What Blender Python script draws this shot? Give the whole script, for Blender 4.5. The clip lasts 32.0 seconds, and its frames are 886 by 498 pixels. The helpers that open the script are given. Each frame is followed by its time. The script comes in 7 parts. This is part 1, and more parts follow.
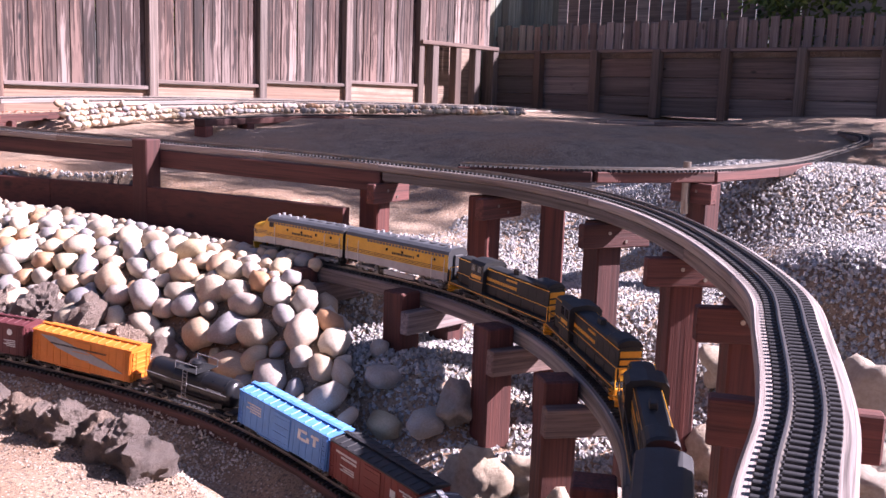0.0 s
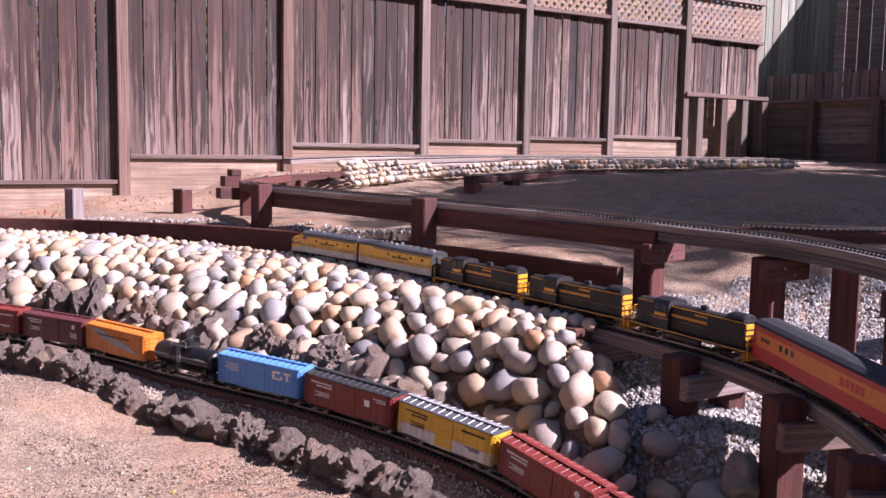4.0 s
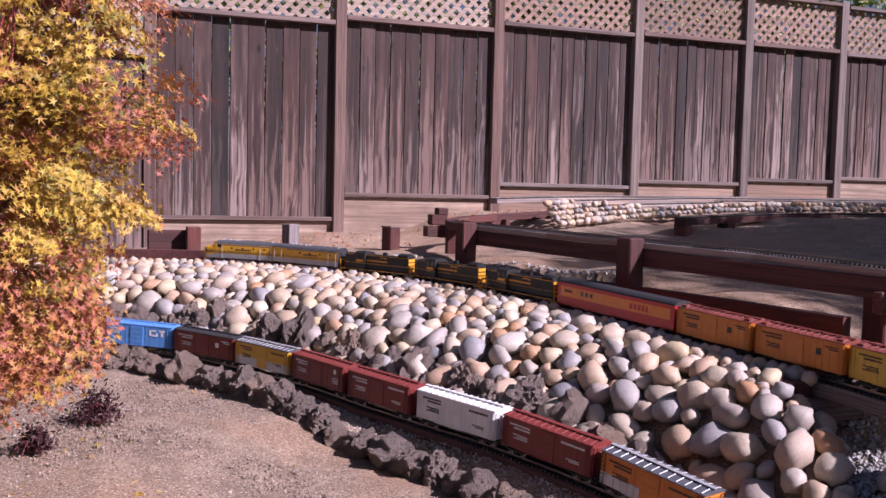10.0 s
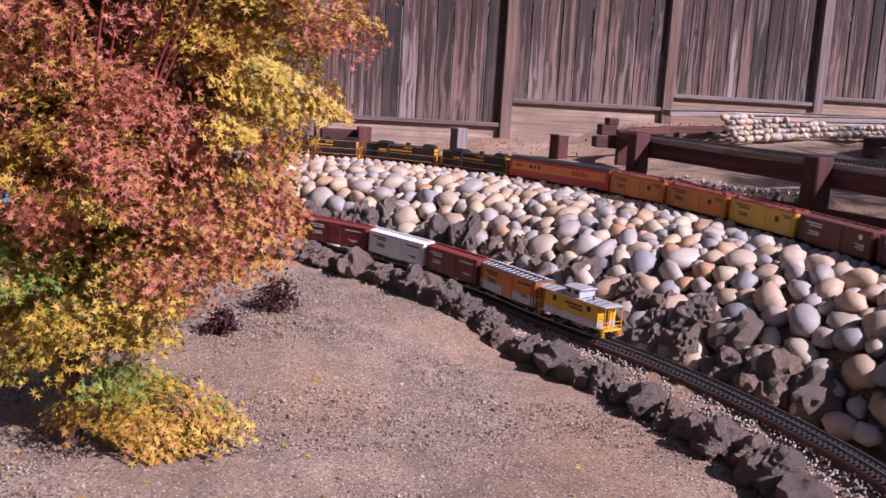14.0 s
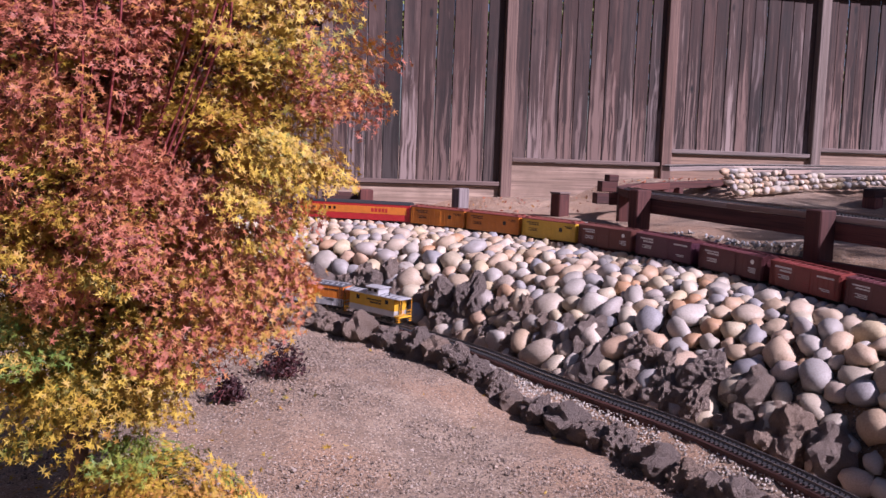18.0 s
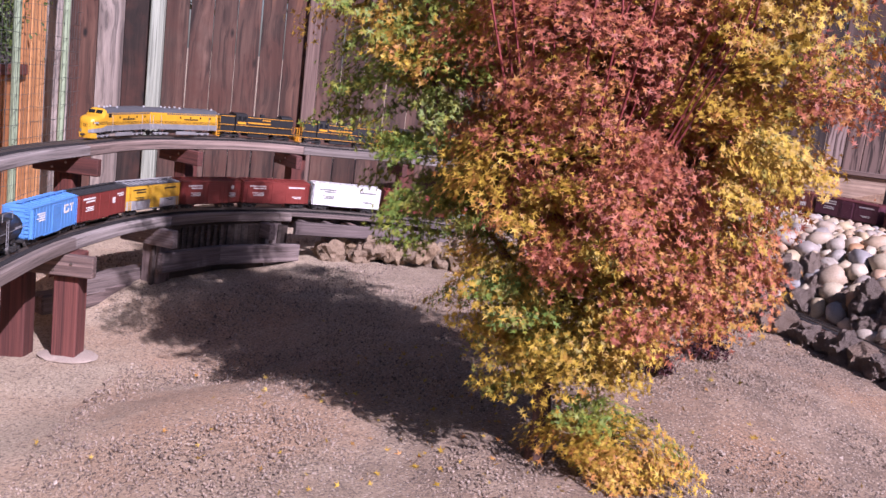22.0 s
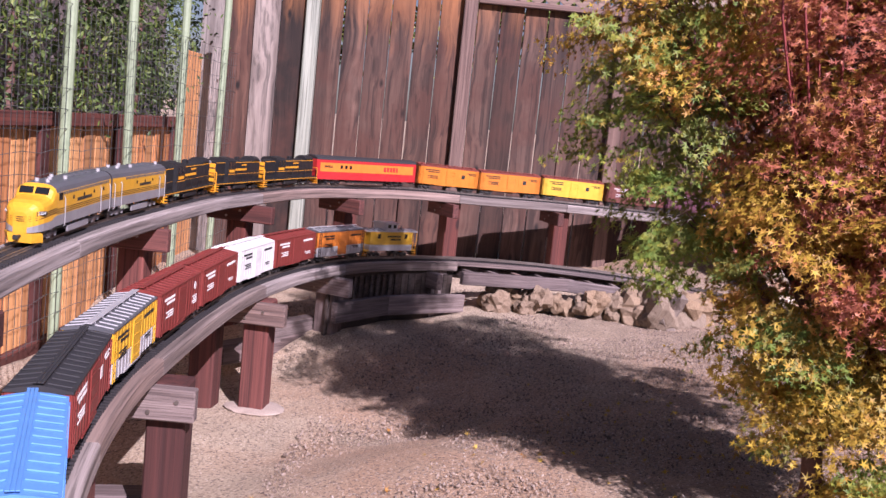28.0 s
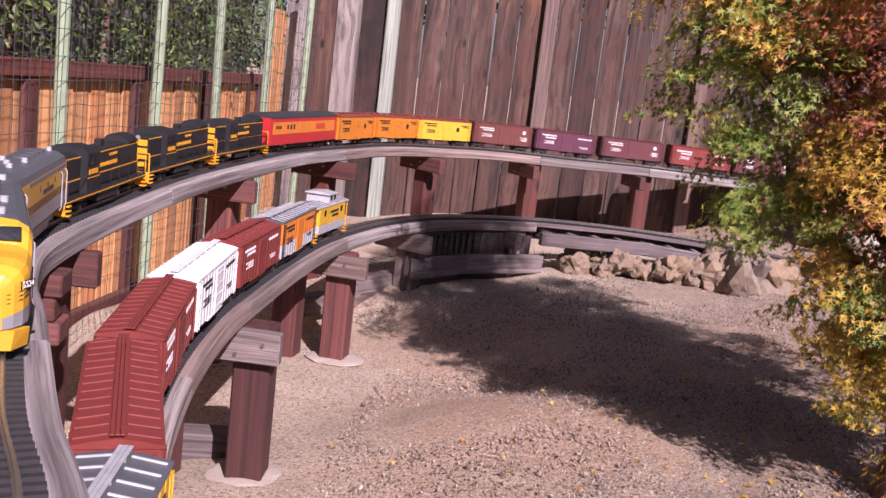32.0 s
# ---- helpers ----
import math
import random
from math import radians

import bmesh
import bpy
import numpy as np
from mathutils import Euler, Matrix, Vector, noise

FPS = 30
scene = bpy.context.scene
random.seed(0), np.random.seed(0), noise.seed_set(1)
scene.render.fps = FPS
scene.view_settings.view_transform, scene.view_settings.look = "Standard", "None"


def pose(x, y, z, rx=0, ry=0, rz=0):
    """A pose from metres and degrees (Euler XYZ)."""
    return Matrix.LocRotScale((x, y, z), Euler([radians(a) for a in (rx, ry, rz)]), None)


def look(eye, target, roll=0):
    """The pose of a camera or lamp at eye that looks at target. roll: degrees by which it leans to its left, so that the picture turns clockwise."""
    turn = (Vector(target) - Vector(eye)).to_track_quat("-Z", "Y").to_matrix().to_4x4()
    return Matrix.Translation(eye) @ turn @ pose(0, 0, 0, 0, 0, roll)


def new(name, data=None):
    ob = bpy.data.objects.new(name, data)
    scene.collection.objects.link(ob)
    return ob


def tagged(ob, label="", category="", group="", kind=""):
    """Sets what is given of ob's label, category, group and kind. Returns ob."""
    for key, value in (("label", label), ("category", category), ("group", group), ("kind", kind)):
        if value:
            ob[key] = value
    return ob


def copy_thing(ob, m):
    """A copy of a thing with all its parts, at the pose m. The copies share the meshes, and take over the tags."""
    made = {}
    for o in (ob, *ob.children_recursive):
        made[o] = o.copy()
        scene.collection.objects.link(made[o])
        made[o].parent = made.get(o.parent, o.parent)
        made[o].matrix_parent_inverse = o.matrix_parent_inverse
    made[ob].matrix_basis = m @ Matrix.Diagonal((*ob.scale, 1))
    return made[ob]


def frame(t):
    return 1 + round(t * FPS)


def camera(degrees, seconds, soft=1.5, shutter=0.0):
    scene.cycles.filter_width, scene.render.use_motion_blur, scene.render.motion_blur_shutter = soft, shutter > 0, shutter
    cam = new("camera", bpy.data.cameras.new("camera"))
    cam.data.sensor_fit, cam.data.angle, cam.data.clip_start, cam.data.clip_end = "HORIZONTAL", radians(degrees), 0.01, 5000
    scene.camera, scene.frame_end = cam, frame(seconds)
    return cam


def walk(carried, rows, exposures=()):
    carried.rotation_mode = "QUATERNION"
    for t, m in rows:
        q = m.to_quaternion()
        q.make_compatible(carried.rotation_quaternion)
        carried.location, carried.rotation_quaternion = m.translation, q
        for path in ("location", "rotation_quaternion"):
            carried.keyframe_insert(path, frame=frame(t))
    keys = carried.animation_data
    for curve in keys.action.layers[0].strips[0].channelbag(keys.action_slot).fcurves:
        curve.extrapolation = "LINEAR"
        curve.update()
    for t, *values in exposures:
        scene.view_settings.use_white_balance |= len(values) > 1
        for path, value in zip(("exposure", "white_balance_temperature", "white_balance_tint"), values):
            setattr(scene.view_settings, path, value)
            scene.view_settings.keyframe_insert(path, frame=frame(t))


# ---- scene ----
cam = camera(49.6, 32.0)
PATH = [
    (0, (0.240, -0.128, 1.259), (1.717, 1.187, 0.957), 2.00),
    (0.5, (0.247, -0.098, 1.259), (1.673, 1.268, 0.943), 0.98),
    (1, (0.242, -0.079, 1.262), (1.622, 1.326, 0.914), 0.78),
    (1.5, (0.230, -0.079, 1.262), (1.575, 1.355, 0.899), 0.96),
    (2, (0.224, -0.076, 1.266), (1.533, 1.389, 0.889), 1.14),
    (2.5, (0.220, -0.068, 1.267), (1.501, 1.423, 0.899), 0.94),
    (3, (0.204, -0.070, 1.285), (1.420, 1.490, 0.991), 0.69),
    (3.5, (0.187, -0.057, 1.286), (1.330, 1.568, 1.054), 0.72),
    (5.5, (0.144, -0.059, 1.301), (1.162, 1.651, 1.102), 1.69),
    (6, (0.130, -0.057, 1.303), (1.124, 1.667, 1.101), 1.72),
    (6.5, (0.118, -0.052, 1.305), (1.070, 1.697, 1.110), 1.53),
    (7, (0.103, -0.049, 1.305), (1.007, 1.724, 1.107), 1.40),
    (7.5, (0.084, -0.044, 1.304), (0.962, 1.740, 1.093), 1.29),
    (8, (0.046, -0.031, 1.298), (0.949, 1.739, 1.067), 1.34),
    (8.5, (0.086, -0.010, 1.285), (1.077, 1.706, 1.015), 2.58),
    (9, (0.211, 0.009, 1.271), (1.126, 1.776, 1.065), 2.63),
    (9.5, (0.249, 0.026, 1.264), (1.020, 1.867, 1.136), 1.91),
    (10, (0.248, 0.018, 1.262), (0.954, 1.884, 1.133), 1.39),
    (10.5, (0.249, 0.020, 1.260), (0.960, 1.883, 1.119), 0.93),
    (11, (0.241, 0.020, 1.261), (0.942, 1.886, 1.096), 0.94),
    (11.5, (0.232, 0.022, 1.262), (0.896, 1.900, 1.078), 1.13),
    (12, (0.216, 0.026, 1.259), (0.785, 1.932, 1.050), 1.20),
    (12.5, (0.196, 0.038, 1.249), (0.575, 1.989, 1.034), 1.53),
    (13, (0.184, 0.044, 1.243), (0.500, 1.999, 0.963), 2.44),
    (13.5, (0.179, 0.052, 1.241), (0.590, 1.982, 0.918), 3.33),
    (15.5, (0.171, 0.068, 1.244), (0.531, 2.007, 0.911), 4.18),
    (16, (0.178, 0.052, 1.260), (0.705, 1.958, 0.961), 4.38),
    (16.5, (0.192, 0.052, 1.263), (0.789, 1.950, 1.052), 3.50),
    (17, (0.179, 0.052, 1.263), (0.778, 1.952, 1.080), 1.96),
    (17.5, (0.170, 0.061, 1.261), (0.657, 1.992, 1.074), 1.69),
    (18, (0.154, 0.068, 1.260), (0.554, 2.017, 1.049), 2.10),
    (18.5, (0.151, 0.077, 1.260), (0.493, 2.032, 1.018), 2.57),
    (19, (0.151, 0.077, 1.259), (0.445, 2.040, 1.012), 3.02),
    (19.5, (0.129, 0.078, 1.268), (0.365, 2.052, 1.048), 3.34),
    (20, (0.054, 0.040, 1.283), (0.143, 2.027, 1.077), 3.73),
    (20.5, (0.009, -0.009, 1.298), (0.003, 1.980, 1.085), 4.38),
    (21, (-0.005, 0.004, 1.289), (-0.076, 1.992, 1.088), 5.23),
    (21.5, (-0.041, -0.023, 1.301), (-0.397, 1.909, 0.928), 6.16),
    (22, (-0.128, -0.071, 1.318), (-0.475, 1.867, 0.970), 6.81),
    (22.5, (-0.259, 0.009, 1.280), (-0.567, 1.975, 1.077), 6.81),
    (23, (-0.364, 0.026, 1.282), (-0.596, 2.006, 1.124), 6.24),
    (23.5, (-0.465, 0.021, 1.290), (-0.544, 2.015, 1.143), 6.13),
    (24, (-0.469, 0.018, 1.299), (-0.619, 2.006, 1.144), 5.11),
    (24.5, (-0.462, 0.023, 1.308), (-0.669, 2.006, 1.147), 4.70),
    (25, (-0.472, 0.029, 1.296), (-0.795, 1.994, 1.114), 4.48),
    (25.5, (-0.484, 0.035, 1.299), (-0.868, 1.987, 1.093), 4.46),
    (26, (-0.500, 0.039, 1.294), (-0.914, 1.985, 1.090), 4.48),
    (26.5, (-0.509, 0.034, 1.288), (-0.989, 1.964, 1.075), 4.73),
    (28.5, (-0.587, 0.024, 1.200), (-1.160, 1.920, 0.923), 6.30),
    (29, (-0.599, 0.021, 1.204), (-1.213, 1.900, 0.905), 6.68),
    (29.5, (-0.588, 0.010, 1.203), (-1.246, 1.875, 0.903), 6.68),
    (30, (-0.581, -0.001, 1.197), (-1.251, 1.862, 0.912), 6.83),
    (30.5, (-0.587, -0.000, 1.195), (-1.237, 1.870, 0.915), 7.11),
    (31, (-0.582, 0.004, 1.195), (-1.242, 1.870, 0.911), 6.86),
    (31.5, (-0.584, 0.003, 1.188), (-1.259, 1.862, 0.890), 6.53),
    (32, (-0.568, -0.001, 1.181), (-1.257, 1.845, 0.837), 6.70),
]
EXPOSURES = [(0, 1.66, 5850, 38), (3, 1.25, 5850, 38), (6, 0.8, 5800, 38), (9, 0.58, 5700, 38), (13, 0.32, 5700, 38), (20, 0.36, 5600, 39), (26, 0.6, 5700, 39), (32, 0.52, 5950, 40)]
walk(cam, [(t, look(eye, target, roll)) for t, eye, target, roll in PATH], EXPOSURES)


# ---- world, sun, exposure ----
SUN_AZ, SUN_EL = radians(-47), radians(36)
world = bpy.data.worlds.new("sky")
scene.world = world
world.use_nodes = True
_n = world.node_tree.nodes
_sky = _n.new("ShaderNodeTexSky")
_sky.sky_type, _sky.sun_disc = "NISHITA", False
_sky.sun_elevation, _sky.sun_rotation = SUN_EL, math.pi / 2 - SUN_AZ
_n["Background"].inputs["Strength"].default_value = 0.038
world.node_tree.links.new(_sky.outputs[0], _n["Background"].inputs["Color"])
sun = new("sun", bpy.data.lights.new("sun", "SUN"))
sun.data.energy, sun.data.angle, sun.data.color = 6.0, radians(0.6), (1.0, 0.93, 0.84)
sun.matrix_world = look((10 * math.cos(SUN_AZ) * math.cos(SUN_EL), 10 * math.sin(SUN_AZ) * math.cos(SUN_EL), 10 * math.sin(SUN_EL)), (0, 0, 0))


# ---- materials ----
def ramp(nt, fac, stops):
    r = nt.nodes.new("ShaderNodeValToRGB")
    while len(r.color_ramp.elements) < len(stops):
        r.color_ramp.elements.new(0.5)
    for e, (p, c) in zip(r.color_ramp.elements, stops):
        e.position, e.color = p, (*c, 1)
    nt.links.new(fac, r.inputs[0])
    return r.outputs[0]


def noise_tex(nt, vec, scale, detail=4.0, rough=0.6):
    n = nt.nodes.new("ShaderNodeTexNoise")
    n.inputs["Scale"].default_value, n.inputs["Detail"].default_value, n.inputs["Roughness"].default_value = scale, detail, rough
    if vec:
        nt.links.new(vec, n.inputs["Vector"])
    return n.outputs["Fac"]


def mixed(nt, fac, a, b, blend="MIX"):
    m = nt.nodes.new("ShaderNodeMix")
    m.data_type, m.blend_type = "RGBA", blend
    if isinstance(fac, float):
        m.inputs[0].default_value = fac
    else:
        nt.links.new(fac, m.inputs[0])
    for socket, v in ((m.inputs[6], a), (m.inputs[7], b)):
        if isinstance(v, tuple):
            socket.default_value = (*v, 1)
        else:
            nt.links.new(v, socket)
    return m.outputs[2]


def math_node(nt, op, a, b):
    m = nt.nodes.new("ShaderNodeMath")
    m.operation = op
    for socket, v in zip(m.inputs, (a, b)):
        if isinstance(v, (int, float)):
            socket.default_value = v
        else:
            nt.links.new(v, socket)
    return m.outputs[0]


def start(name, rough, metal=0.0):
    m = bpy.data.materials.new(name)
    m.use_nodes = True
    nt = m.node_tree
    p = nt.nodes["Principled BSDF"]
    p.inputs["Roughness"].default_value, p.inputs["Metallic"].default_value = rough, metal
    return m, nt, p


def bump(nt, p, height, strength, distance):
    b = nt.nodes.new("ShaderNodeBump")
    b.inputs["Strength"].default_value, b.inputs["Distance"].default_value = strength, distance
    nt.links.new(height, b.inputs["Height"])
    nt.links.new(b.outputs[0], p.inputs["Normal"])


def coords(nt, stretch=(1, 1, 1), shift=False, space="Object"):
    """Object-space (or UV) coordinates, stretched; shift moves each object's pattern by its own random amount."""
    tc, mp = nt.nodes.new("ShaderNodeTexCoord"), nt.nodes.new("ShaderNodeMapping")
    mp.inputs["Scale"].default_value = stretch
    nt.links.new(tc.outputs[space], mp.inputs[0])
    if shift:
        oi, cb = nt.nodes.new("ShaderNodeObjectInfo"), nt.nodes.new("ShaderNodeCombineXYZ")
        for k, f in enumerate((37.0, 61.0, 83.0)):
            nt.links.new(math_node(nt, "MULTIPLY", oi.outputs["Random"], f), cb.inputs[k])
        nt.links.new(cb.outputs[0], mp.inputs["Location"])
    return mp.outputs[0]


def paint(name, color, rough=0.45, metal=0.0, wear=0.12, scale=30.0):
    m, nt, p = start(name, rough, metal)
    v = coords(nt)
    n1, n2 = noise_tex(nt, v, scale, 5), noise_tex(nt, v, scale * 6, 3)
    dark = tuple(c * (1 - 2.2 * wear) for c in color)
    c1 = ramp(nt, n1, [(0.3, dark), (0.65, color)])
    nt.links.new(mixed(nt, 0.25, c1, ramp(nt, n2, [(0.35, dark), (0.6, color)])), p.inputs["Base Color"])
    nt.links.new(math_node(nt, "ADD", math_node(nt, "MULTIPLY", n1, 0.25), rough - 0.1), p.inputs["Roughness"])
    bump(nt, p, n2, 0.08, 0.002)
    return m


def wood(name, light, dark, axis, bands=40.0, random_tone=0.5, rough=0.8, stain=None, knots=True, fresh=None, bleach=None, space="Object", swirl=0.0):
    """Sawn timber with grain along one local axis; every board takes its own tone."""
    m, nt, p = start(name, rough)
    st = [1.0, 1.0, 1.0]
    st[axis] = 0.022
    v = coords(nt, tuple(st), True, space)
    flat = coords(nt, (1, 1, 1), True, space)
    if swirl:
        # grain that wanders round the knots
        way = nt.nodes.new("ShaderNodeVectorMath")
        way.operation = "MULTIPLY_ADD"
        st3 = [6.0, 6.0, 6.0]
        st3[axis] = 2.4
        nt.links.new(noise_tex(nt, coords(nt, tuple(st3), True, space), 1.0, 2, 0.4), way.inputs[0])
        way.inputs[1].default_value = (swirl, swirl, 0)
        nt.links.new(v, way.inputs[2])
        v = way.outputs[0]
    grain = noise_tex(nt, v, bands, 6, 0.62)
    fine = noise_tex(nt, v, bands * 3.2, 4, 0.6)
    blotch = noise_tex(nt, flat, 3.2, 4)
    col = ramp(nt, grain, [(0.3, dark), (0.5, tuple(0.45 * a + 0.55 * b for a, b in zip(light, dark))), (0.72, light)])
    oi = nt.nodes.new("ShaderNodeObjectInfo")
    tone = ramp(nt, oi.outputs["Random"], [(0.0, (1 - random_tone,) * 3), (0.2, (1.0, 0.8, 0.72)), (0.35, (0.6, 0.58, 0.6)), (0.55, (1.25, 1.22, 1.22)), (0.75, (0.7, 0.56, 0.5)), (0.9, (1.0, 1.0, 1.0)), (1.0, (1.5, 1.45, 1.42))])
    col = mixed(nt, 1.0, col, tone, "MULTIPLY")
    if stain:
        col = mixed(nt, ramp(nt, blotch, [(0.42, (0, 0, 0)), (0.68, (0.8, 0.8, 0.8))]), col, stain)
    if bleach:
        # sun-bleached streaks, strongest towards the foot of each board
        tc, xyz = nt.nodes.new("ShaderNodeTexCoord"), nt.nodes.new("ShaderNodeSeparateXYZ")
        nt.links.new(tc.outputs["Object"], xyz.inputs[0])
        low = math_node(nt, "SUBTRACT", math_node(nt, "MULTIPLY", fine, 1.5), math_node(nt, "MULTIPLY", xyz.outputs[2], 0.28))
        col = mixed(nt, ramp(nt, low, [(0.58, (0, 0, 0)), (0.8, (0.8,) * 3)]), col, mixed(nt, 1.0, tone, bleach, "MULTIPLY"))
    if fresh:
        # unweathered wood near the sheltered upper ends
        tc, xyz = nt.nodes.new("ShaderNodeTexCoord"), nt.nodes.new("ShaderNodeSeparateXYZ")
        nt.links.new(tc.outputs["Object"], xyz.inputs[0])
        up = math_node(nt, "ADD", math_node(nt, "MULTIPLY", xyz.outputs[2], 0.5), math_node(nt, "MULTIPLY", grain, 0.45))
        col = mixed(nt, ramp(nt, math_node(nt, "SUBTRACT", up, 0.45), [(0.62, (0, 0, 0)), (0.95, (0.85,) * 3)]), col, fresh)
    if knots:
        vo = nt.nodes.new("ShaderNodeTexVoronoi")
        st2 = [5.0, 5.0, 5.0]
        st2[axis] = 2.2
        nt.links.new(coords(nt, tuple(st2), True), vo.inputs["Vector"])
        vo.inputs["Scale"].default_value = 1.0
        k = ramp(nt, vo.outputs["Distance"], [(0.05, (1, 1, 1)), (0.11, (0, 0, 0))])
        col = mixed(nt, k, col, tuple(c * 0.35 for c in dark))
    col = mixed(nt, ramp(nt, fine, [(0.36, (0.6,) * 3), (0.5, (0, 0, 0))]), col, tuple(c * 0.5 for c in dark))
    nt.links.new(col, p.inputs["Base Color"])
    bump(nt, p, math_node(nt, "ADD", grain, math_node(nt, "MULTIPLY", fine, 0.5)), 0.5, 0.006)
    return m


def stone(name, stops, scale=18.0, rough=0.75, rnd=True, bumpiness=0.35, depth=0.006):
    m, nt, p = start(name, rough)
    v = coords(nt, (1, 1, 1), True)
    n1, n2 = noise_tex(nt, v, scale, 5), noise_tex(nt, v, scale * 8, 3)
    oi = nt.nodes.new("ShaderNodeObjectInfo")
    base = ramp(nt, oi.outputs["Random"], stops)
    col = mixed(nt, ramp(nt, n1, [(0.35, (0.55,) * 3), (0.6, (0, 0, 0))]), base, mixed(nt, 1.0, base, (0.62, 0.58, 0.55), "MULTIPLY"))
    col = mixed(nt, ramp(nt, n2, [(0.3, (0.5,) * 3), (0.48, (0, 0, 0))]), col, mixed(nt, 1.0, base, (0.7, 0.68, 0.66), "MULTIPLY"))
    nt.links.new(col, p.inputs["Base Color"])
    bump(nt, p, math_node(nt, "ADD", n1, math_node(nt, "MULTIPLY", n2, 0.4)), bumpiness, depth)
    return m


M = {}
M["fence"] = wood("weathered_redwood", (0.125, 0.08, 0.067), (0.015, 0.0085, 0.0075), 2, 11, 0.8, stain=(0.045, 0.02, 0.015), bleach=(0.25, 0.195, 0.175), swirl=0.06)
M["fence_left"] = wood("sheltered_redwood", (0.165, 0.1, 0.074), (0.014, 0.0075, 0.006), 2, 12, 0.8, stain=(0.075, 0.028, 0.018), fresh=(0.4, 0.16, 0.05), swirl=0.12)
M["fence_silver"] = wood("greenish_silver_board", (0.42, 0.425, 0.4), (0.08, 0.072, 0.067), 2, 14, 0.15, swirl=0.12)
M["fence_grey"] = wood("silvered_redwood", (0.36, 0.335, 0.33), (0.07, 0.055, 0.055), 2, 13, 0.55)
M["fence_post"] = wood("post_wood", (0.3, 0.21, 0.17), (0.09, 0.055, 0.045), 2, 34, 0.3)
M["rail_wood"] = wood("rail_wood", (0.27, 0.22, 0.2), (0.11, 0.08, 0.07), 0, 34, 0.3)
M["kick"] = wood("kickboard_wood", (0.44, 0.335, 0.25), (0.17, 0.115, 0.085), 0, 26, 0.3, stain=(0.2, 0.14, 0.1))
M["lattice"] = wood("lattice_wood", (0.42, 0.34, 0.27), (0.2, 0.15, 0.12), 0, 30, 0.3, knots=False)
M["redwood"] = wood("stained_redwood", (0.16, 0.052, 0.04), (0.06, 0.02, 0.017), 2, 34, 0.3)
M["redbeam"] = wood("stained_beam", (0.15, 0.055, 0.043), (0.05, 0.02, 0.018), 0, 30, 0.3)
M["wall_plank"] = wood("stained_wall_plank", (0.13, 0.042, 0.034), (0.075, 0.024, 0.021), 1, 22, 0.1)
M["greybeam"] = wood("grey_beam", (0.31, 0.26, 0.245), (0.085, 0.065, 0.06), 0, 90, 0.3, knots=False)
M["greybeam_across"] = wood("grey_crossbeam", (0.33, 0.275, 0.255), (0.10, 0.075, 0.07), 1, 80, 0.3, knots=False)
M["redbeam_across"] = wood("stained_crossbeam", (0.17, 0.06, 0.048), (0.06, 0.023, 0.02), 1, 60, 0.3, knots=False)
M["bent_pale"] = wood("sunbleached_bent_plank", (0.37, 0.325, 0.295), (0.15, 0.122, 0.11), 0, 60, 0.12, knots=False, space="UV")
M["bent_red"] = wood("red_bent_plank", (0.17, 0.08, 0.064), (0.06, 0.03, 0.025), 0, 45, 0.2, knots=False, space="UV")
M["bent_grey"] = wood("weathered_bent_plank", (0.41, 0.37, 0.345), (0.095, 0.08, 0.072), 0, 45, 0.25, knots=False, space="UV")
M["palebeam"] = wood("sunbleached_plank", (0.5, 0.42, 0.36), (0.26, 0.2, 0.17), 0, 40, 0.15, knots=False)
M["greypost"] = wood("grey_post", (0.30, 0.26, 0.25), (0.12, 0.09, 0.08), 2, 34, 0.3)
M["greenpost"] = wood("green_board", (0.36, 0.4, 0.33), (0.16, 0.18, 0.145), 2, 30, 0.1)
M["orange"] = wood("new_cedar", (0.82, 0.46, 0.19), (0.5, 0.225, 0.08), 2, 14, 0.3)
M["side_dark"] = wood("dark_bridge_wood", (0.1, 0.08, 0.07), (0.035, 0.028, 0.025), 0, 40, 0.3, knots=False)
M["redcap"] = wood("red_cap", (0.2, 0.07, 0.05), (0.08, 0.03, 0.025), 0, 26, 0.2)
M["dark_wood"] = wood("dark_retaining_wood", (0.27, 0.23, 0.21), (0.1, 0.08, 0.075), 1, 26, 0.4)
M["darkpost"] = wood("dark_post_wood", (0.2, 0.16, 0.14), (0.08, 0.06, 0.05), 2, 26, 0.3)


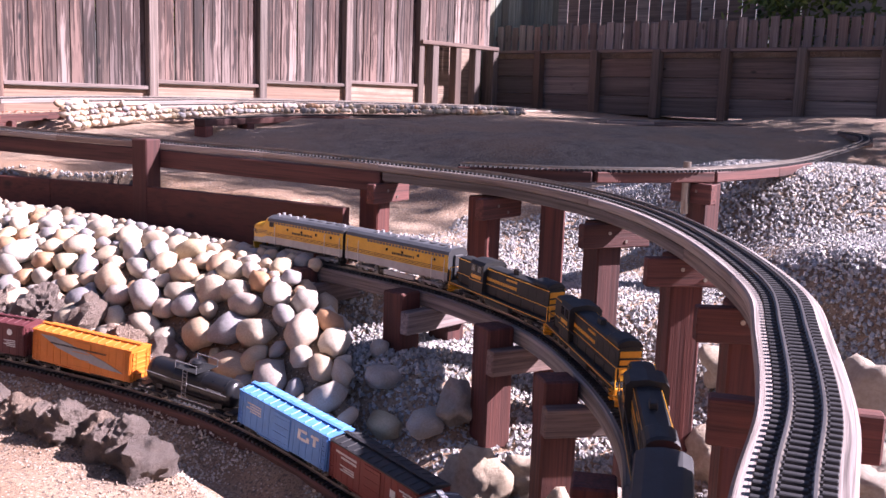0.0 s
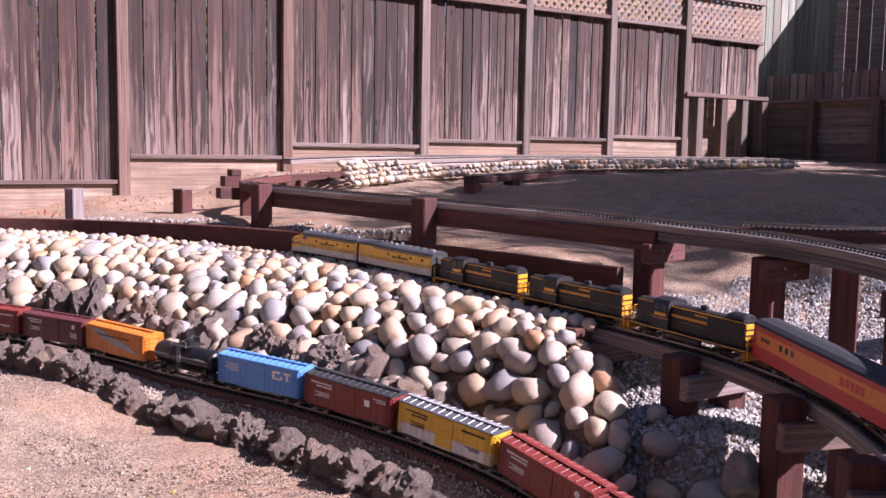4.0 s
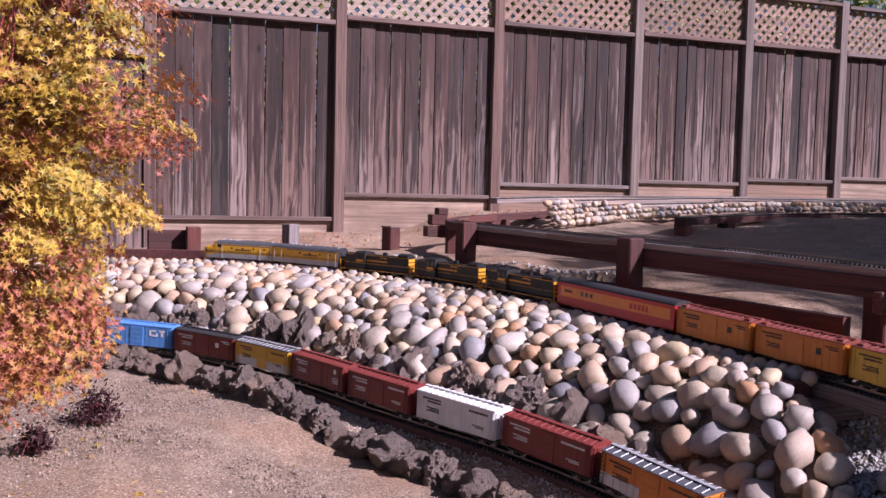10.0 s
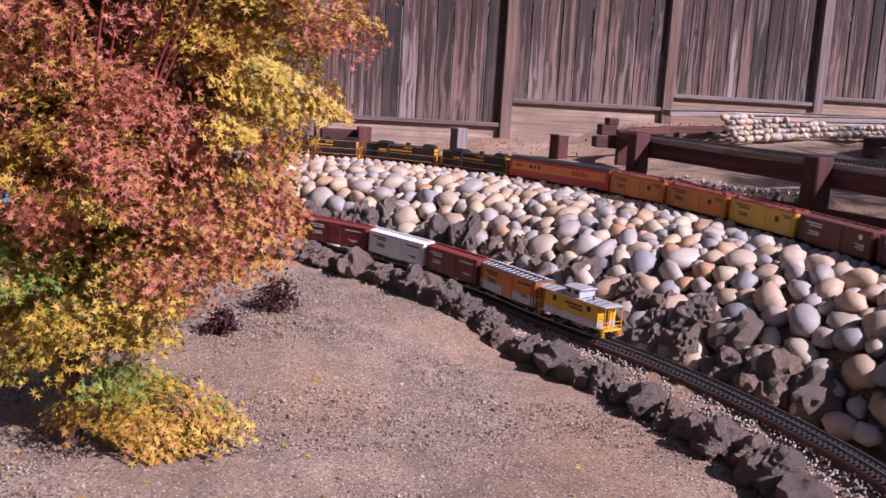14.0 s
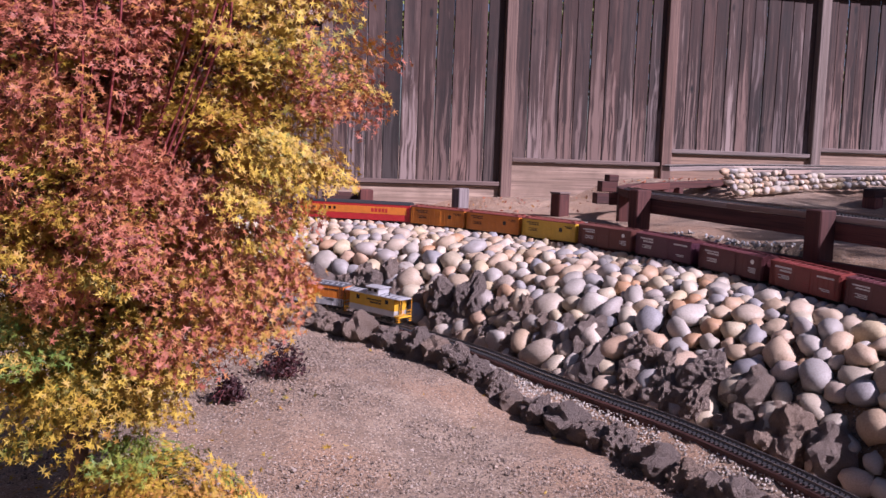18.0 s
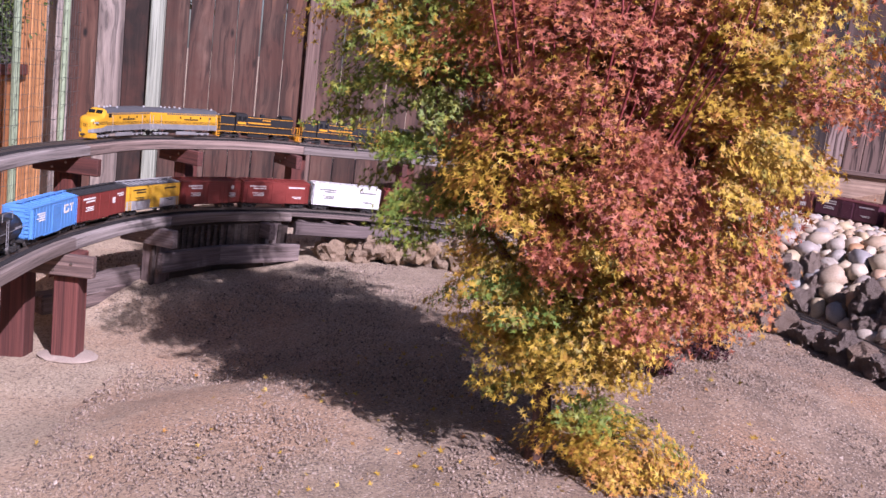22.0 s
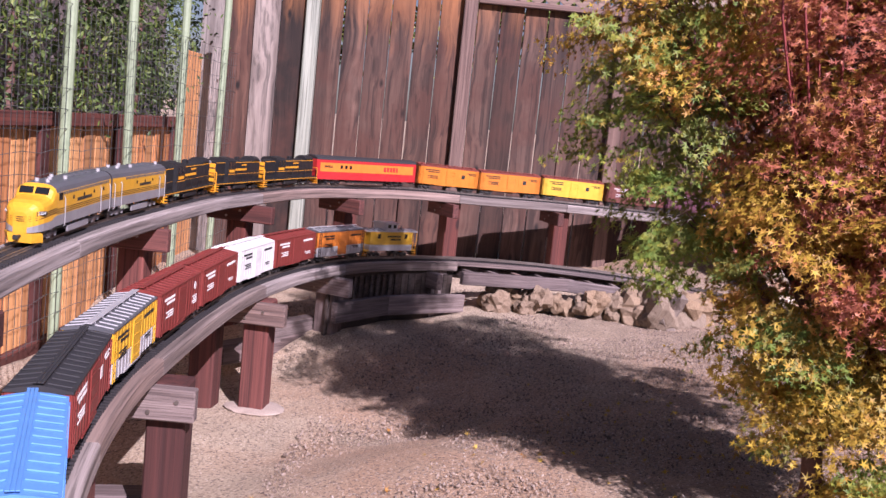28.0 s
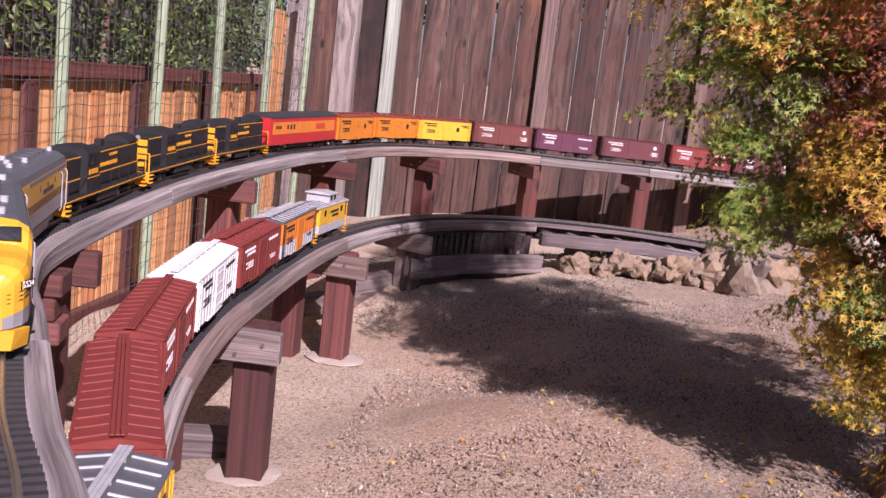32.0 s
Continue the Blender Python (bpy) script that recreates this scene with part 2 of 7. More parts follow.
def ground_mat():
    m, nt, p = start("bare_earth", 0.95)
    v = coords(nt)
    big, mid, fine = noise_tex(nt, v, 0.9, 4), noise_tex(nt, v, 7, 5), noise_tex(nt, v, 90, 5, 0.75)
    vo = nt.nodes.new("ShaderNodeTexVoronoi")
    vo.inputs["Scale"].default_value = 70
    nt.links.new(v, vo.inputs["Vector"])
    c = ramp(nt, mid, [(0.3, (0.2, 0.142, 0.098)), (0.55, (0.335, 0.242, 0.168)), (0.75, (0.43, 0.325, 0.23))])
    xyz = nt.nodes.new("ShaderNodeSeparateXYZ")
    nt.links.new(v, xyz.inputs[0])
    dry = math_node(nt, "ADD", math_node(nt, "MULTIPLY", xyz.outputs[0], -0.4), math_node(nt, "MULTIPLY", big, 0.6))
    c = mixed(nt, ramp(nt, dry, [(0.35, (0, 0, 0)), (0.95, (0.75,) * 3)]), c, mixed(nt, mid, (0.4, 0.32, 0.225), (0.6, 0.5, 0.36)))
    c = mixed(nt, ramp(nt, big, [(0.45, (0, 0, 0)), (0.62, (0.6,) * 3)]), c, (0.42, 0.24, 0.135))
    c = mixed(nt, ramp(nt, fine, [(0.4, (0.9,) * 3), (0.5, (0, 0, 0))]), c, (0.12, 0.09, 0.075))
    c = mixed(nt, ramp(nt, vo.outputs["Distance"], [(0.14, (0.8,) * 3), (0.28, (0, 0, 0))]), c, (0.64, 0.54, 0.44))
    nt.links.new(c, p.inputs["Base Color"])
    bump(nt, p, math_node(nt, "ADD", fine, math_node(nt, "MULTIPLY", mid, 2.0)), 0.8, 0.012)
    return m


M["ground"] = ground_mat()


# ---- mesh building ----
class Mesh:
    """Collects vertices and faces, piece by piece."""

    def __init__(self):
        self.v, self.f, self.mi = [], [], []

    def add(self, verts, faces, mi=0):
        o = len(self.v)
        self.v += [tuple(p) for p in verts]
        self.f += [tuple(i + o for i in f) for f in faces]
        self.mi += [mi] * len(faces)
        return self

    def box(self, size, at=(0, 0, 0), c=0.0, m=None, mi=0):
        """A box with chamfered edges, size and centre given, moved by m."""
        hx, hy, hz = (s / 2 for s in size)
        c = min(c, 0.9 * min(hx, hy, hz))
        pts, faces = [], []
        if c <= 0:
            pts = [(x, y, z) for x in (-hx, hx) for y in (-hy, hy) for z in (-hz, hz)]
            faces = [(0, 1, 3, 2), (4, 6, 7, 5), (0, 4, 5, 1), (2, 3, 7, 6), (0, 2, 6, 4), (1, 5, 7, 3)]
        else:
            idx = {}
            for sx in (-1, 1):
                for sy in (-1, 1):
                    for sz in (-1, 1):
                        for k in range(3):
                            idx[sx, sy, sz, k] = len(pts)
                            q = [sx * (hx - c), sy * (hy - c), sz * (hz - c)]
                            q[k] = (sx * hx, sy * hy, sz * hz)[k]
                            pts.append(tuple(q))
            for s in (-1, 1):
                ring = [(-1, -1), (1, -1), (1, 1), (-1, 1)]
                ring = ring if s > 0 else ring[::-1]
                faces.append([idx[s, a, b, 0] for a, b in ring])
                faces.append([idx[b, s, a, 1] for a, b in ring])
                faces.append([idx[a, b, s, 2] for a, b in ring])
            for a in (-1, 1):
                for b in (-1, 1):
                    f = [[idx[-1, a, b, 1], idx[1, a, b, 1], idx[1, a, b, 2], idx[-1, a, b, 2]],
                         [idx[b, -1, a, 2], idx[b, 1, a, 2], idx[b, 1, a, 0], idx[b, -1, a, 0]],
                         [idx[a, b, -1, 0], idx[a, b, 1, 0], idx[a, b, 1, 1], idx[a, b, -1, 1]]]
                    faces += [g if a * b < 0 else g[::-1] for g in f]
                    for s in (-1, 1):
                        t = [idx[a, b, s, 0], idx[a, b, s, 1], idx[a, b, s, 2]]
                        faces.append(t if a * b * s > 0 else t[::-1])
        mm = (m or Matrix()) @ Matrix.Translation(at)
        return self.add([mm @ Vector(p) for p in pts], faces, mi)

    def cyl(self, r, h, at=(0, 0, 0), n=12, m=None, axis=2, r2=None, mi=0):
        """A cylinder or cone from at, along one axis by h."""
        r2 = r if r2 is None else r2
        pts = []
        for k, (rr, z) in enumerate(((r, 0), (r2, h))):
            for i in range(n):
                a = 2 * math.pi * i / n
                p = [rr * math.cos(a), rr * math.sin(a), z]
                p = p if axis == 2 else ([p[2], p[0], p[1]] if axis == 0 else [p[1], p[2], p[0]])
                pts.append(Vector(p) + Vector(at))
        faces = [(i, (i + 1) % n, n + (i + 1) % n, n + i) for i in range(n)] + [tuple(range(n))[::-1], tuple(range(n, 2 * n))]
        mm = m or Matrix()
        return self.add([mm @ p for p in pts], faces, mi)

    def loft(self, rings, closed=True, caps=True, mi=0):
        """Skin over rings of equally many points."""
        n = len(rings[0])
        pts = [p for r in rings for p in r]
        faces = []
        for a in range(len(rings) - 1):
            for i in range(n if closed else n - 1):
                j = (i + 1) % n
                faces.append((a * n + i, a * n + j, (a + 1) * n + j, (a + 1) * n + i))
        if caps and closed:
            faces += [tuple(range(n))[::-1], tuple(range((len(rings) - 1) * n, len(rings) * n))]
        return self.add(pts, faces, mi)

    def tube(self, line, r, n=6, mi=0):
        line = [Vector(p) for p in line]
        rings = []
        for i, p in enumerate(line):
            d = (line[min(i + 1, len(line) - 1)] - line[max(i - 1, 0)]).normalized()
            a = d.cross(Vector((0, 0, 1)) if abs(d.z) < 0.9 else Vector((1, 0, 0))).normalized()
            b = d.cross(a)
            rr = r[i] if isinstance(r, (list, tuple)) else r
            rings.append([p + rr * (math.cos(2 * math.pi * k / n) * a + math.sin(2 * math.pi * k / n) * b) for k in range(n)])
        return self.loft(rings, mi=mi)

    def data(self, name, mats, smooth=False):
        me = bpy.data.meshes.new(name)
        me.from_pydata(self.v, [], self.f)
        mats = mats if isinstance(mats, (list, tuple)) else [mats]
        for m in mats:
            me.materials.append(m)
        if len(mats) > 1:
            me.polygons.foreach_set("material_index", self.mi)
        if smooth:
            me.polygons.foreach_set("use_smooth", [True] * len(self.f))
        me.update()
        return me


def part(name, mesh, mat, parent=None, label="", at=None, smooth=False):
    """Links a mesh as one object, under a thing or a part if one is given."""
    me = mesh.data(name, mat, smooth) if isinstance(mesh, Mesh) else mesh
    ob = new(name, me)
    if at is not None:
        ob.matrix_basis = at
    if parent:
        ob.parent = parent
    if label:
        ob["label"] = label
    return ob


def thing(name, at, label, category, group="", kind=""):
    ob = new(name)
    ob.empty_display_size = 0.05
    ob.matrix_basis = at
    return tagged(ob, label, category, group, kind)


class Line:
    """A smooth line through points, by its length."""

    def __init__(self, pts, n=16):
        p = np.array(pts, float)
        q = np.vstack([2 * p[0] - p[1], p, 2 * p[-1] - p[-2]])
        out = []
        for i in range(1, len(q) - 2):
            a, b, c, d = q[i - 1 : i + 3]
            for k in range(n):
                t = k / n
                out.append(0.5 * (2 * b + (c - a) * t + (2 * a - 5 * b + 4 * c - d) * t * t + (3 * b - 3 * c + d - a) * t**3))
        out.append(p[-1])
        self.p = np.array(out)
        self.s = np.r_[0, np.cumsum(np.linalg.norm(np.diff(self.p, axis=0), axis=1))]
        self.length = self.s[-1]

    def at(self, s):
        return Vector([np.interp(s, self.s, self.p[:, k]) for k in range(3)])

    def way(self, s):
        return (self.at(s + 0.02) - self.at(s - 0.02)).normalized()

    def side(self, s):
        """To the right of the way."""
        d = self.way(s)
        return Vector((d.y, -d.x, 0)).normalized()

    def mat(self, s, up=0.0):
        """A pose on the line, x along it, y to its left."""
        d = self.way(s)
        y = Vector((-d.y, d.x, 0)).normalized()
        z = d.cross(y)
        m = Matrix((d, y, z)).transposed().to_4x4()
        m.translation = self.at(s) + up * z
        return m

    def nearest(self, x, y):
        d = (self.p[:, 0] - x) ** 2 + (self.p[:, 1] - y) ** 2
        i = int(d.argmin())
        return math.sqrt(d[i]), self.s[i]



# ---- track lines: rail top along the middle of each track ----
LOWER = Line([
    (-0.6, -3.6, -0.03), (-0.55, -2.4, -0.02), (-0.25, -1.3, 0), (0.3, -0.35, 0.02), (0.9, 0.2, 0.03), (1.45, 0.62, 0.05),
    (1.85, 1.1, 0.07), (2.06, 1.55, 0.1), (2.11, 1.92, 0.12), (2.12, 2.21, 0.15), (2.08, 2.46, 0.19), (2.01, 2.72, 0.218),
    (1.89, 3.03, 0.248), (1.75, 3.37, 0.27), (1.61, 3.66, 0.282), (1.45, 4.05, 0.288), (1.3, 4.45, 0.298), (1.12, 4.85, 0.3),
    (0.87, 5.22, 0.315), (0.6, 5.48, 0.325), (0.3, 5.65, 0.34), (-0.1, 5.77, 0.37), (-0.6, 5.8, 0.41), (-1.1, 5.7, 0.45),
    (-1.55, 5.42, 0.48), (-1.89, 5.1, 0.5), (-2.14, 4.75, 0.51), (-2.28, 4.35, 0.525), (-2.33, 3.9, 0.535), (-2.31, 3.5, 0.54),
    (-2.24, 3.1, 0.55), (-2.15, 2.73, 0.55), (-2.03, 2.33, 0.555), (-1.9, 1.94, 0.56), (-1.75, 1.6, 0.565), (-1.6, 1.32, 0.568),
    (-1.46, 1.1, 0.57), (-1.31, 0.92, 0.572), (-1.18, 0.74, 0.574), (-1.08, 0.52, 0.576), (-1.05, 0.2, 0.58), (-1.1, -0.4, 0.585),
    (-1.15, -1.4, 0.59), (-1.3, -2.8, 0.6),
])
MIDDLE = Line([
    (-0.5, -6.5, 0.2), (-0.4, -4.5, 0.22), (-0.3, -2.6, 0.25), (-0.05, -1.3, 0.3), (0.4, -0.45, 0.35), (0.95, 0.2, 0.39),
    (1.5, 0.52, 0.43), (1.966, 0.794, 0.466), (2.239, 0.985, 0.492), (2.467, 1.242, 0.527), (2.73, 1.65, 0.552), (2.84, 2.1, 0.577),
    (2.845, 2.5, 0.591), (2.79, 3.05, 0.606), (2.725, 3.57, 0.622), (2.63, 4.08, 0.642), (2.475, 4.62, 0.667), (2.275, 5.18, 0.684),
    (2.04, 5.66, 0.69), (1.74, 6.08, 0.696), (1.36, 6.5, 0.704), (0.9, 6.78, 0.71), (0.25, 7, 0.708), (-0.283, 7.102, 0.736),
    (-0.803, 6.897, 0.759), (-1.264, 6.593, 0.779), (-1.676, 6.343, 0.79), (-2.055, 6.069, 0.792), (-2.426, 5.684, 0.806), (-2.672, 5.294, 0.805),
    (-2.799, 4.822, 0.809), (-2.813, 4.329, 0.804), (-2.75, 3.742, 0.808), (-2.633, 3.162, 0.799), (-2.468, 2.549, 0.794), (-2.277, 1.95, 0.772),
    (-2.06, 1.49, 0.772), (-1.87, 1.245, 0.775), (-1.7, 1.085, 0.778), (-1.536, 0.924, 0.783), (-1.333, 0.726, 0.79), (-1.16, 0.575, 0.8),
    (-1.035, 0.42, 0.82), (-0.975, 0.21, 0.85), (-0.979, -0.022, 0.869), (-1.065, -0.588, 0.891), (-1.455, -1.462, 0.881), (-1.867, -2.698, 0.892),
])
UPPER = Line([
    (-0.6, -1.2, 0.8), (0.098, -0.467, 0.813), (0.688, 0.022, 0.828), (1.254, 0.245, 0.845), (1.577, 0.357, 0.862), (1.934, 0.524, 0.884),
    (2.213, 0.669, 0.901), (2.525, 0.914, 0.918), (2.804, 1.182, 0.934), (3.038, 1.483, 0.951), (3.194, 1.817, 0.968), (3.272, 2.23, 0.985),
    (3.225, 2.655, 0.998), (3.146, 3.073, 1.011), (3.068, 3.593, 1.019), (2.926, 4.158, 1.026), (2.796, 4.698, 1.032), (2.688, 5.184, 1.037),
    (2.602, 5.616, 1.042), (2.602, 5.994, 1.048), (2.72, 6.372, 1.053), (2.917, 6.572, 1.068), (3.218, 6.708, 1.082), (3.669, 6.783, 1.107),
    (4.3, 6.8, 1.14), (5.2, 6.9, 1.17), (6.5, 7, 1.19), (8, 7, 1.2), (9.8, 6.8, 1.21),
])

# ---- ground ----
SPOTS = [
    (-3.5, 3.0, -0.13), (-3.3, 2.0, -0.13), (-3.75, 4.0, -0.1), (-3.05, 2.5, -0.08), (-3.2, 3.4, -0.06),
    (-7, -4, 0.0), (-4, 0, 0.0), (-2.2, 3.36, 0.04), (-1.6, 1.6, 0.05), (-0.8, 2.5, 0.2), (0.3, 3.9, 0.32), (-0.3, 2.6, 0.27), (-2.4, 4.5, 0.18),
    (-1.3, 5.3, 0.24), (-3.5, 5, 0.08), (-4.6, 6.5, 0.1), (-2, 6.7, 0.25), (-0.5, 6.6, 0.4), (0, 7.5, 0.62), (0.75, 7.9, 0.74), (2.27, 7.9, 0.86),
    (3.7, 7.9, 1.06), (5.1, 7.9, 1.16), (6.4, 7.9, 1.19), (8.7, 7.9, 1.22), (10.5, 8, 1.23), (3.7, 7.0, 1.05), (4.6, 7.1, 1.15), (6, 7.1, 1.18), (8, 7, 1.2), (3.6, 6.1, 0.98), (4.6, 6.2, 1.0), (10.5, 3, 1.26), (14, -3, 1.2), (2.72, 2.25, 0.36), (2.3, 2.15, 0.13), (2.28, 2.6, 0.16), (2.1, 1.75, 0.06), (2.5, 2.7, 0.28),
    (3.0, 1.5, 0.2), (2.5, 0.9, 0.08), (2.45, 1.6, 0.12), (3.7, 2.0, 0.5), (3.5, 1.1, 0.35), (4.2, 1.0, 0.75), (5.2, 1.8, 1.0),
    (4.5, 3.4, 0.84), (3.6, 4.4, 0.85), (4.2, 5.6, 0.95), (3.0, 6.7, 0.83), (2.4, 7.1, 0.78), (1.3, 7.45, 0.74), (6, 4, 1.05), (8, 4.5, 1.09), (6, 6, 1.08),
    (1.0, 1.5, 0.12), (0.3, 0.5, 0.1), (-0.6, -0.8, 0.0), (1.2, 2.6, 0.2), (0.6, 4.5, 0.28), (0, 5.3, 0.29), (1.4, 3.3, 0.2), (3, -2, 0.3), (6, -1, 0.9),
    (1.9, 0.6, 0.02), (3.15, 4.4, 0.84), (2.95, 5.2, 0.83), (2.6, 6.1, 0.81), (2.1, 6.8, 0.79), (1.3, 7.2, 0.75), (0.4, 7.4, 0.68), (3.25, 3.6, 0.8), (3.2, 3.1, 0.62), (2.3, 3.4, 0.3), (1.9, 5.0, 0.45), (0.9, 6.3, 0.45),
]
_sp = np.array(SPOTS)


def ground_z(x, y):
    """The height of the bare ground, smooth between the known spots, with a bed under the lower track."""
    x, y = np.atleast_1d(np.asarray(x, float)), np.atleast_1d(np.asarray(y, float))
    d2 = (x[:, None] - _sp[:, 0]) ** 2 + (y[:, None] - _sp[:, 1]) ** 2 + 0.02
    w = d2**-2.0
    z = (w * _sp[:, 2]).sum(1) / w.sum(1)
    bed = LOWER.p[(LOWER.p[:, 0] > -0.1) & (LOWER.p[:, 1] > 0.3)]
    for k in range(0, len(x), 4000):
        dd = (x[k : k + 4000, None] - bed[:, 0]) ** 2 + (y[k : k + 4000, None] - bed[:, 1]) ** 2
        i = dd.argmin(1)
        f = np.clip(1.9 - np.sqrt(dd[np.arange(len(i)), i]) / 0.22, 0, 1)
        f = f * f * (3 - 2 * f)
        far = np.sqrt(dd[np.arange(len(i)), i])
        sunk = 0.075 * np.clip((4.2 - bed[i, 1]) / 1.2, 0, 1) * np.clip((far - 0.06) / 0.1, 0, 1)
        z[k : k + 4000] = z[k : k + 4000] * (1 - f) + (bed[i, 2] - 0.042 - sunk) * f
    p, w = MIDDLE.p, np.gradient(MIDDLE.p, axis=0)
    on = (MIDDLE.s > 10.5) & (MIDDLE.s < 17.5)
    p, w = p[on], w[on]
    for k in range(0, len(x), 4000):
        dx, dy = x[k : k + 4000, None] - p[:, 0], y[k : k + 4000, None] - p[:, 1]
        i = (dx**2 + dy**2).argmin(1)
        j = np.arange(len(i))
        side = (dx[j, i] * w[i, 1] - dy[j, i] * w[i, 0]) / np.hypot(w[i, 0], w[i, 1])
        z[k : k + 4000] = np.where((side < 0.25) & (side > -0.4) & (i > 0) & (i < len(p) - 1), np.minimum(z[k : k + 4000], p[i, 2] - 0.075), z[k : k + 4000])
    return z


def gz(x, y):
    return float(ground_z(x, y)[0])


def build_ground():
    def axis(lo, hi, step, far):
        a = list(np.arange(lo, hi, step))
        g, s = [hi], step
        while g[-1] < far:
            s *= 1.35
            g.append(g[-1] + s)
        h, s = [lo], step
        while h[-1] > -far:
            s *= 1.35
            h.append(h[-1] - s)
        return np.array(h[:0:-1] + a + g)

    xs, ys = axis(-5.5, 7.5, 0.06, 2000), axis(-1.0, 8.2, 0.06, 2000)
    X, Y = np.meshgrid(xs, ys)
    z = ground_z(X.ravel().clip(-6, 13), Y.ravel().clip(-4, 9))
    rough = np.array([noise.noise((a * 2.3, b * 2.3, 0)) * 0.018 + noise.noise((a * 11, b * 11, 3)) * 0.006 for a, b in zip(X.ravel(), Y.ravel())])
    v = np.stack([X.ravel(), Y.ravel(), z + rough], 1)
    nx = len(xs)
    i = (np.arange(len(ys) - 1)[:, None] * nx + np.arange(nx - 1)).ravel()
    f = np.stack([i, i + 1, i + nx + 1, i + nx], 1)
    me = bpy.data.meshes.new("ground")
    me.from_pydata(v.tolist(), [], f.tolist())
    me.polygons.foreach_set("use_smooth", [True] * len(f))
    me.materials.append(M["ground"])
    tagged(new("ground", me), "bare brown gritty garden soil with wood chips", "ground", kind="structure")


build_ground()

# ---- the long board fence ----
# posts: x, then for the panel to their right: kickboard top, rail under the lattice, number of boards
FENCE_Y = 7.92


def fence_y(x):
    if x >= 0.75:
        return FENCE_Y
    return FENCE_Y - 0.556 * (0.75 - x) if x > -0.357 else 7.305 - 0.25 * (-0.357 - x)


FENCE = [
    (-3.58, 0.3, 2.16, 6), (-2.487, 0.35, 2.09, 6), (-1.409, 0.45, 2.11, 6), (-0.357, 0.55, 2.21, 7), (0.75, 0.97, 2.58, 10), (2.27, 1.18, 2.63, 10), (3.70, 1.3, 2.7, 11),
    (5.13, 1.36, 2.72, 11), (6.38, 1.41, 2.72, 10), (7.55, 1.45, 2.70, 10), (8.72, 1.96, 2.62, 11),
]
rng = random.Random(4)


def board_mesh(w, h, t=0.019, dog=0.0):
    m = Mesh()
    m.box((w, t, h), (0, 0, h / 2), 0.004)
    return m.data("board", M["fence"])


def lattice_panel(name, x0, x1, z0, z1, parent, m):
    """Diagonal laths, two layers crossing, cut to the panel."""
    mesh, step, w = Mesh(), 0.105, 0.036
    for layer, sgn in ((0, 1), (1, -1)):
        h, L = z1 - z0, x1 - x0
        c = -h
        while c < L + h:
            a, b = (c, c + h) if sgn > 0 else (c + h, c)
            pts = [(a, z0), (b, z1)]
            lo, hi = max(0.0, min(a, b)), min(L, max(a, b))
            if hi - lo > 0.02:
                z_at = lambda x: z0 + (x - a) / (b - a) * h  # noqa: E731
                p, q = Vector((x0 + lo, 0, z_at(lo))), Vector((x0 + hi, 0, z_at(hi)))
                d = q - p
                mm = Matrix.Translation((p + q) / 2 + Vector((0, -0.006 + 0.012 * layer, 0))) @ Matrix.Rotation(-math.atan2(d.z, d.x), 4, "Y")
                mesh.box((d.length, 0.009, w), (0, 0, 0), 0, mm)
            c += step
    return part(name, mesh, M["lattice"], parent, at=m)


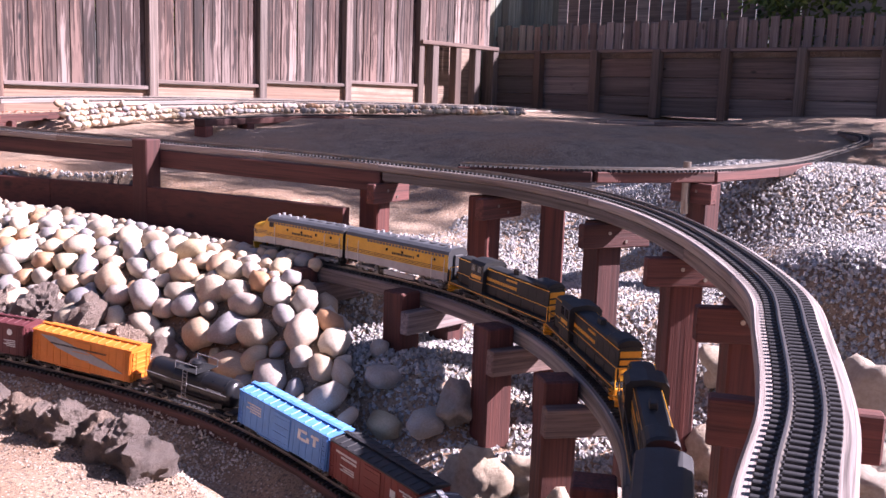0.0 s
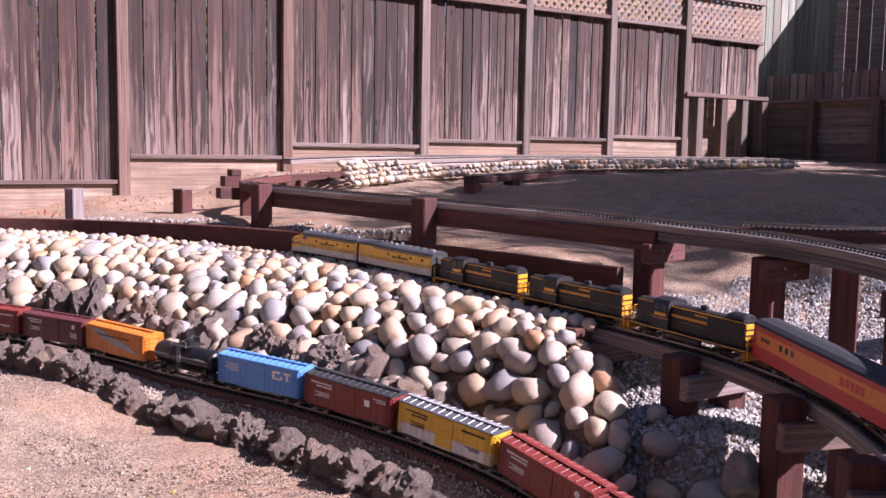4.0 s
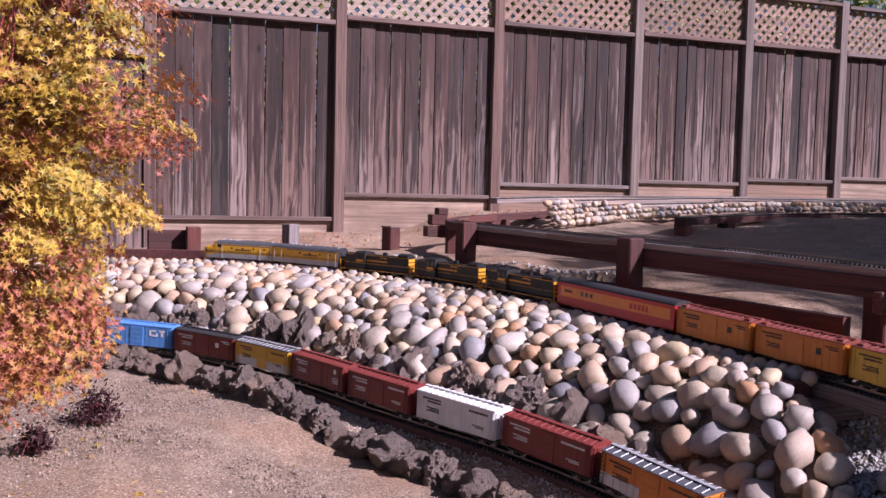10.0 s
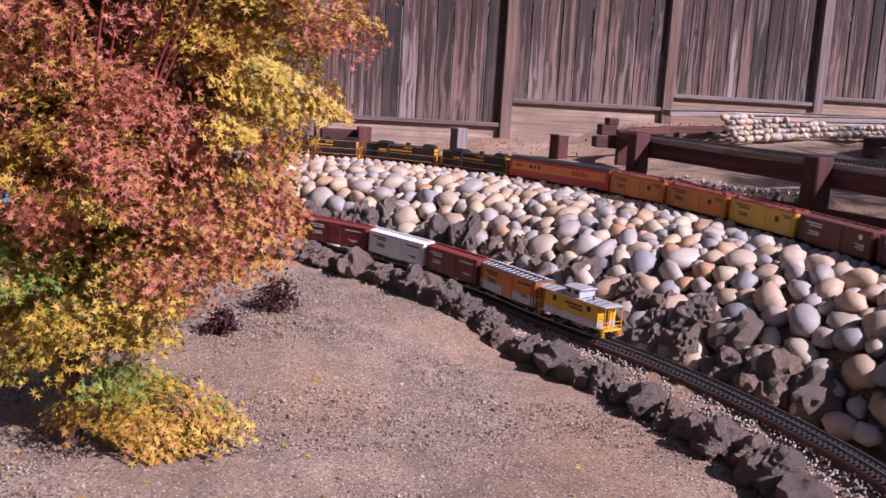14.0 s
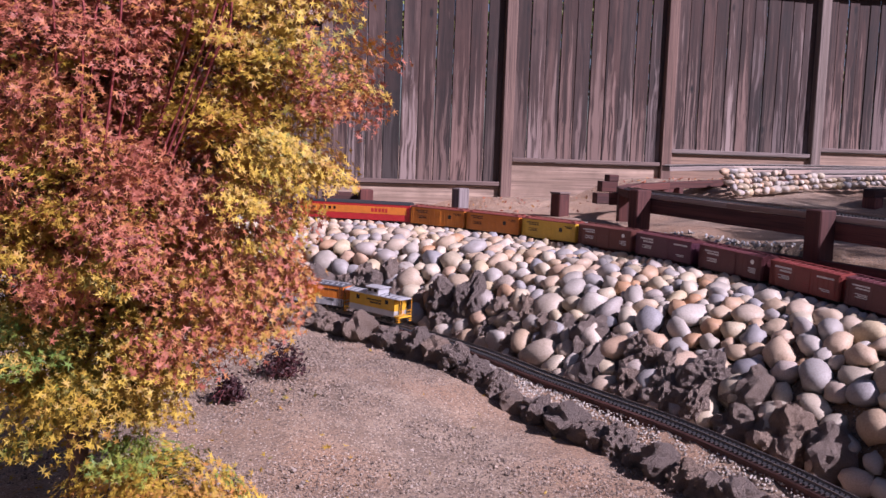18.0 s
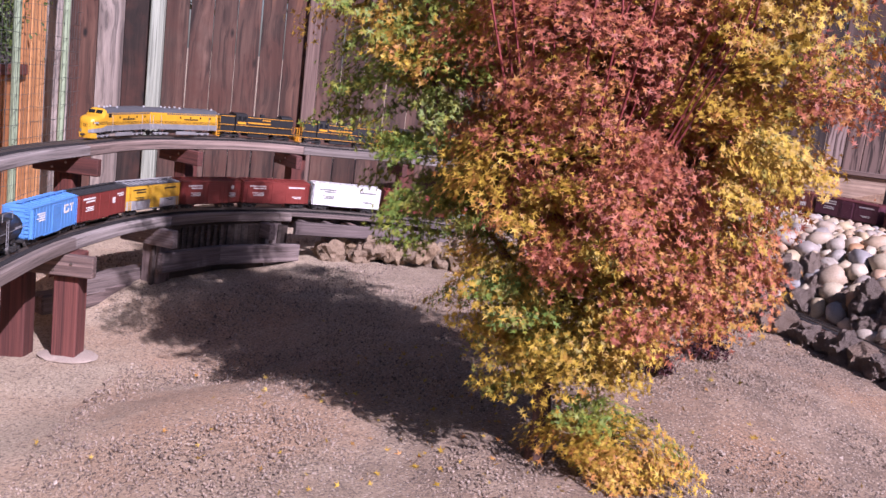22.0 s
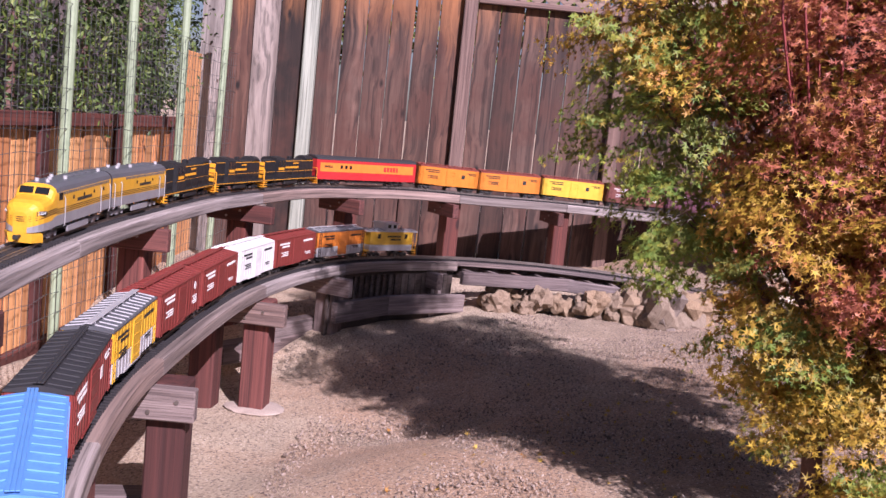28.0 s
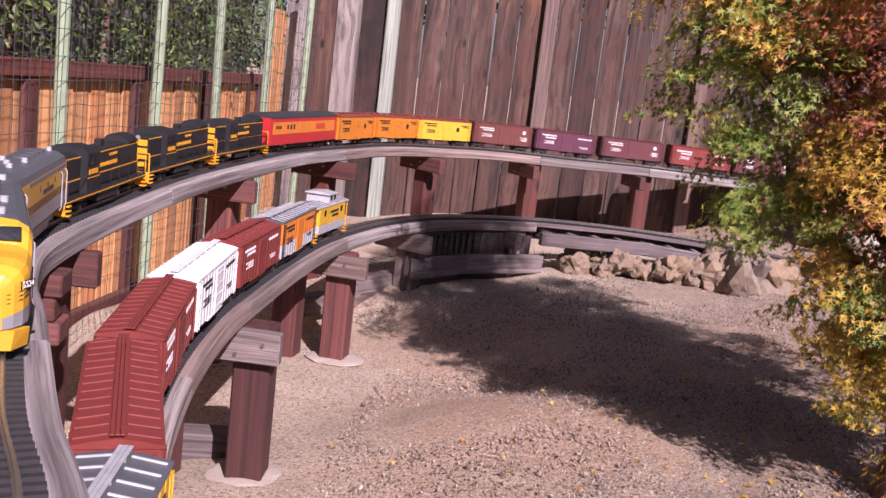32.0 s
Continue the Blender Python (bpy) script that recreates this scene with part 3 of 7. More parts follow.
def build_fence():
    fence = tagged(new("fence"), "weathered brown redwood board fence with lattice top", "fence", kind="structure")
    n = len(FENCE)
    ends = [f[0] for f in FENCE] + [10.1]
    for k, (x, kick, rail, count) in enumerate(FENCE):
        x1 = ends[k + 1]
        y, y1 = fence_y(x), fence_y(x1)
        L = math.hypot(x1 - x, y1 - y)
        pm = Matrix.Translation((x, y, 0)) @ Matrix.Rotation(math.atan2(y1 - y, x1 - x), 4, "Z")
        base = min(gz(x, y - 0.05), gz(x1, y1 - 0.05)) - 0.05
        top = rail + 0.52
        post = Mesh()
        post.box((0.095, 0.095, top - base + 0.06), (0, 0, (top + base) / 2), 0.006)
        dark = x > 5
        part("post", post, M["darkpost"] if dark else (M["greenpost"] if x < -3.4 else M["fence_post"]), fence, at=pm @ Matrix.Translation((0, -0.01, 0)))
        w = (L - 0.095) / count
        for i in range(count):
            bw = w - (0.004 if x > -1 else 0.006)
            foot = kick if x > 0.7 else base
            b = board_mesh(bw * rng.uniform(0.985, 1.0), rail - foot, dog=0)
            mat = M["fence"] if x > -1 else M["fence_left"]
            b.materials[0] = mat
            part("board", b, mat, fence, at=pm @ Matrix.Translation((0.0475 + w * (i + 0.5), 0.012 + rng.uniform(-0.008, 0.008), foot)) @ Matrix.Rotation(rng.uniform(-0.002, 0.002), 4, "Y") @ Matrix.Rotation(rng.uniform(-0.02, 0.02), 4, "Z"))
        for z, hgt, dep in ((rail + 0.02, 0.04, 0.075), (rail + 0.49, 0.035, 0.09)):
            r = Mesh()
            r.box((L - 0.1, dep, hgt), (L / 2, -0.02, z), 0.004)
            part("rail", r, M["rail_wood"], fence, at=pm)
        lattice_panel("lattice", 0.05, L - 0.05, rail + 0.04, rail + 0.475, fence, pm)
        if k < n - 1 and x > 0.7:
            r = Mesh()
            r.box((L - 0.1, 0.05, 0.035), (L / 2, -0.02, kick), 0.004)
            part("rail", r, M["rail_wood"], fence, at=pm)
            kb = Mesh()
            kb.box((L - 0.1, 0.035, kick - 0.02 - base), (L / 2, 0.01, (kick - 0.02 + base) / 2), 0.004)
            part("kickboard", kb, M["kick"], fence, at=pm)
    # the open end: short posts under a sill, with a pale wall close behind
    sill = Mesh()
    sill.box((1.45, 0.12, 0.05), (9.42, FENCE_Y - 0.03, 1.965), 0.005)
    part("sill", sill, M["rail_wood"], fence)
    for x in (8.95, 9.37, 9.74, 10.1):
        p = Mesh()
        p.box((0.11, 0.11, 0.76), (0, 0, 0.38), 0.006)
        part("post", p, M["darkpost"], fence, at=Matrix.Translation((x, FENCE_Y - 0.02, 1.2)))
    back = Mesh()
    back.box((1.6, 0.06, 0.8), (9.45, FENCE_Y + 0.42, 1.6))
    part("kickboard", back, M["kick"], fence)
    # rounded boards past the green post, up to the corner
    ux = Vector((1, 0.25, 0)).normalized()
    c0 = Vector((-3.58, fence_y(-3.58), 0))
    for i in range(4):
        b = Mesh()
        h = 2.28 - rng.uniform(0, 0.02)
        prof = [(-0.092, 0), (0.092, 0), (0.092, h - 0.06), (0.075, h - 0.015), (0.04, h), (-0.04, h), (-0.075, h - 0.015), (-0.092, h - 0.06)]
        b.loft([[(a, yy, z) for a, z in prof] for yy in (0.012, -0.012)])
        at = c0 - ux * (0.14 + 0.19 * i)
        part("board", b, M["fence_silver"] if i % 2 else M["fence_left"], fence, at=Matrix.Translation((at.x, at.y, 0.1)) @ Matrix.Rotation(math.atan2(0.25, 1), 4, "Z"))


build_fence()


# ---- cedar fence, wire mesh and green stakes at the side ----
SIDE0, SIDE1 = Vector((-4.42, 6.6, 0)), Vector((-2.82, 0.2, 0))


def build_side_fence():
    d = (SIDE1 - SIDE0)
    L = d.length
    pm = Matrix.Translation(SIDE0) @ Matrix.Rotation(math.atan2(d.y, d.x), 4, "Z")
    fence = tagged(new("cedar_fence"), "new orange cedar board fence with dark red cap rail", "fence", kind="structure")
    n = int(L / 0.15)
    for i in range(n):
        b = Mesh()
        h = 1.37 + (0.47 if i < 5 else 0.0)
        b.box((0.136, 0.018, h), (0, 0, h / 2 - 0.3), 0.003)
        part("board", b, M["orange"], fence, at=pm @ Matrix.Translation(((i + 0.5) * L / n, rng.uniform(-0.006, 0.006), 0)))
    for z, hh in ((1.045, 0.07), (-0.08, 0.08)):
        r = Mesh()
        r.box((L - 0.75, 0.04, hh), (L / 2 + 0.375, 0.03, z), 0.005)
        part("rail", r, M["redcap"], fence, at=pm)
    for k in range(6):
        p = Mesh()
        p.box((0.09, 0.03, 1.28), (0, 0, 0.38), 0.005)
        part("batten", p, M["redwood"], fence, at=pm @ Matrix.Translation((0.9 + k * 0.95, 0.026, 0)))
    return pm, L


SIDE_M, SIDE_L = build_side_fence()

# ---- track ----
M["rail"] = paint("rail_metal", (0.34, 0.30, 0.27), 0.35, 0.85, 0.1)
M["tie"] = paint("black_tie", (0.028, 0.026, 0.028), 0.6, 0.0, 0.1)
GAUGE = 0.045
RAIL_H = 0.0085
TIE_H = 0.008


def sweep(line, s0, s1, profile, step=0.05):
    """A profile of (across to the left, up) carried along a line."""
    n = max(2, int((s1 - s0) / step))
    rings = []
    for i in range(n + 1):
        m = line.mat(s0 + (s1 - s0) * i / n)
        rings.append([m @ Vector((0, a, b)) for a, b in profile])
    return Mesh().loft(rings)


def rail_profile(c):
    w, h = 0.0026, RAIL_H
    return [(c - 0.0042, -h), (c - 0.0042, -h + 0.0015), (c - 0.001, -h + 0.003), (c - w / 2 - 0.0008, -0.0025), (c - w / 2 - 0.0006, 0), (c + w / 2 + 0.0006, 0),
            (c + w / 2 + 0.0008, -0.0025), (c + 0.001, -h + 0.003), (c + 0.0042, -h + 0.0015), (c + 0.0042, -h)]


_tie = Mesh()
_tie.box((0.0095, 0.094, TIE_H), (0, 0, 0), 0.0012)
for _s in (-1, 1):
    for _e in (-1, 1):
        _tie.box((0.006, 0.004, 0.004), (0, _s * GAUGE / 2 + _e * 0.0055, TIE_H / 2 + 0.001))
TIE_DATA = _tie.data("tie", M["tie"])


def build_track(name, line, s0, s1, label, singles=None, spacing=0.021):
    t = tagged(new(name), label, "track", kind="structure")
    for c in (-GAUGE / 2, GAUGE / 2):
        part("rail", sweep(line, s0, s1, rail_profile(c)), M["rail"], t)
    rest, s = Mesh(), s0
    vs, fs = [tuple(v.co) for v in TIE_DATA.vertices], [tuple(p.vertices) for p in TIE_DATA.polygons]
    simple = Mesh().box((0.0095, 0.094, TIE_H))
    while s < s1:
        m = line.mat(s, -RAIL_H - TIE_H / 2)
        if singles and singles[0] <= s <= singles[1]:
            part("tie", TIE_DATA, M["tie"], t, at=m)
        else:
            rest.add([m @ Vector(v) for v in simple.v], simple.f)
        s += spacing
    tagged(part("ties", rest, M["tie"], t), kind="stuff")
    return t


build_track("lower_track", LOWER, 5.2, LOWER.length - 0.5, "narrow model railway track on a timber strip in gravel")
build_track("middle_track", MIDDLE, 5.5, MIDDLE.length - 0.5, "model railway track along the back of the stone bank")
build_track("upper_track", UPPER, 0.9, 9.2, "empty model railway track on a high timber trestle", (2.2, 5.2))


def plank(mesh, a, b, width, thick, drop, shift=0.0):
    """A straight plank from a to b, its top drop below them, shifted to its left."""
    d = b - a
    y = Vector((-d.y, d.x, 0)).normalized()
    z = d.normalized().cross(y)
    m = Matrix((d.normalized(), y, z)).transposed().to_4x4()
    m.translation = (a + b) / 2 + y * shift - z * (drop + thick / 2)
    mesh.box((d.length + 0.012, width, thick), (0, 0, 0), 0.004, Matrix())
    return m


def deck(trestle, line, stops, width, thick, mat, drop=RAIL_H + TIE_H, shift=0.0, name="deck_plank"):
    for s0, s1 in zip(stops, stops[1:]):
        me = Mesh()
        m = plank(me, line.at(s0), line.at(s1), width, thick, drop, shift)
        part(name, me, mat, trestle, at=m)


def bent_deck(trestle, line, stops, width, thick, mat, drop=RAIL_H + TIE_H, shift=0.0, name="deck_plank"):
    """Planks bent along the line, with length and girth as their UV map."""
    c = 0.005
    prof = [(-width / 2, -thick + c), (-width / 2, -c), (-width / 2 + c, 0), (width / 2 - c, 0), (width / 2, -c), (width / 2, -thick + c), (width / 2 - c, -thick), (-width / 2 + c, -thick)]
    prof = [(a + shift, b - drop) for a, b in prof]
    girth = np.r_[0, np.cumsum([math.dist(prof[i], prof[(i + 1) % 8]) for i in range(8)])]
    for s0, s1 in zip(stops, stops[1:]):
        mesh = sweep(line, s0 + 0.0015, s1 - 0.0015, prof, 0.04)
        ob = part(name, mesh, mat, trestle)
        n = len(mesh.v) // 8
        uv = ob.data.uv_layers.new(name="length")
        at = 0
        for f in mesh.f:
            ring = [i % 8 for i in f]
            wrap = len(f) == 4 and 0 in ring and 7 in ring
            for i in f:
                uv.data[at].uv = (s0 + (s1 - s0) * (i // 8) / (n - 1), girth[8] if wrap and i % 8 == 0 else girth[i % 8])
                at += 1


def bent(trestle, line, s, top_drop, width=0.1, cap=0.26, below=0.05, shift=0.0, mat=None, capmat=None, cap_h=0.085, base=None, face=1):
    """A post under the line with a crosspiece bolted to it."""
    m = line.mat(s)
    p = m.translation + m.col[1].to_3d() * shift
    z1 = p.z - top_drop
    z0 = (gz(p.x, p.y) if base is None else base) - below
    turn = Matrix.Rotation(math.atan2(m.col[0].y, m.col[0].x), 4, "Z")
    post = Mesh().box((width, width, z1 - z0), (0, 0, (z1 - z0) / 2), 0.006)
    part("post", post, mat or M["redwood"], trestle, at=Matrix.Translation((p.x, p.y, z0)) @ turn)
    if cap:
        c = Mesh().box((0.04, cap, cap_h), (0, 0, 0), 0.004)
        over = M["greybeam_across"] if capmat == M["greybeam"] else M["redbeam_across"]
        piece = part("crosspiece", c, over, trestle, at=Matrix.Translation((p.x, p.y, z1 - cap_h / 2)) @ turn @ Matrix.Translation((face * (width / 2 + 0.021), -shift, 0)))
        for e in (-0.035, 0.035):
            part("bolt", Mesh().cyl(0.006, 0.004, (face * 0.02 - (0.004 if face < 0 else 0), shift + e, 0.01 if e > 0 else -0.02), 8, axis=0), M["rail"], piece)
    return p


# upper trestle: laminated grey planks on tall red posts
upper = thing("upper_trestle", Matrix(), "tall trestle of dark red posts carrying grey curved planks", "trestle")
UP_STOPS = [1.2, 2.2, 3.6, 4.86, 6.02]
bent_deck(upper, UPPER, UP_STOPS, 0.14, 0.03, M["bent_pale"])
bent_deck(upper, UPPER, [1.2, 2.6, 4.1, 6.0], 0.125, 0.04, M["bent_grey"], RAIL_H + TIE_H + 0.031)
deck(upper, UPPER, [6.02, 6.7, 7.39, 8.1, 8.82], 0.115, 0.03, M["palebeam"])
deck(upper, UPPER, [6.02, 7.39, 8.82], 0.04, 0.085, M["redbeam"], RAIL_H + TIE_H + 0.034, 0.04, "side_beam")
for s in (2.4, 3.05, 3.7, 4.28, 4.86, 5.52, 6.08):
    bent(upper, UPPER, s, 0.1, cap=0.28, face=-1)
for s in (7.39, 8.82):
    bent(upper, UPPER, s, -0.005, cap=0, shift=0.11)
deck(upper, UPPER, [8.82, 9.1, 9.35, 9.6, 9.85, 10.2, 10.6, 11.1, 11.7, 12.4], 0.1, 0.05, M["redbeam"])
for s in (9.35, 10.2, 10.9):
    bent(upper, UPPER, s, 0.05, cap=0.2)

# middle trestle at the bend: grey plank deck on red posts
mid = thing("middle_trestle", Matrix(), "low trestle of dark red posts carrying a grey plank deck", "trestle")
bent_deck(mid, MIDDLE, [6.6, 8.3, 9.5, 10.75], 0.125, 0.055, M["bent_grey"])
for s in (8.3, 8.95, 9.5, 10.05, 10.6):
    bent(mid, MIDDLE, s, 0.012, cap=0, shift=0.125)
    bent(mid, MIDDLE, s, 0.17, cap=0, shift=-0.125)
    m = MIDDLE.mat(s, -0.115)
    tie = part("crosspiece", Mesh().box((0.04, 0.36, 0.085), (0, 0, 0), 0.004), M["greybeam_across"], mid, at=m @ Matrix.Translation((-0.072, 0, 0)))
    for e in (-0.1, -0.135):
        part("bolt", Mesh().cyl(0.006, 0.004, (-0.024, e, 0.01 if e > -0.12 else -0.02), 8, axis=0), M["rail"], tie)
# middle line, far end: posts by the fence
side = thing("far_trestle", Matrix(), "weathered grey curved beam trestle on red posts", "trestle")
FAR = [15.75, 17.03, 17.93, 18.72, 20.53, 22.5, 24.15, 25.58]
bent_deck(side, MIDDLE, FAR, 0.165, 0.052, M["bent_grey"])
for s in (17.03, 17.93, 18.72, 19.5, 20.53, 21.68, 23.1):
    bent(side, MIDDLE, s, 0.07, cap=0.34 if s < 21.5 else 0.24, shift=-0.03)
bent(side, MIDDLE, 23.4, 0.22, cap=0, shift=-0.03, width=0.085)
for k in range(3):
    m = MIDDLE.mat(23.4, -0.098 - 0.05 * k)
    part("crosspiece", Mesh().box((0.09, 0.2, 0.048), (0.004 * k, 0.006 - 0.012 * (k % 2), 0), 0.004), M["redbeam_across"], side, at=m)

# lower line, far end
low = thing("lower_trestle", Matrix(), "weathered grey beam trestle on short red posts", "trestle")
LOW = [13.3, 14.2, 15.08, 16.32, 17.0, 18.0]
bent_deck(low, LOWER, LOW, 0.15, 0.05, M["bent_grey"])
for s in (15.08, 16.32, 17.5):
    bent(low, LOWER, s, 0.069, cap=0.36, shift=0.06 if s < 15.5 else 0.1, capmat=M["greybeam"], width=0.1)
    bent(low, LOWER, s + 0.02, 0.069, cap=0, shift=-0.14, width=0.1)
for s in (14.2, 13.4):
    bent(low, LOWER, s, 0.069, cap=0.3, mat=M["greypost"], capmat=M["greybeam"])
deck(low, LOWER, [11.5, 12.1, 12.7, 13.3], 0.15, 0.02, M["greybeam"])
for q in (0.165, -0.065):
    deck(low, LOWER, [11.9, 12.6, 13.3], 0.035, 0.07, M["greybeam"], 0.05, q, "side_beam")
for k in range(9):
    m = LOWER.mat(11.95 + 0.16 * k, -0.08)
    part("spacer", Mesh().box((0.03, 0.2, 0.045), (0, 0.048, 0), 0.003), M["greybeam_across"], low, at=m)
deck(low, LOWER, [13.3, 13.8, 14.25], 0.02, 0.3, M["side_dark"], 0.072, 0.02, "backing_board")
deck(low, LOWER, [13.25, 13.8, 14.25], 0.035, 0.1, M["greybeam"], 0.19, 0.07, "side_beam")
for k in range(15):
    m = LOWER.mat(13.36 + 0.05 * k, -0.12)
    part("slat", Mesh().box((0.022, 0.012, 0.13), (0, 0.05, -0.03), 0.002), M["side_dark"], low, at=m)
# timber strip under the lower track along the front
strip = thing("track_strip", Matrix(), "dull red timber strip carrying the track through gravel", "timber edging")
bent_deck(strip, LOWER, [4.6, 6.4, 8.2, 10.0, 11.6], 0.11, 0.1, M["bent_red"])
strip2 = thing("track_strip", Matrix(), "timber strip carrying the track behind the stone bank", "timber edging")
bent_deck(strip2, MIDDLE, [10.75, 12.5, 14.2, 15.75], 0.12, 0.04, M["bent_grey"])


# plank wall behind the middle line
wall = tagged(new("plank_wall"), "dark red-stained plank retaining wall along the middle track", "retaining wall", kind="structure")
for k, (s0, s1) in enumerate(((10.62, 12.5), (12.5, 14.3), (14.3, 15.85))):
    rings = []
    for j in range(17):
        q = s0 + 0.003 + (s1 - s0 - 0.006) * j / 16
        p, out = MIDDLE.at(q), MIDDLE.side(q)
        top = 0.805 - 0.006 * (q - 10.6)
        rings.append([(p.x + out.x * c, p.y + out.y * c, top - h) for c, h in ((0.15, 0.26), (0.15, 0.004), (0.154, 0.0), (0.188, 0.0), (0.192, 0.004), (0.192, 0.26))])
    part("plank", Mesh().loft(rings), M["wall_plank"], wall)


# ---- stones ----
def rounded(seed, sub=2, amount=0.16, freq=1.1, squash=(1, 1, 1)):
    bm = bmesh.new()
    bmesh.ops.create_icosphere(bm, subdivisions=sub, radius=0.5)
    o = Vector((seed * 7.3, seed * 3.1, seed * 5.7))
    for v in bm.verts:
        n = v.co.normalized()
        k = 1 + amount * noise.noise(n * freq + o) + amount * 0.35 * noise.noise(n * freq * 2.7 + o)
        v.co = Vector((n.x * squash[0], n.y * squash[1], n.z * squash[2])) * 0.5 * k
    vs, fs = [tuple(v.co) for v in bm.verts], [tuple(v.index for v in f.verts) for f in bm.faces]
    bm.free()
    return vs, fs


def rugged(seed, sub=3):
    """A porous lava lump: broken planes, lumps and pits."""
    bm = bmesh.new()
    bmesh.ops.create_icosphere(bm, subdivisions=sub, radius=0.5)
    o = Vector((seed * 9.1, seed * 4.3, seed * 2.9))
    for v in bm.verts:
        n = v.co.normalized()
        k = 1 + 0.5 * noise.noise(n * 1.5 + o) + 0.3 * abs(noise.noise(n * 3.0 + o)) - 0.26 * abs(noise.noise(n * 6.5 + o)) + 0.12 * noise.noise(n * 15 + o)
        v.co = n * 0.5 * k
    vs, fs = [tuple(v.co) for v in bm.verts], [tuple(v.index for v in f.verts) for f in bm.faces]
    bm.free()
    return vs, fs


def stone_mat(name, stops, scale, island=False, **kw):
    m = stone(name, stops, scale, **kw)
    if island:
        nt = m.node_tree
        geo = nt.nodes.new("ShaderNodeNewGeometry")
        for l in list(nt.links):
            if l.from_node.type == "OBJECT_INFO" and l.to_node.type == "VALTORGB":
                nt.links.new(geo.outputs["Random Per Island"], l.to_socket)
    return m


COBBLE = [(0.0, (0.27, 0.265, 0.275)), (0.14, (0.47, 0.41, 0.34)), (0.28, (0.47, 0.34, 0.22)), (0.4, (0.55, 0.475, 0.37)), (0.5, (0.52, 0.41, 0.25)), (0.62, (0.30, 0.29, 0.30)),
          (0.72, (0.53, 0.40, 0.28)), (0.82, (0.45, 0.25, 0.13)), (0.88, (0.60, 0.53, 0.44)), (0.94, (0.33, 0.31, 0.30)), (1.0, (0.5, 0.4, 0.33))]
M["cobble"] = stone_mat("river_cobble", COBBLE, 22, rough=0.6, bumpiness=0.2, depth=0.004)
M["cobble_i"] = stone_mat("river_cobbles", COBBLE, 22, True, rough=0.6, bumpiness=0.2, depth=0.004)
LAVA = [(0.0, (0.29, 0.23, 0.2)), (0.5, (0.39, 0.305, 0.255)), (0.8, (0.47, 0.34, 0.255)), (1.0, (0.34, 0.265, 0.225))]
M["lava"] = stone_mat("lava_rock", LAVA, 30, rough=0.95, bumpiness=1.0, depth=0.035)
M["boulder_pale"] = stone_mat("pale_tan_boulder", [(0, (0.4, 0.34, 0.27)), (0.5, (0.5, 0.4, 0.29)), (1, (0.36, 0.31, 0.27))], 14, rough=0.9, bumpiness=0.6, depth=0.012)
M["boulder"] = stone_mat("tan_boulder", [(0, (0.25, 0.2, 0.15)), (0.5, (0.33, 0.235, 0.145)), (1, (0.2, 0.165, 0.14))], 14, rough=0.9, bumpiness=0.6, depth=0.012)
GRAVEL = [(0, (0.22, 0.225, 0.235)), (0.25, (0.46, 0.455, 0.45)), (0.5, (0.34, 0.33, 0.32)), (0.7, (0.60, 0.57, 0.53)), (0.85, (0.45, 0.40, 0.33)), (1, (0.2, 0.2, 0.21))]
GRIT = [(0, (0.10, 0.075, 0.06)), (0.3, (0.3, 0.23, 0.18)), (0.55, (0.42, 0.33, 0.26)), (0.75, (0.14, 0.105, 0.085)), (0.9, (0.5, 0.42, 0.35)), (1, (0.2, 0.15, 0.12))]
M["grit"] = stone_mat("soil_grit", GRIT, 60, True, rough=0.95, bumpiness=0.4, depth=0.004)
M["gravel"] = stone_mat("crushed_gravel", GRAVEL, 60, True, rough=0.9, bumpiness=0.4, depth=0.004)
COBBLES = [rounded(k, 2, 0.36, 0.9 + 0.35 * (k % 4), (1.0, 0.72 + 0.06 * (k % 4), 0.62 + 0.08 * (k % 3))) for k in range(22)]
COBBLE_DATA = []
for _v, _f in COBBLES:
    _m = Mesh()
    _m.add(_v, _f)
    COBBLE_DATA.append(_m.data("stone", M["cobble"], True))
LAVA_DATA = []
for k in range(9):
    _v, _f = rugged(k, 4 if k < 6 else 3)
    _m = Mesh()
    _m.add(_v, _f)
    LAVA_DATA.append(_m.data("lava_rock", M["lava"], False))


# the bank of cobbles between the lower and the middle track
BANK_N, BANK_M = 110, 14


def bank_ends(u):
    sb, sf = 10.4 + u * 6.4, 6.62 + u * 4.68
    top = MIDDLE.at(sb) - MIDDLE.side(sb) * 0.10
    low = LOWER.at(sf) + LOWER.side(sf) * (0.17 + 0.05 * math.sin(u * 9))
    low.z -= 0.05
    top.z -= 0.02
    return low, top


def bank_at(u, v):
    a, b = bank_ends(u)
    p = a.lerp(b, v)
    k = 1 - (1 - v) ** 2.6
    if u < 0.05:
        k *= 0.6 + 0.4 * (u / 0.05)
    p.z = a.z + (b.z - a.z) * k
    return p


def bank_normal(u, v):
    e = 0.01
    a = bank_at(min(u + e, 1), v) - bank_at(max(u - e, 0), v)
    b = bank_at(u, min(v + 0.05, 1)) - bank_at(u, max(v - 0.05, 0))
    n = a.cross(b)
    n = n if n.z > 0 else -n
    return n.normalized()


def tilt(n, spin):
    """A turn that stands z on the normal n."""
    return n.to_track_quat("Z", "Y").to_matrix().to_4x4() @ Matrix.Rotation(spin, 4, "Z")


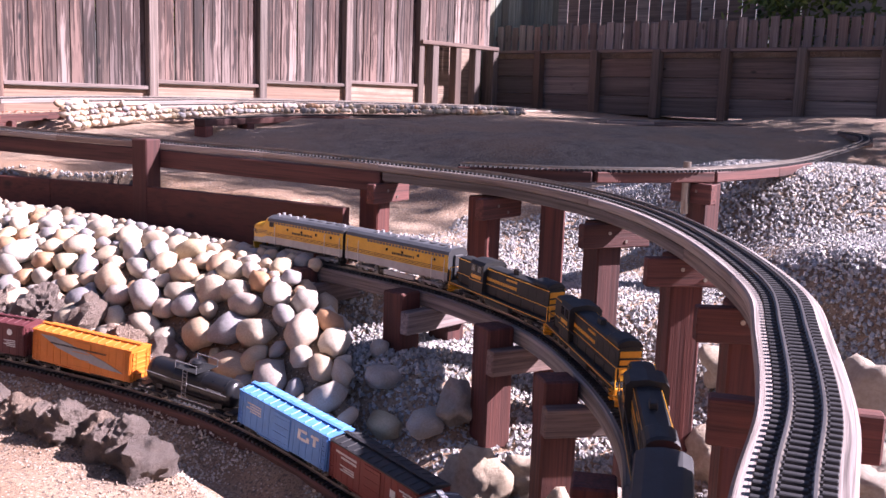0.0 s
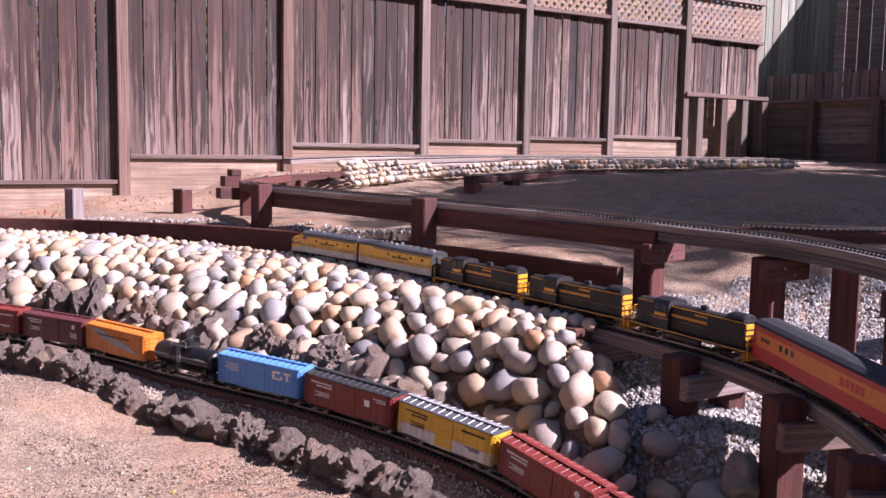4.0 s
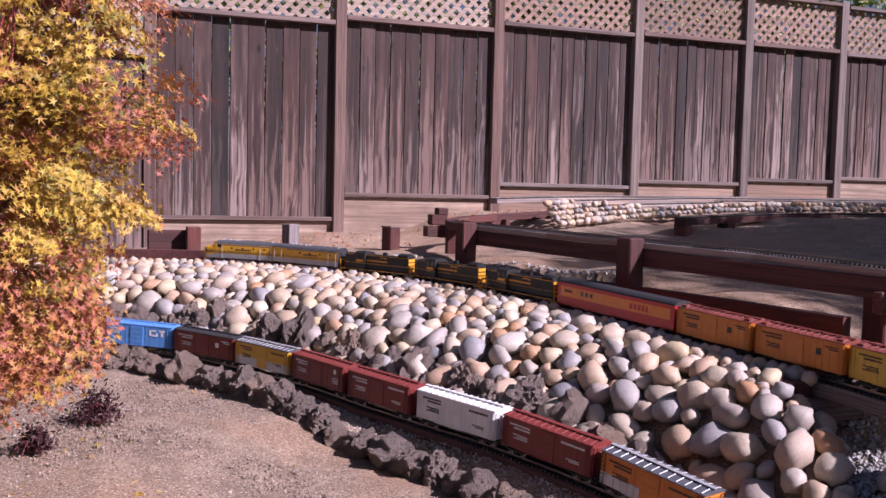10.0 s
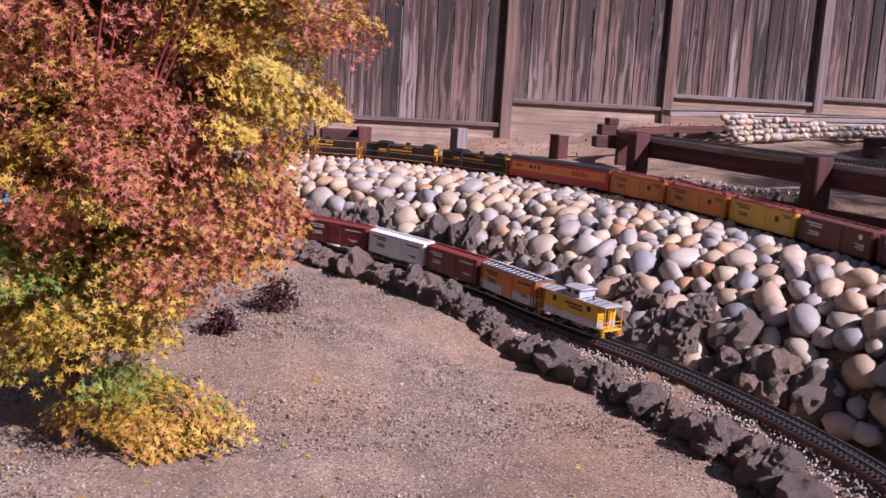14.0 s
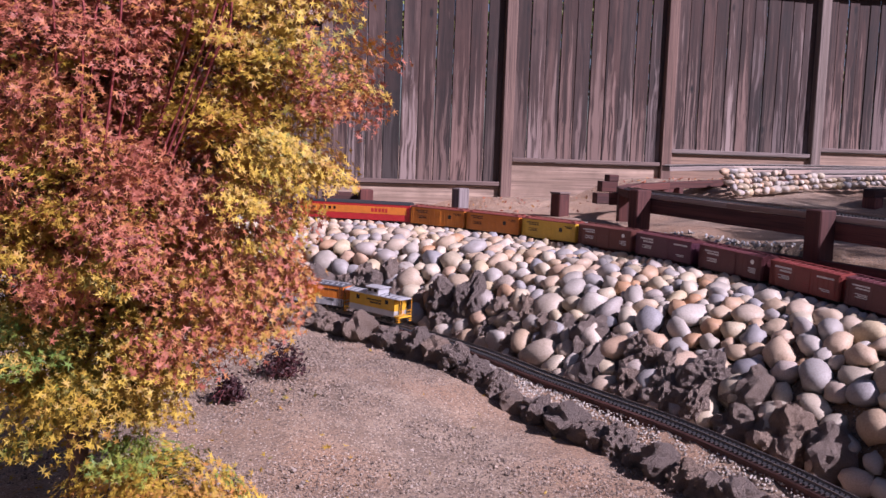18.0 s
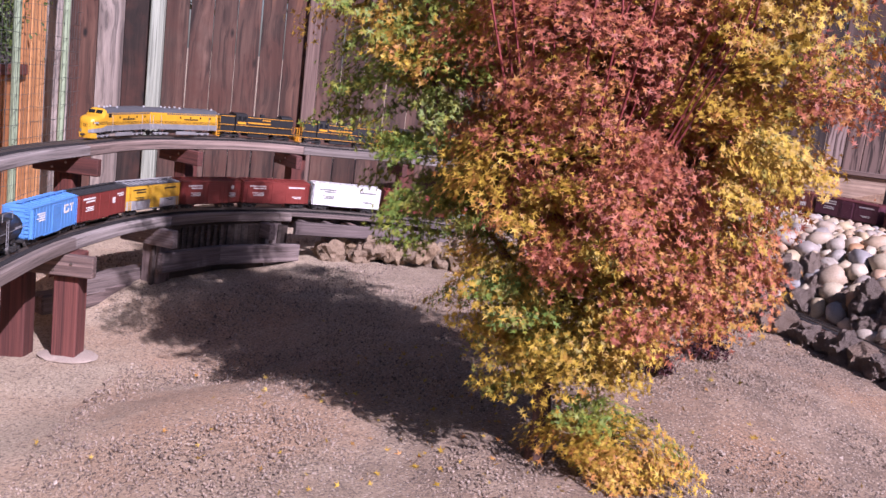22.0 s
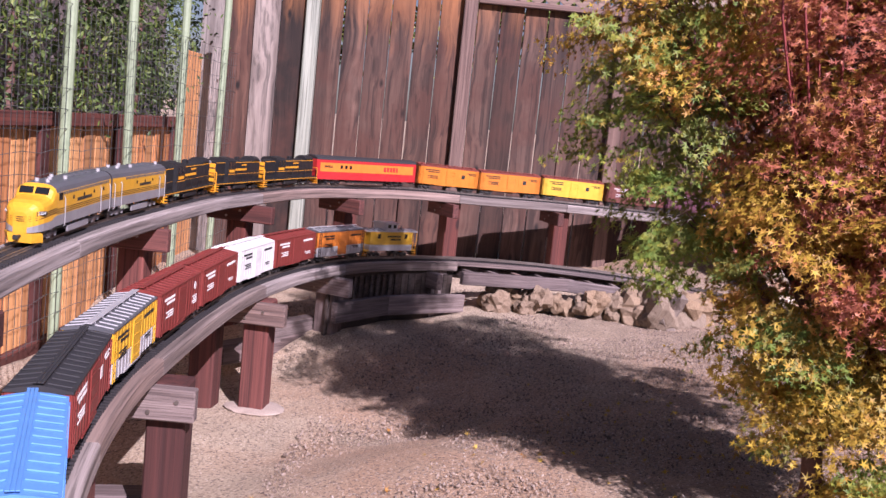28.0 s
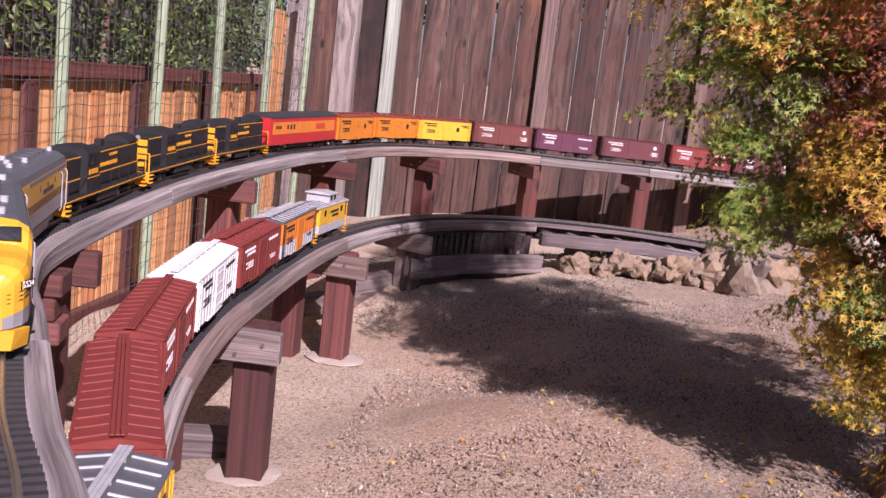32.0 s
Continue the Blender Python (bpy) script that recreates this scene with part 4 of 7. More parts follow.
def build_bank():
    bank = tagged(new("stone_bank"), "bank of rounded river cobbles between two railway tracks", "stone bank", kind="structure")
    core = Mesh()
    core.loft([[bank_at(i / BANK_N, j / BANK_M) - bank_normal(i / BANK_N, j / BANK_M) * 0.025 for j in range(BANK_M + 1)] for i in range(BANK_N + 1)], False, False)
    part("core", core, M["ground"], bank, "dry earth between the cobbles", smooth=True)
    r = random.Random(11)
    placed, made = [], []
    # the row of small upright stones along the upper edge
    s = 10.5
    while s < 16.9:
        d = r.uniform(0.055, 0.075)
        s += d * 0.93
        p = MIDDLE.at(s) - MIDDLE.side(s) * 0.085
        placed.append((p + Vector((0, 0, -0.01)), d / 2))
        made.append((p + Vector((0, 0, -0.004)), Vector((0, 0, 1)), (d * 1.05, d * 1.1, d * 1.5), r.uniform(-0.3, 0.3) + math.atan2(MIDDLE.way(s).y, MIDDLE.way(s).x), 1.0 - (s - 10.6) / 8))
    tries = 0
    cells = {}

    def near(p, d):
        k = (int(p.x / 0.15), int(p.y / 0.15))
        for a in (-1, 0, 1):
            for b in (-1, 0, 1):
                for q, e in cells.get((k[0] + a, k[1] + b), ()):
                    if (q - p).length < (d + e) * 0.415:
                        return True
        return False

    for p, d in placed:
        cells.setdefault((int(p.x / 0.15), int(p.y / 0.15)), []).append((p, d * 2))
    while tries < 26000:
        tries += 1
        u, v = r.random(), r.random() ** 0.9
        big = 0.148 - 0.055 * v - 0.018 * u
        d = big * r.uniform(0.72, 1.3)
        if tries > 9000:
            d *= 0.72
        if tries > 18000:
            d *= 0.75
        p = bank_at(u, v)
        if near(p, d):
            continue
        cells.setdefault((int(p.x / 0.15), int(p.y / 0.15)), []).append((p, d))
        n = (bank_normal(u, v) + Vector((r.uniform(-0.35, 0.35), r.uniform(-0.35, 0.35), 0.25))).normalized()
        made.append((p + n * d * 0.12, n, (d * r.uniform(1.0, 1.28), d * r.uniform(0.98, 1.18), d * r.uniform(1.0, 1.25)), r.uniform(0, 6.3), v * 0.6 + u * 0.6))
    # loose ones past the tip of the bank
    for k in range(12):
        u = r.random()
        x, y = 2.42 + r.gauss(0, 0.1), 2.3 + r.gauss(0, 0.15)
        d = r.uniform(0.06, 0.14)
        p = Vector((x, y, gz(x, y) + d * 0.2))
        if near(p, d):
            continue
        cells.setdefault((int(p.x / 0.15), int(p.y / 0.15)), []).append((p, d))
        made.append((p, Vector((r.uniform(-0.2, 0.2), r.uniform(-0.2, 0.2), 1)).normalized(), (d * 1.25, d * 1.05, d), r.uniform(0, 6.3), 0.0))
    made.sort(key=lambda q: q[4])
    rest = Mesh()
    for k, (p, n, size, spin, _) in enumerate(made):
        i = r.randrange(len(COBBLES))
        m = Matrix.Translation(p) @ tilt(n, spin) @ Matrix.Diagonal((*size, 1))
        if k < 300:
            part("stone", COBBLE_DATA[i], M["cobble"], bank, at=m)
        else:
            rest.add([m @ Vector(v) for v in COBBLES[i][0]], COBBLES[i][1])
    tagged(part("stones", rest, M["cobble_i"], bank, smooth=True), kind="stuff")


build_bank()


# lava rocks edging the lower track
def lava(x, y, size, r, label, group, lift=0.1):
    z = gz(x, y)
    k = r.randrange(len(LAVA_DATA))
    ob = part("lava_rock", LAVA_DATA[k], M["lava"], None, at=Matrix.Translation((x, y, z + size[2] * lift)) @ Matrix.Rotation(r.uniform(0, 6.3), 4, "Z") @ Matrix.Rotation(r.uniform(-0.3, 0.3), 4, "X") @ Matrix.Diagonal((*size, 1)))
    tagged(ob, label, "rock", group)


def build_lava():
    r = random.Random(5)
    s = 6.78
    while s < 11.2:
        w = r.uniform(0.11, 0.165)
        s += w * 0.5
        h = w * r.uniform(0.85, 1.1)
        p = LOWER.at(s) - LOWER.side(s) * (0.44 - 0.09 * min(1.0, max(0.0, (s - 6.9) / 1.2)) + r.uniform(-0.025, 0.025))
        lava(p.x, p.y, (w * 1.12, w, h), r, "dark brown porous lava rock edging the railway gravel", "lava rocks along the path edge", 0.26)
        s += w * 0.5
    # a rough wall of lava rocks, two courses high, holding the foot of the bank
    for first, last, low_w, high_w, off, up in ((7.4, 11.0, 0.15, 0.23, 0.16, 0.0), (7.8, 10.9, 0.13, 0.21, 0.25, 0.1)):
        s = first
        while s < last:
            w = r.uniform(low_w, high_w)
            s += w * 0.46
            p = LOWER.at(s) + LOWER.side(s) * (off + w * 0.32 + r.uniform(-0.01, 0.04))
            z = LOWER.at(s).z - 0.02 + up + r.uniform(-0.02, 0.03)
            ob = part("lava_rock", LAVA_DATA[r.randrange(9)], M["lava"], None, at=Matrix.Translation((p.x, p.y, z)) @ Matrix.Rotation(r.uniform(0, 6.3), 4, "Z") @ Matrix.Rotation(r.uniform(-0.4, 0.4), 4, "X") @ Matrix.Diagonal((w * 1.1, w, w * r.uniform(0.95, 1.3), 1)))
            tagged(ob, "dark porous lava rock at the foot of the cobble bank", "rock", "lava rocks under the bank")
            s += w * r.uniform(0.42, 0.7)
    for x, y, z, w in ((1.36, 5.02, 0.42, 0.22), (1.22, 5.18, 0.42, 0.2), (1.02, 5.62, 0.42, 0.24), (0.84, 5.72, 0.42, 0.2), (1.55, 4.66, 0.4, 0.2)):
        ob = part("lava_rock", LAVA_DATA[r.randrange(6)], M["lava"], None, at=Matrix.Translation((x, y, z)) @ Matrix.Rotation(r.uniform(0, 6), 4, "Z") @ Matrix.Diagonal((w, w * 0.9, w * 1.25, 1)))
        tagged(ob, "tall rugged lava rock among pale cobbles", "rock", "lava rocks under the bank")


build_lava()


# boulders under the trestles
def boulders():
    r = random.Random(8)
    spots = [(2.39, 1.62, 0.2), (2.14, 1.33, 0.19), (2.64, 1.9, 0.17), (2.41, 1.18, 0.16), (3.89, 1.81, 0.14), (3.33, 1.27, 0.17), (3.3, 0.78, 0.22), (2.97, 0.66, 0.2), (2.1, 1.48, 0.17), (2.89, 1.09, 0.16), (2.46, 1.49, 0.14), (2.33, 1.26, 0.15), (2.75, 0.92, 0.2)]
    for k, (x, y, w) in enumerate(spots):
        v, f = rounded(60 + k, 3, 0.22 if k == 1 else 0.6, 1.5, (1.0, 0.85, 0.9))
        ob = part("boulder", Mesh().add(v, f), M["boulder_pale"], None, at=Matrix.Translation((x, y, gz(x, y) + w * 0.3)) @ Matrix.Rotation(r.uniform(0, 6), 4, "Z") @ Matrix.Diagonal((w * 1.2, w * 1.05, w * r.uniform(0.95, 1.2), 1)), smooth=True)
        tagged(ob, "round tan boulder lying under the timber trestle" if k == 1 else "rough tan boulder lying under the timber trestle", "boulder", "boulders under the trestle")
    # a dry-stacked pile under the far bridge
    for k in range(26):
        a = k / 26
        x, y = -1.75 + 1.15 * a + r.uniform(-0.04, 0.04), 5.12 + 0.28 * a + r.uniform(-0.06, 0.1)
        w = r.uniform(0.08, 0.13) if k < 17 else r.uniform(0.17, 0.26)
        v, f = rounded(40 + k, 3, 0.75, 1.3)
        me = bpy.data.meshes.new("field_stone")
        me.from_pydata(v, [], f)
        me.materials.append(M["boulder"])
        ob = part("field_stone", me, M["boulder"], None, at=Matrix.Translation((x, y, gz(x, y) + w * (0.3 + 0.5 * (k % 2) * (w < 0.14)))) @ Matrix.Rotation(r.uniform(0, 6), 4, "Z") @ Matrix.Diagonal((w * 1.15, w, w * 1.15, 1)))
        tagged(ob, "tan field stone stacked below the low bridge", "stone", "stones below the bridge")


boulders()


# crushed gravel on the slope by the bend, and beside the plank wall
BED = [(0, (0.27, 0.25, 0.23)), (0.25, (0.56, 0.51, 0.45)), (0.5, (0.42, 0.37, 0.32)), (0.7, (0.66, 0.60, 0.52)), (0.85, (0.5, 0.42, 0.33)), (1, (0.24, 0.22, 0.2))]
M["bed"] = stone_mat("fine_gravel", BED, 60, True, rough=0.9, bumpiness=0.4, depth=0.004)


def gravel(name, test, box, count, size, label, seed, mat="gravel"):
    r = np.random.RandomState(seed)
    x = r.uniform(box[0], box[1], count)
    y = r.uniform(box[2], box[3], count)
    keep = np.array([test(a, b) for a, b in zip(x, y)])
    x, y = x[keep], y[keep]
    z = ground_z(x, y)
    base = np.array([(1, 0, 0), (-1, 0, 0), (0, 1, 0), (0, -1, 0), (0, 0, 1), (0, 0, -1)], float)
    faces = np.array([(0, 2, 4), (2, 1, 4), (1, 3, 4), (3, 0, 4), (2, 0, 5), (1, 2, 5), (3, 1, 5), (0, 3, 5)])
    n = len(x)
    v = base[None] * r.uniform(0.6, 1.3, (n, 6, 1)) * (size * r.uniform(0.55, 1.25, (n, 1, 1)) / 2) * np.array([1.25, 1.0, 0.85])
    ang = r.uniform(0, 6.3, (n, 3))
    for k in range(3):
        c, s = np.cos(ang[:, k])[:, None], np.sin(ang[:, k])[:, None]
        a, b = (k + 1) % 3, (k + 2) % 3
        va, vb = v[..., a].copy(), v[..., b].copy()
        v[..., a], v[..., b] = c * va - s * vb, s * va + c * vb
    v += np.stack([x, y, z + size * 0.18], 1)[:, None]
    f = faces[None] + (np.arange(n) * 6)[:, None, None]
    me = bpy.data.meshes.new(name)
    me.from_pydata(v.reshape(-1, 3).tolist(), [], f.reshape(-1, 3).tolist())
    me.materials.append(M[mat])
    tagged(new(name, me), label, "gravel", kind="stuff")


def on_slope(x, y):
    d, s = MIDDLE.nearest(x, y)
    if LOWER.nearest(x, y)[0] < 0.13:
        return False
    inside = 6.9 < s < 11.0 and (Vector((x, y, 0)) - MIDDLE.at(s)).dot(MIDDLE.side(s)) < 0
    if inside:
        return x > 2.0 and y > 0.9 and y < 2.2 + (x - 2.15) * 1.08
    return 2.0 < x < 6.2 and y < 3.15 - 0.2 * (x - 3) + 0.4 * noise.noise((x * 2, y * 2, 0)) and x + 0.9 * y > 3.0


gravel("gravel_slope", on_slope, (1.9, 6.2, 0.3, 4.2), 105000, 0.021, "grey crushed gravel covering the slope under the trestle", 3)
gravel("gravel_strip", lambda x, y: MIDDLE.nearest(x, y)[0] < 0.36 and (Vector((x, y, 0)) - MIDDLE.at(MIDDLE.nearest(x, y)[1])).dot(MIDDLE.side(MIDDLE.nearest(x, y)[1])) > 0.19 + 0.1 * noise.noise((x * 3, y * 3, 0)) and y > 4.2, (0.6, 3.6, 4.2, 7.8), 9000, 0.022, "pale grey gravel strip behind the plank wall", 6)
gravel("gravel_bed", lambda x, y: LOWER.nearest(x, y)[0] < 0.36 and LOWER.nearest(x, y)[0] > 0.055 and 5.2 < LOWER.nearest(x, y)[1] < 11.4, (-0.2, 2.5, 0.8, 6.1), 100000, 0.0105, "fine pale gravel bed along the lower track", 9, "bed")


# scattered grit and pebbles on the bare soil
def on_soil(x, y):
    return LOWER.nearest(x, y)[0] > 0.3 and (x < 1.9) and not (y > 5.3 and x > -0.2)


gravel("soil_grit", on_soil, (-2.9, 1.9, 0.7, 5.6), 70000, 0.0085, "small pebbles and wood chips scattered on the soil", 12, "grit")
gravel("soil_pebbles", on_soil, (-2.9, 1.9, 0.7, 5.6), 1600, 0.015, "loose pebbles lying on the soil", 13, "grit")

# ---- yard at the back right ----
RETURN = Line([(4.2, 5.85, 1.09), (4.9, 6.15, 1.105), (5.6, 6.35, 1.12), (6.6, 6.4, 1.13), (7.9, 6.1, 1.14), (9.0, 5.3, 1.15), (9.4, 4.2, 1.15), (8.9, 2.95, 1.13), (7.3, 2.2, 1.11), (5.9, 1.95, 1.05), (4.8, 1.75, 1.035), (4.0, 1.78, 1.025), (3.5, 2.1, 1.02), (3.26, 2.6, 1.015)])
build_track("return_track", RETURN, 0.1, RETURN.length - 0.1, "model railway track looping across the shaded yard")
for k, (y0, y1, z) in enumerate(((7.42, 7.5, 1.245), (7.12, 7.25, 1.24), (6.85, 6.7, 1.225))):
    ln = Line([(3.3 + 0.5 * k, y0 - 0.25 + 0.1 * k, z - 0.06), (4.2 + 0.5 * k, y0 - 0.04, z - 0.03), (5.5, y0, z - 0.01), (7, (y0 + y1) / 2, z), (8.5, y1, z), (9.9, y1 - 0.2, z)])
    build_track("yard_track", ln, 0.1, ln.length - 0.1, "straight yard track laid along the fence")
    st = thing("yard_strip", Matrix(), "pale timber strip under a yard track", "timber edging")
    deck(st, ln, [0.1 + 0.66 * j for j in range(10)], 0.1, 0.035, M["palebeam"])

low_bench = thing("bench_trestle", Matrix(), "low dull red beam trestle on short posts", "trestle")
deck(low_bench, RETURN, [0.1, 0.7, 1.4, 2.1], 0.09, 0.05, M["redbeam"])
for s in (0.15, 0.75, 1.4, 2.05):
    bent(low_bench, RETURN, s, 0.066, cap=0)
join = thing("junction_trestle", Matrix(), "dull red beam trestle joining the return track", "trestle")
L0 = RETURN.length
deck(join, RETURN, [L0 - 2.3, L0 - 1.75, L0 - 1.2, L0 - 0.65, L0 - 0.1], 0.12, 0.045, M["redbeam"])
for s in (L0 - 2.25, L0 - 1.2, L0 - 0.5):
    bent(join, RETURN, s, 0.065, cap=0.22)
strip3 = thing("track_strip", Matrix(), "timber strip carrying the return track over soil", "timber edging")
deck(strip3, RETURN, [2.1 + 0.5 * k for k in range(16)], 0.1, 0.04, M["greybeam"])
pipe = part("water_pipe", Mesh().cyl(0.017, 0.22, (3.93, 1.8, 0.83), 12), M["rail"])
tagged(pipe, "short grey metal pipe standing by the track", "pipe")


def stone_edging():
    ed = tagged(new("stone_edging"), "low slope of pale rounded stones holding up the yard track", "stone bank", kind="structure")
    foot = Line([(3.52, 6.3, 1.0), (4.2, 6.5, 1.05), (5.2, 6.5, 1.12), (6.5, 6.3, 1.15), (8.2, 5.9, 1.17)])
    r = random.Random(21)
    rest = Mesh()
    n = 0
    s = 0.02
    while s < foot.length:
        f = s / foot.length
        h = max(0.07, 0.19 - 0.5 * f)
        rows = max(1, int(round(h / 0.036)))
        for k in range(rows):
            d = r.uniform(0.042, 0.075)
            p = foot.at(s + r.uniform(-0.02, 0.02)) + Vector((0, 1, 0)) * (0.35 * k * 0.055 + 0.03 * k)
            p.z += 0.036 * k + 0.012
            i = r.randrange(len(COBBLES))
            m = Matrix.Translation(p) @ Matrix.Rotation(r.uniform(0, 6), 4, "Z") @ Matrix.Rotation(r.uniform(-0.8, 0.8), 4, "X") @ Matrix.Diagonal((d * 1.25, d, d * 1.05, 1))
            if n < 240:
                part("stone", COBBLE_DATA[i], M["cobble"], ed, at=m)
            else:
                rest.add([m @ Vector(v) for v in COBBLES[i][0]], COBBLES[i][1])
            n += 1
        s += 0.048
    if rest.v:
        tagged(part("stones", rest, M["cobble_i"], ed, smooth=True), kind="stuff")


stone_edging()


def back_wall():
    w = tagged(new("retaining_wall"), "dark shaded timber retaining wall with upright posts", "retaining wall", kind="structure")
    for k in range(8):
        y = 8.25 - 0.86 * k
        part("post", Mesh().box((0.11, 0.1, 0.8), (0, 0, 0.36), 0.006), M["darkpost"], w, at=Matrix.Translation((10.42, y, 1.2)))
        if k < 7:
            for j in range(3):
                part("plank", Mesh().box((0.05, 0.85, 0.222), (0, 0, 0), 0.006), M["dark_wood"], w, at=Matrix.Translation((10.52 + 0.006 * (j % 2), y - 0.43, 1.3 + 0.226 * j)))
    part("cap", Mesh().box((0.14, 6.2, 0.04), (10.46, 5.2, 1.945), 0.004), M["dark_wood"], w)
    pk = tagged(new("picket_fence"), "weathered grey picket fence above the retaining wall", "fence", kind="structure")
    for k in range(44):
        h = 0.36 + 0.02 * math.sin(k * 2.3)
        part("picket", Mesh().box((0.02, 0.1, h), (0, 0, h / 2), 0.004), M["greypost"], pk, at=Matrix.Translation((10.75, 8.3 - 0.125 * k, 1.95)))
    part("rail", Mesh().box((0.03, 5.6, 0.06), (10.78, 5.6, 2.15)), M["dark_wood"], pk)
    bank = Mesh().box((1.6, 7.0, 0.75), (11.4, 5.0, 1.57))
    tagged(part("upper_bed", bank, M["ground"]), "raised soil bed behind the retaining wall", "ground", kind="structure")
    tall = tagged(new("tall_fence"), "tall dark board fence in deep shade", "fence", kind="structure")
    for k in range(42):
        b = Mesh().box((0.02, 0.19, 3.0), (0, 0, 1.5), 0.003)
        part("board", b, M["dark_wood"], tall, at=Matrix.Translation((12.6, 9.8 - 0.2 * k, 1.5)))
    for k in range(14):
        b = Mesh().box((0.14, 0.02, 2.5), (0, 0, 1.25), 0.003)
        part("board", b, M["greenpost"], tall, at=Matrix.Translation((10.25 + 0.15 * k, 8.45, 1.25)))
    house = Mesh().box((0.2, 2.6, 1.7), (11.9, 3.2, 2.6))
    tagged(part("house_wall", house, M["stucco"]), "plain grey stucco garden wall in shade", "wall", kind="structure")
    # low planks leaning at the far right corner
    for k in range(9):
        b = Mesh().box((0.03, 0.12, 0.75), (0, 0, 0.37), 0.004)
        tagged(part("board", b, M["darkpost"], w, at=Matrix.Translation((10.3 + 0.03 * k, 2.45 - 0.13 * k, 1.15)) @ Matrix.Rotation(0.12, 4, "Y")))


M["stucco"] = paint("grey_stucco", (0.34, 0.33, 0.34), 0.9, 0, 0.12, 6)
back_wall()


# ---- posts and blocks by the fence ----
def stub_post(x, y, top, w, mat, label, cap=None):
    z = gz(x, y)
    t = thing("stub_post", Matrix.Translation((x, y, z - 0.05)), label, "post")
    h = top - z + 0.05
    part("post", Mesh().box((w, w, h), (0, 0, h / 2), 0.006), M[mat], t, at=Matrix.Rotation(0.45, 4, "Z"))
    if cap:
        part("cap", Mesh().box((w + 0.008, w + 0.008, 0.012), (0, 0, h + 0.006), 0.002), M[cap], t, at=Matrix.Rotation(0.45, 4, "Z"))


stub_post(1.64, 6.76, 0.975, 0.092, "greypost", "short grey post standing in gravel by the fence")
stub_post(2.38, 6.74, 0.955, 0.1, "redwood", "short dark red post with sawn pale top", "rail_wood")
blk = thing("timber_stack", Matrix.Translation((2.8, 6.95, 0.86)), "stack of short dark red timber offcuts", "timber")
for k, (x, z, w) in enumerate(((0, 0.06, 0.16), (0.02, 0.15, 0.13), (0.05, 0.215, 0.08))):
    part("offcut", Mesh().box((w, 0.1, 0.08 if k < 2 else 0.05), (x, 0, z), 0.005), M["redbeam"], blk)
blk = thing("timber_block", Matrix.Translation((0.85, 7.28, 0.72)), "dull red timber blocks at the end of the plank wall", "timber")
part("offcut", Mesh().box((0.3, 0.12, 0.16), (0, 0, 0.1), 0.006), M["redbeam"], blk)
part("offcut", Mesh().box((0.1, 0.1, 0.24), (0.16, -0.12, 0.09), 0.006), M["redwood"], blk)
for x, y, l, a in ((-2.16, 2.26, 0.3, 0.5), (-2.5, 3.9, 0.5, 1.2), (-2.45, 4.05, 0.4, 1.3)):
    t = part("timber_offcut", Mesh().box((l, 0.09, 0.09), (0, 0, 0.045), 0.008), M["greybeam"], None, at=Matrix.Translation((x, y, gz(x, y))) @ Matrix.Rotation(a, 4, "Z"))
    tagged(t, "weathered grey timber offcut lying on the soil", "timber", "timber offcuts on the ground")
M["concrete"] = paint("concrete", (0.42, 0.345, 0.285), 0.95, 0, 0.15, 30)
for s in (15.08, 16.32, 17.5):
    m = LOWER.mat(s)
    p = m.translation + m.col[1].to_3d() * (0.06 if s < 15.5 else 0.1)
    v, f = rounded(int(s * 7), 3, 0.25, 1.2)
    ft = Mesh().add(v, f)
    ob = part("footing", ft, M["concrete"], None, at=Matrix.Translation((p.x, p.y, gz(p.x, p.y))) @ Matrix.Diagonal((0.22, 0.2, 0.035, 1)))
    tagged(ob, "rough concrete footing round a trestle post", "footing", "post footings")


# ---- wire mesh on green stakes ----
def wire_mesh():
    t = tagged(new("wire_fence"), "wire mesh strung on green garden stakes", "fence", kind="structure")
    M["stake"] = paint("green_stake", (0.30, 0.38, 0.24), 0.5, 0, 0.12, 12)
    M["wire"] = paint("galvanised_wire", (0.12, 0.13, 0.13), 0.5, 0.5)
    at = lambda y: (-2.48 - 0.25 * y)  # noqa: E731
    for k, y in enumerate((2.02, 2.81, 3.6, 4.37, 5.14, 5.92)):
        top = (2.6, 2.6, 2.55, 2.3, 2.2, 1.9)[k]
        s = Mesh().cyl(0.024, top, (0, 0, 0), 10)
        s.cyl(0.027, 0.02, (0, 0, top), 10)
        part("stake", s, M["stake"], t, at=Matrix.Translation((at(y), y, 0)) @ Matrix.Rotation(0.012 * (k % 3 - 1), 4, "Y"))
    me = Mesh()
    r = random.Random(3)
    y = 0.6
    while y < 6.2:
        me.tube([(at(y) + 0.03, y, 0.1), (at(y) + 0.03 + r.uniform(-0.01, 0.01), y + r.uniform(-0.012, 0.012), 0.8), (at(y) + 0.03, y, 1.55)], 0.0016, 3)
        y += 0.052
    for k in range(17):
        z = 0.12 + 0.09 * k
        me.tube([(at(q) + 0.03 + r.uniform(-0.012, 0.012), q, z + r.uniform(-0.008, 0.008)) for q in np.linspace(0.6, 6.2, 40)], 0.0016, 3)
    tagged(part("mesh_wires", me, M["wire"], t), kind="stuff")


wire_mesh()

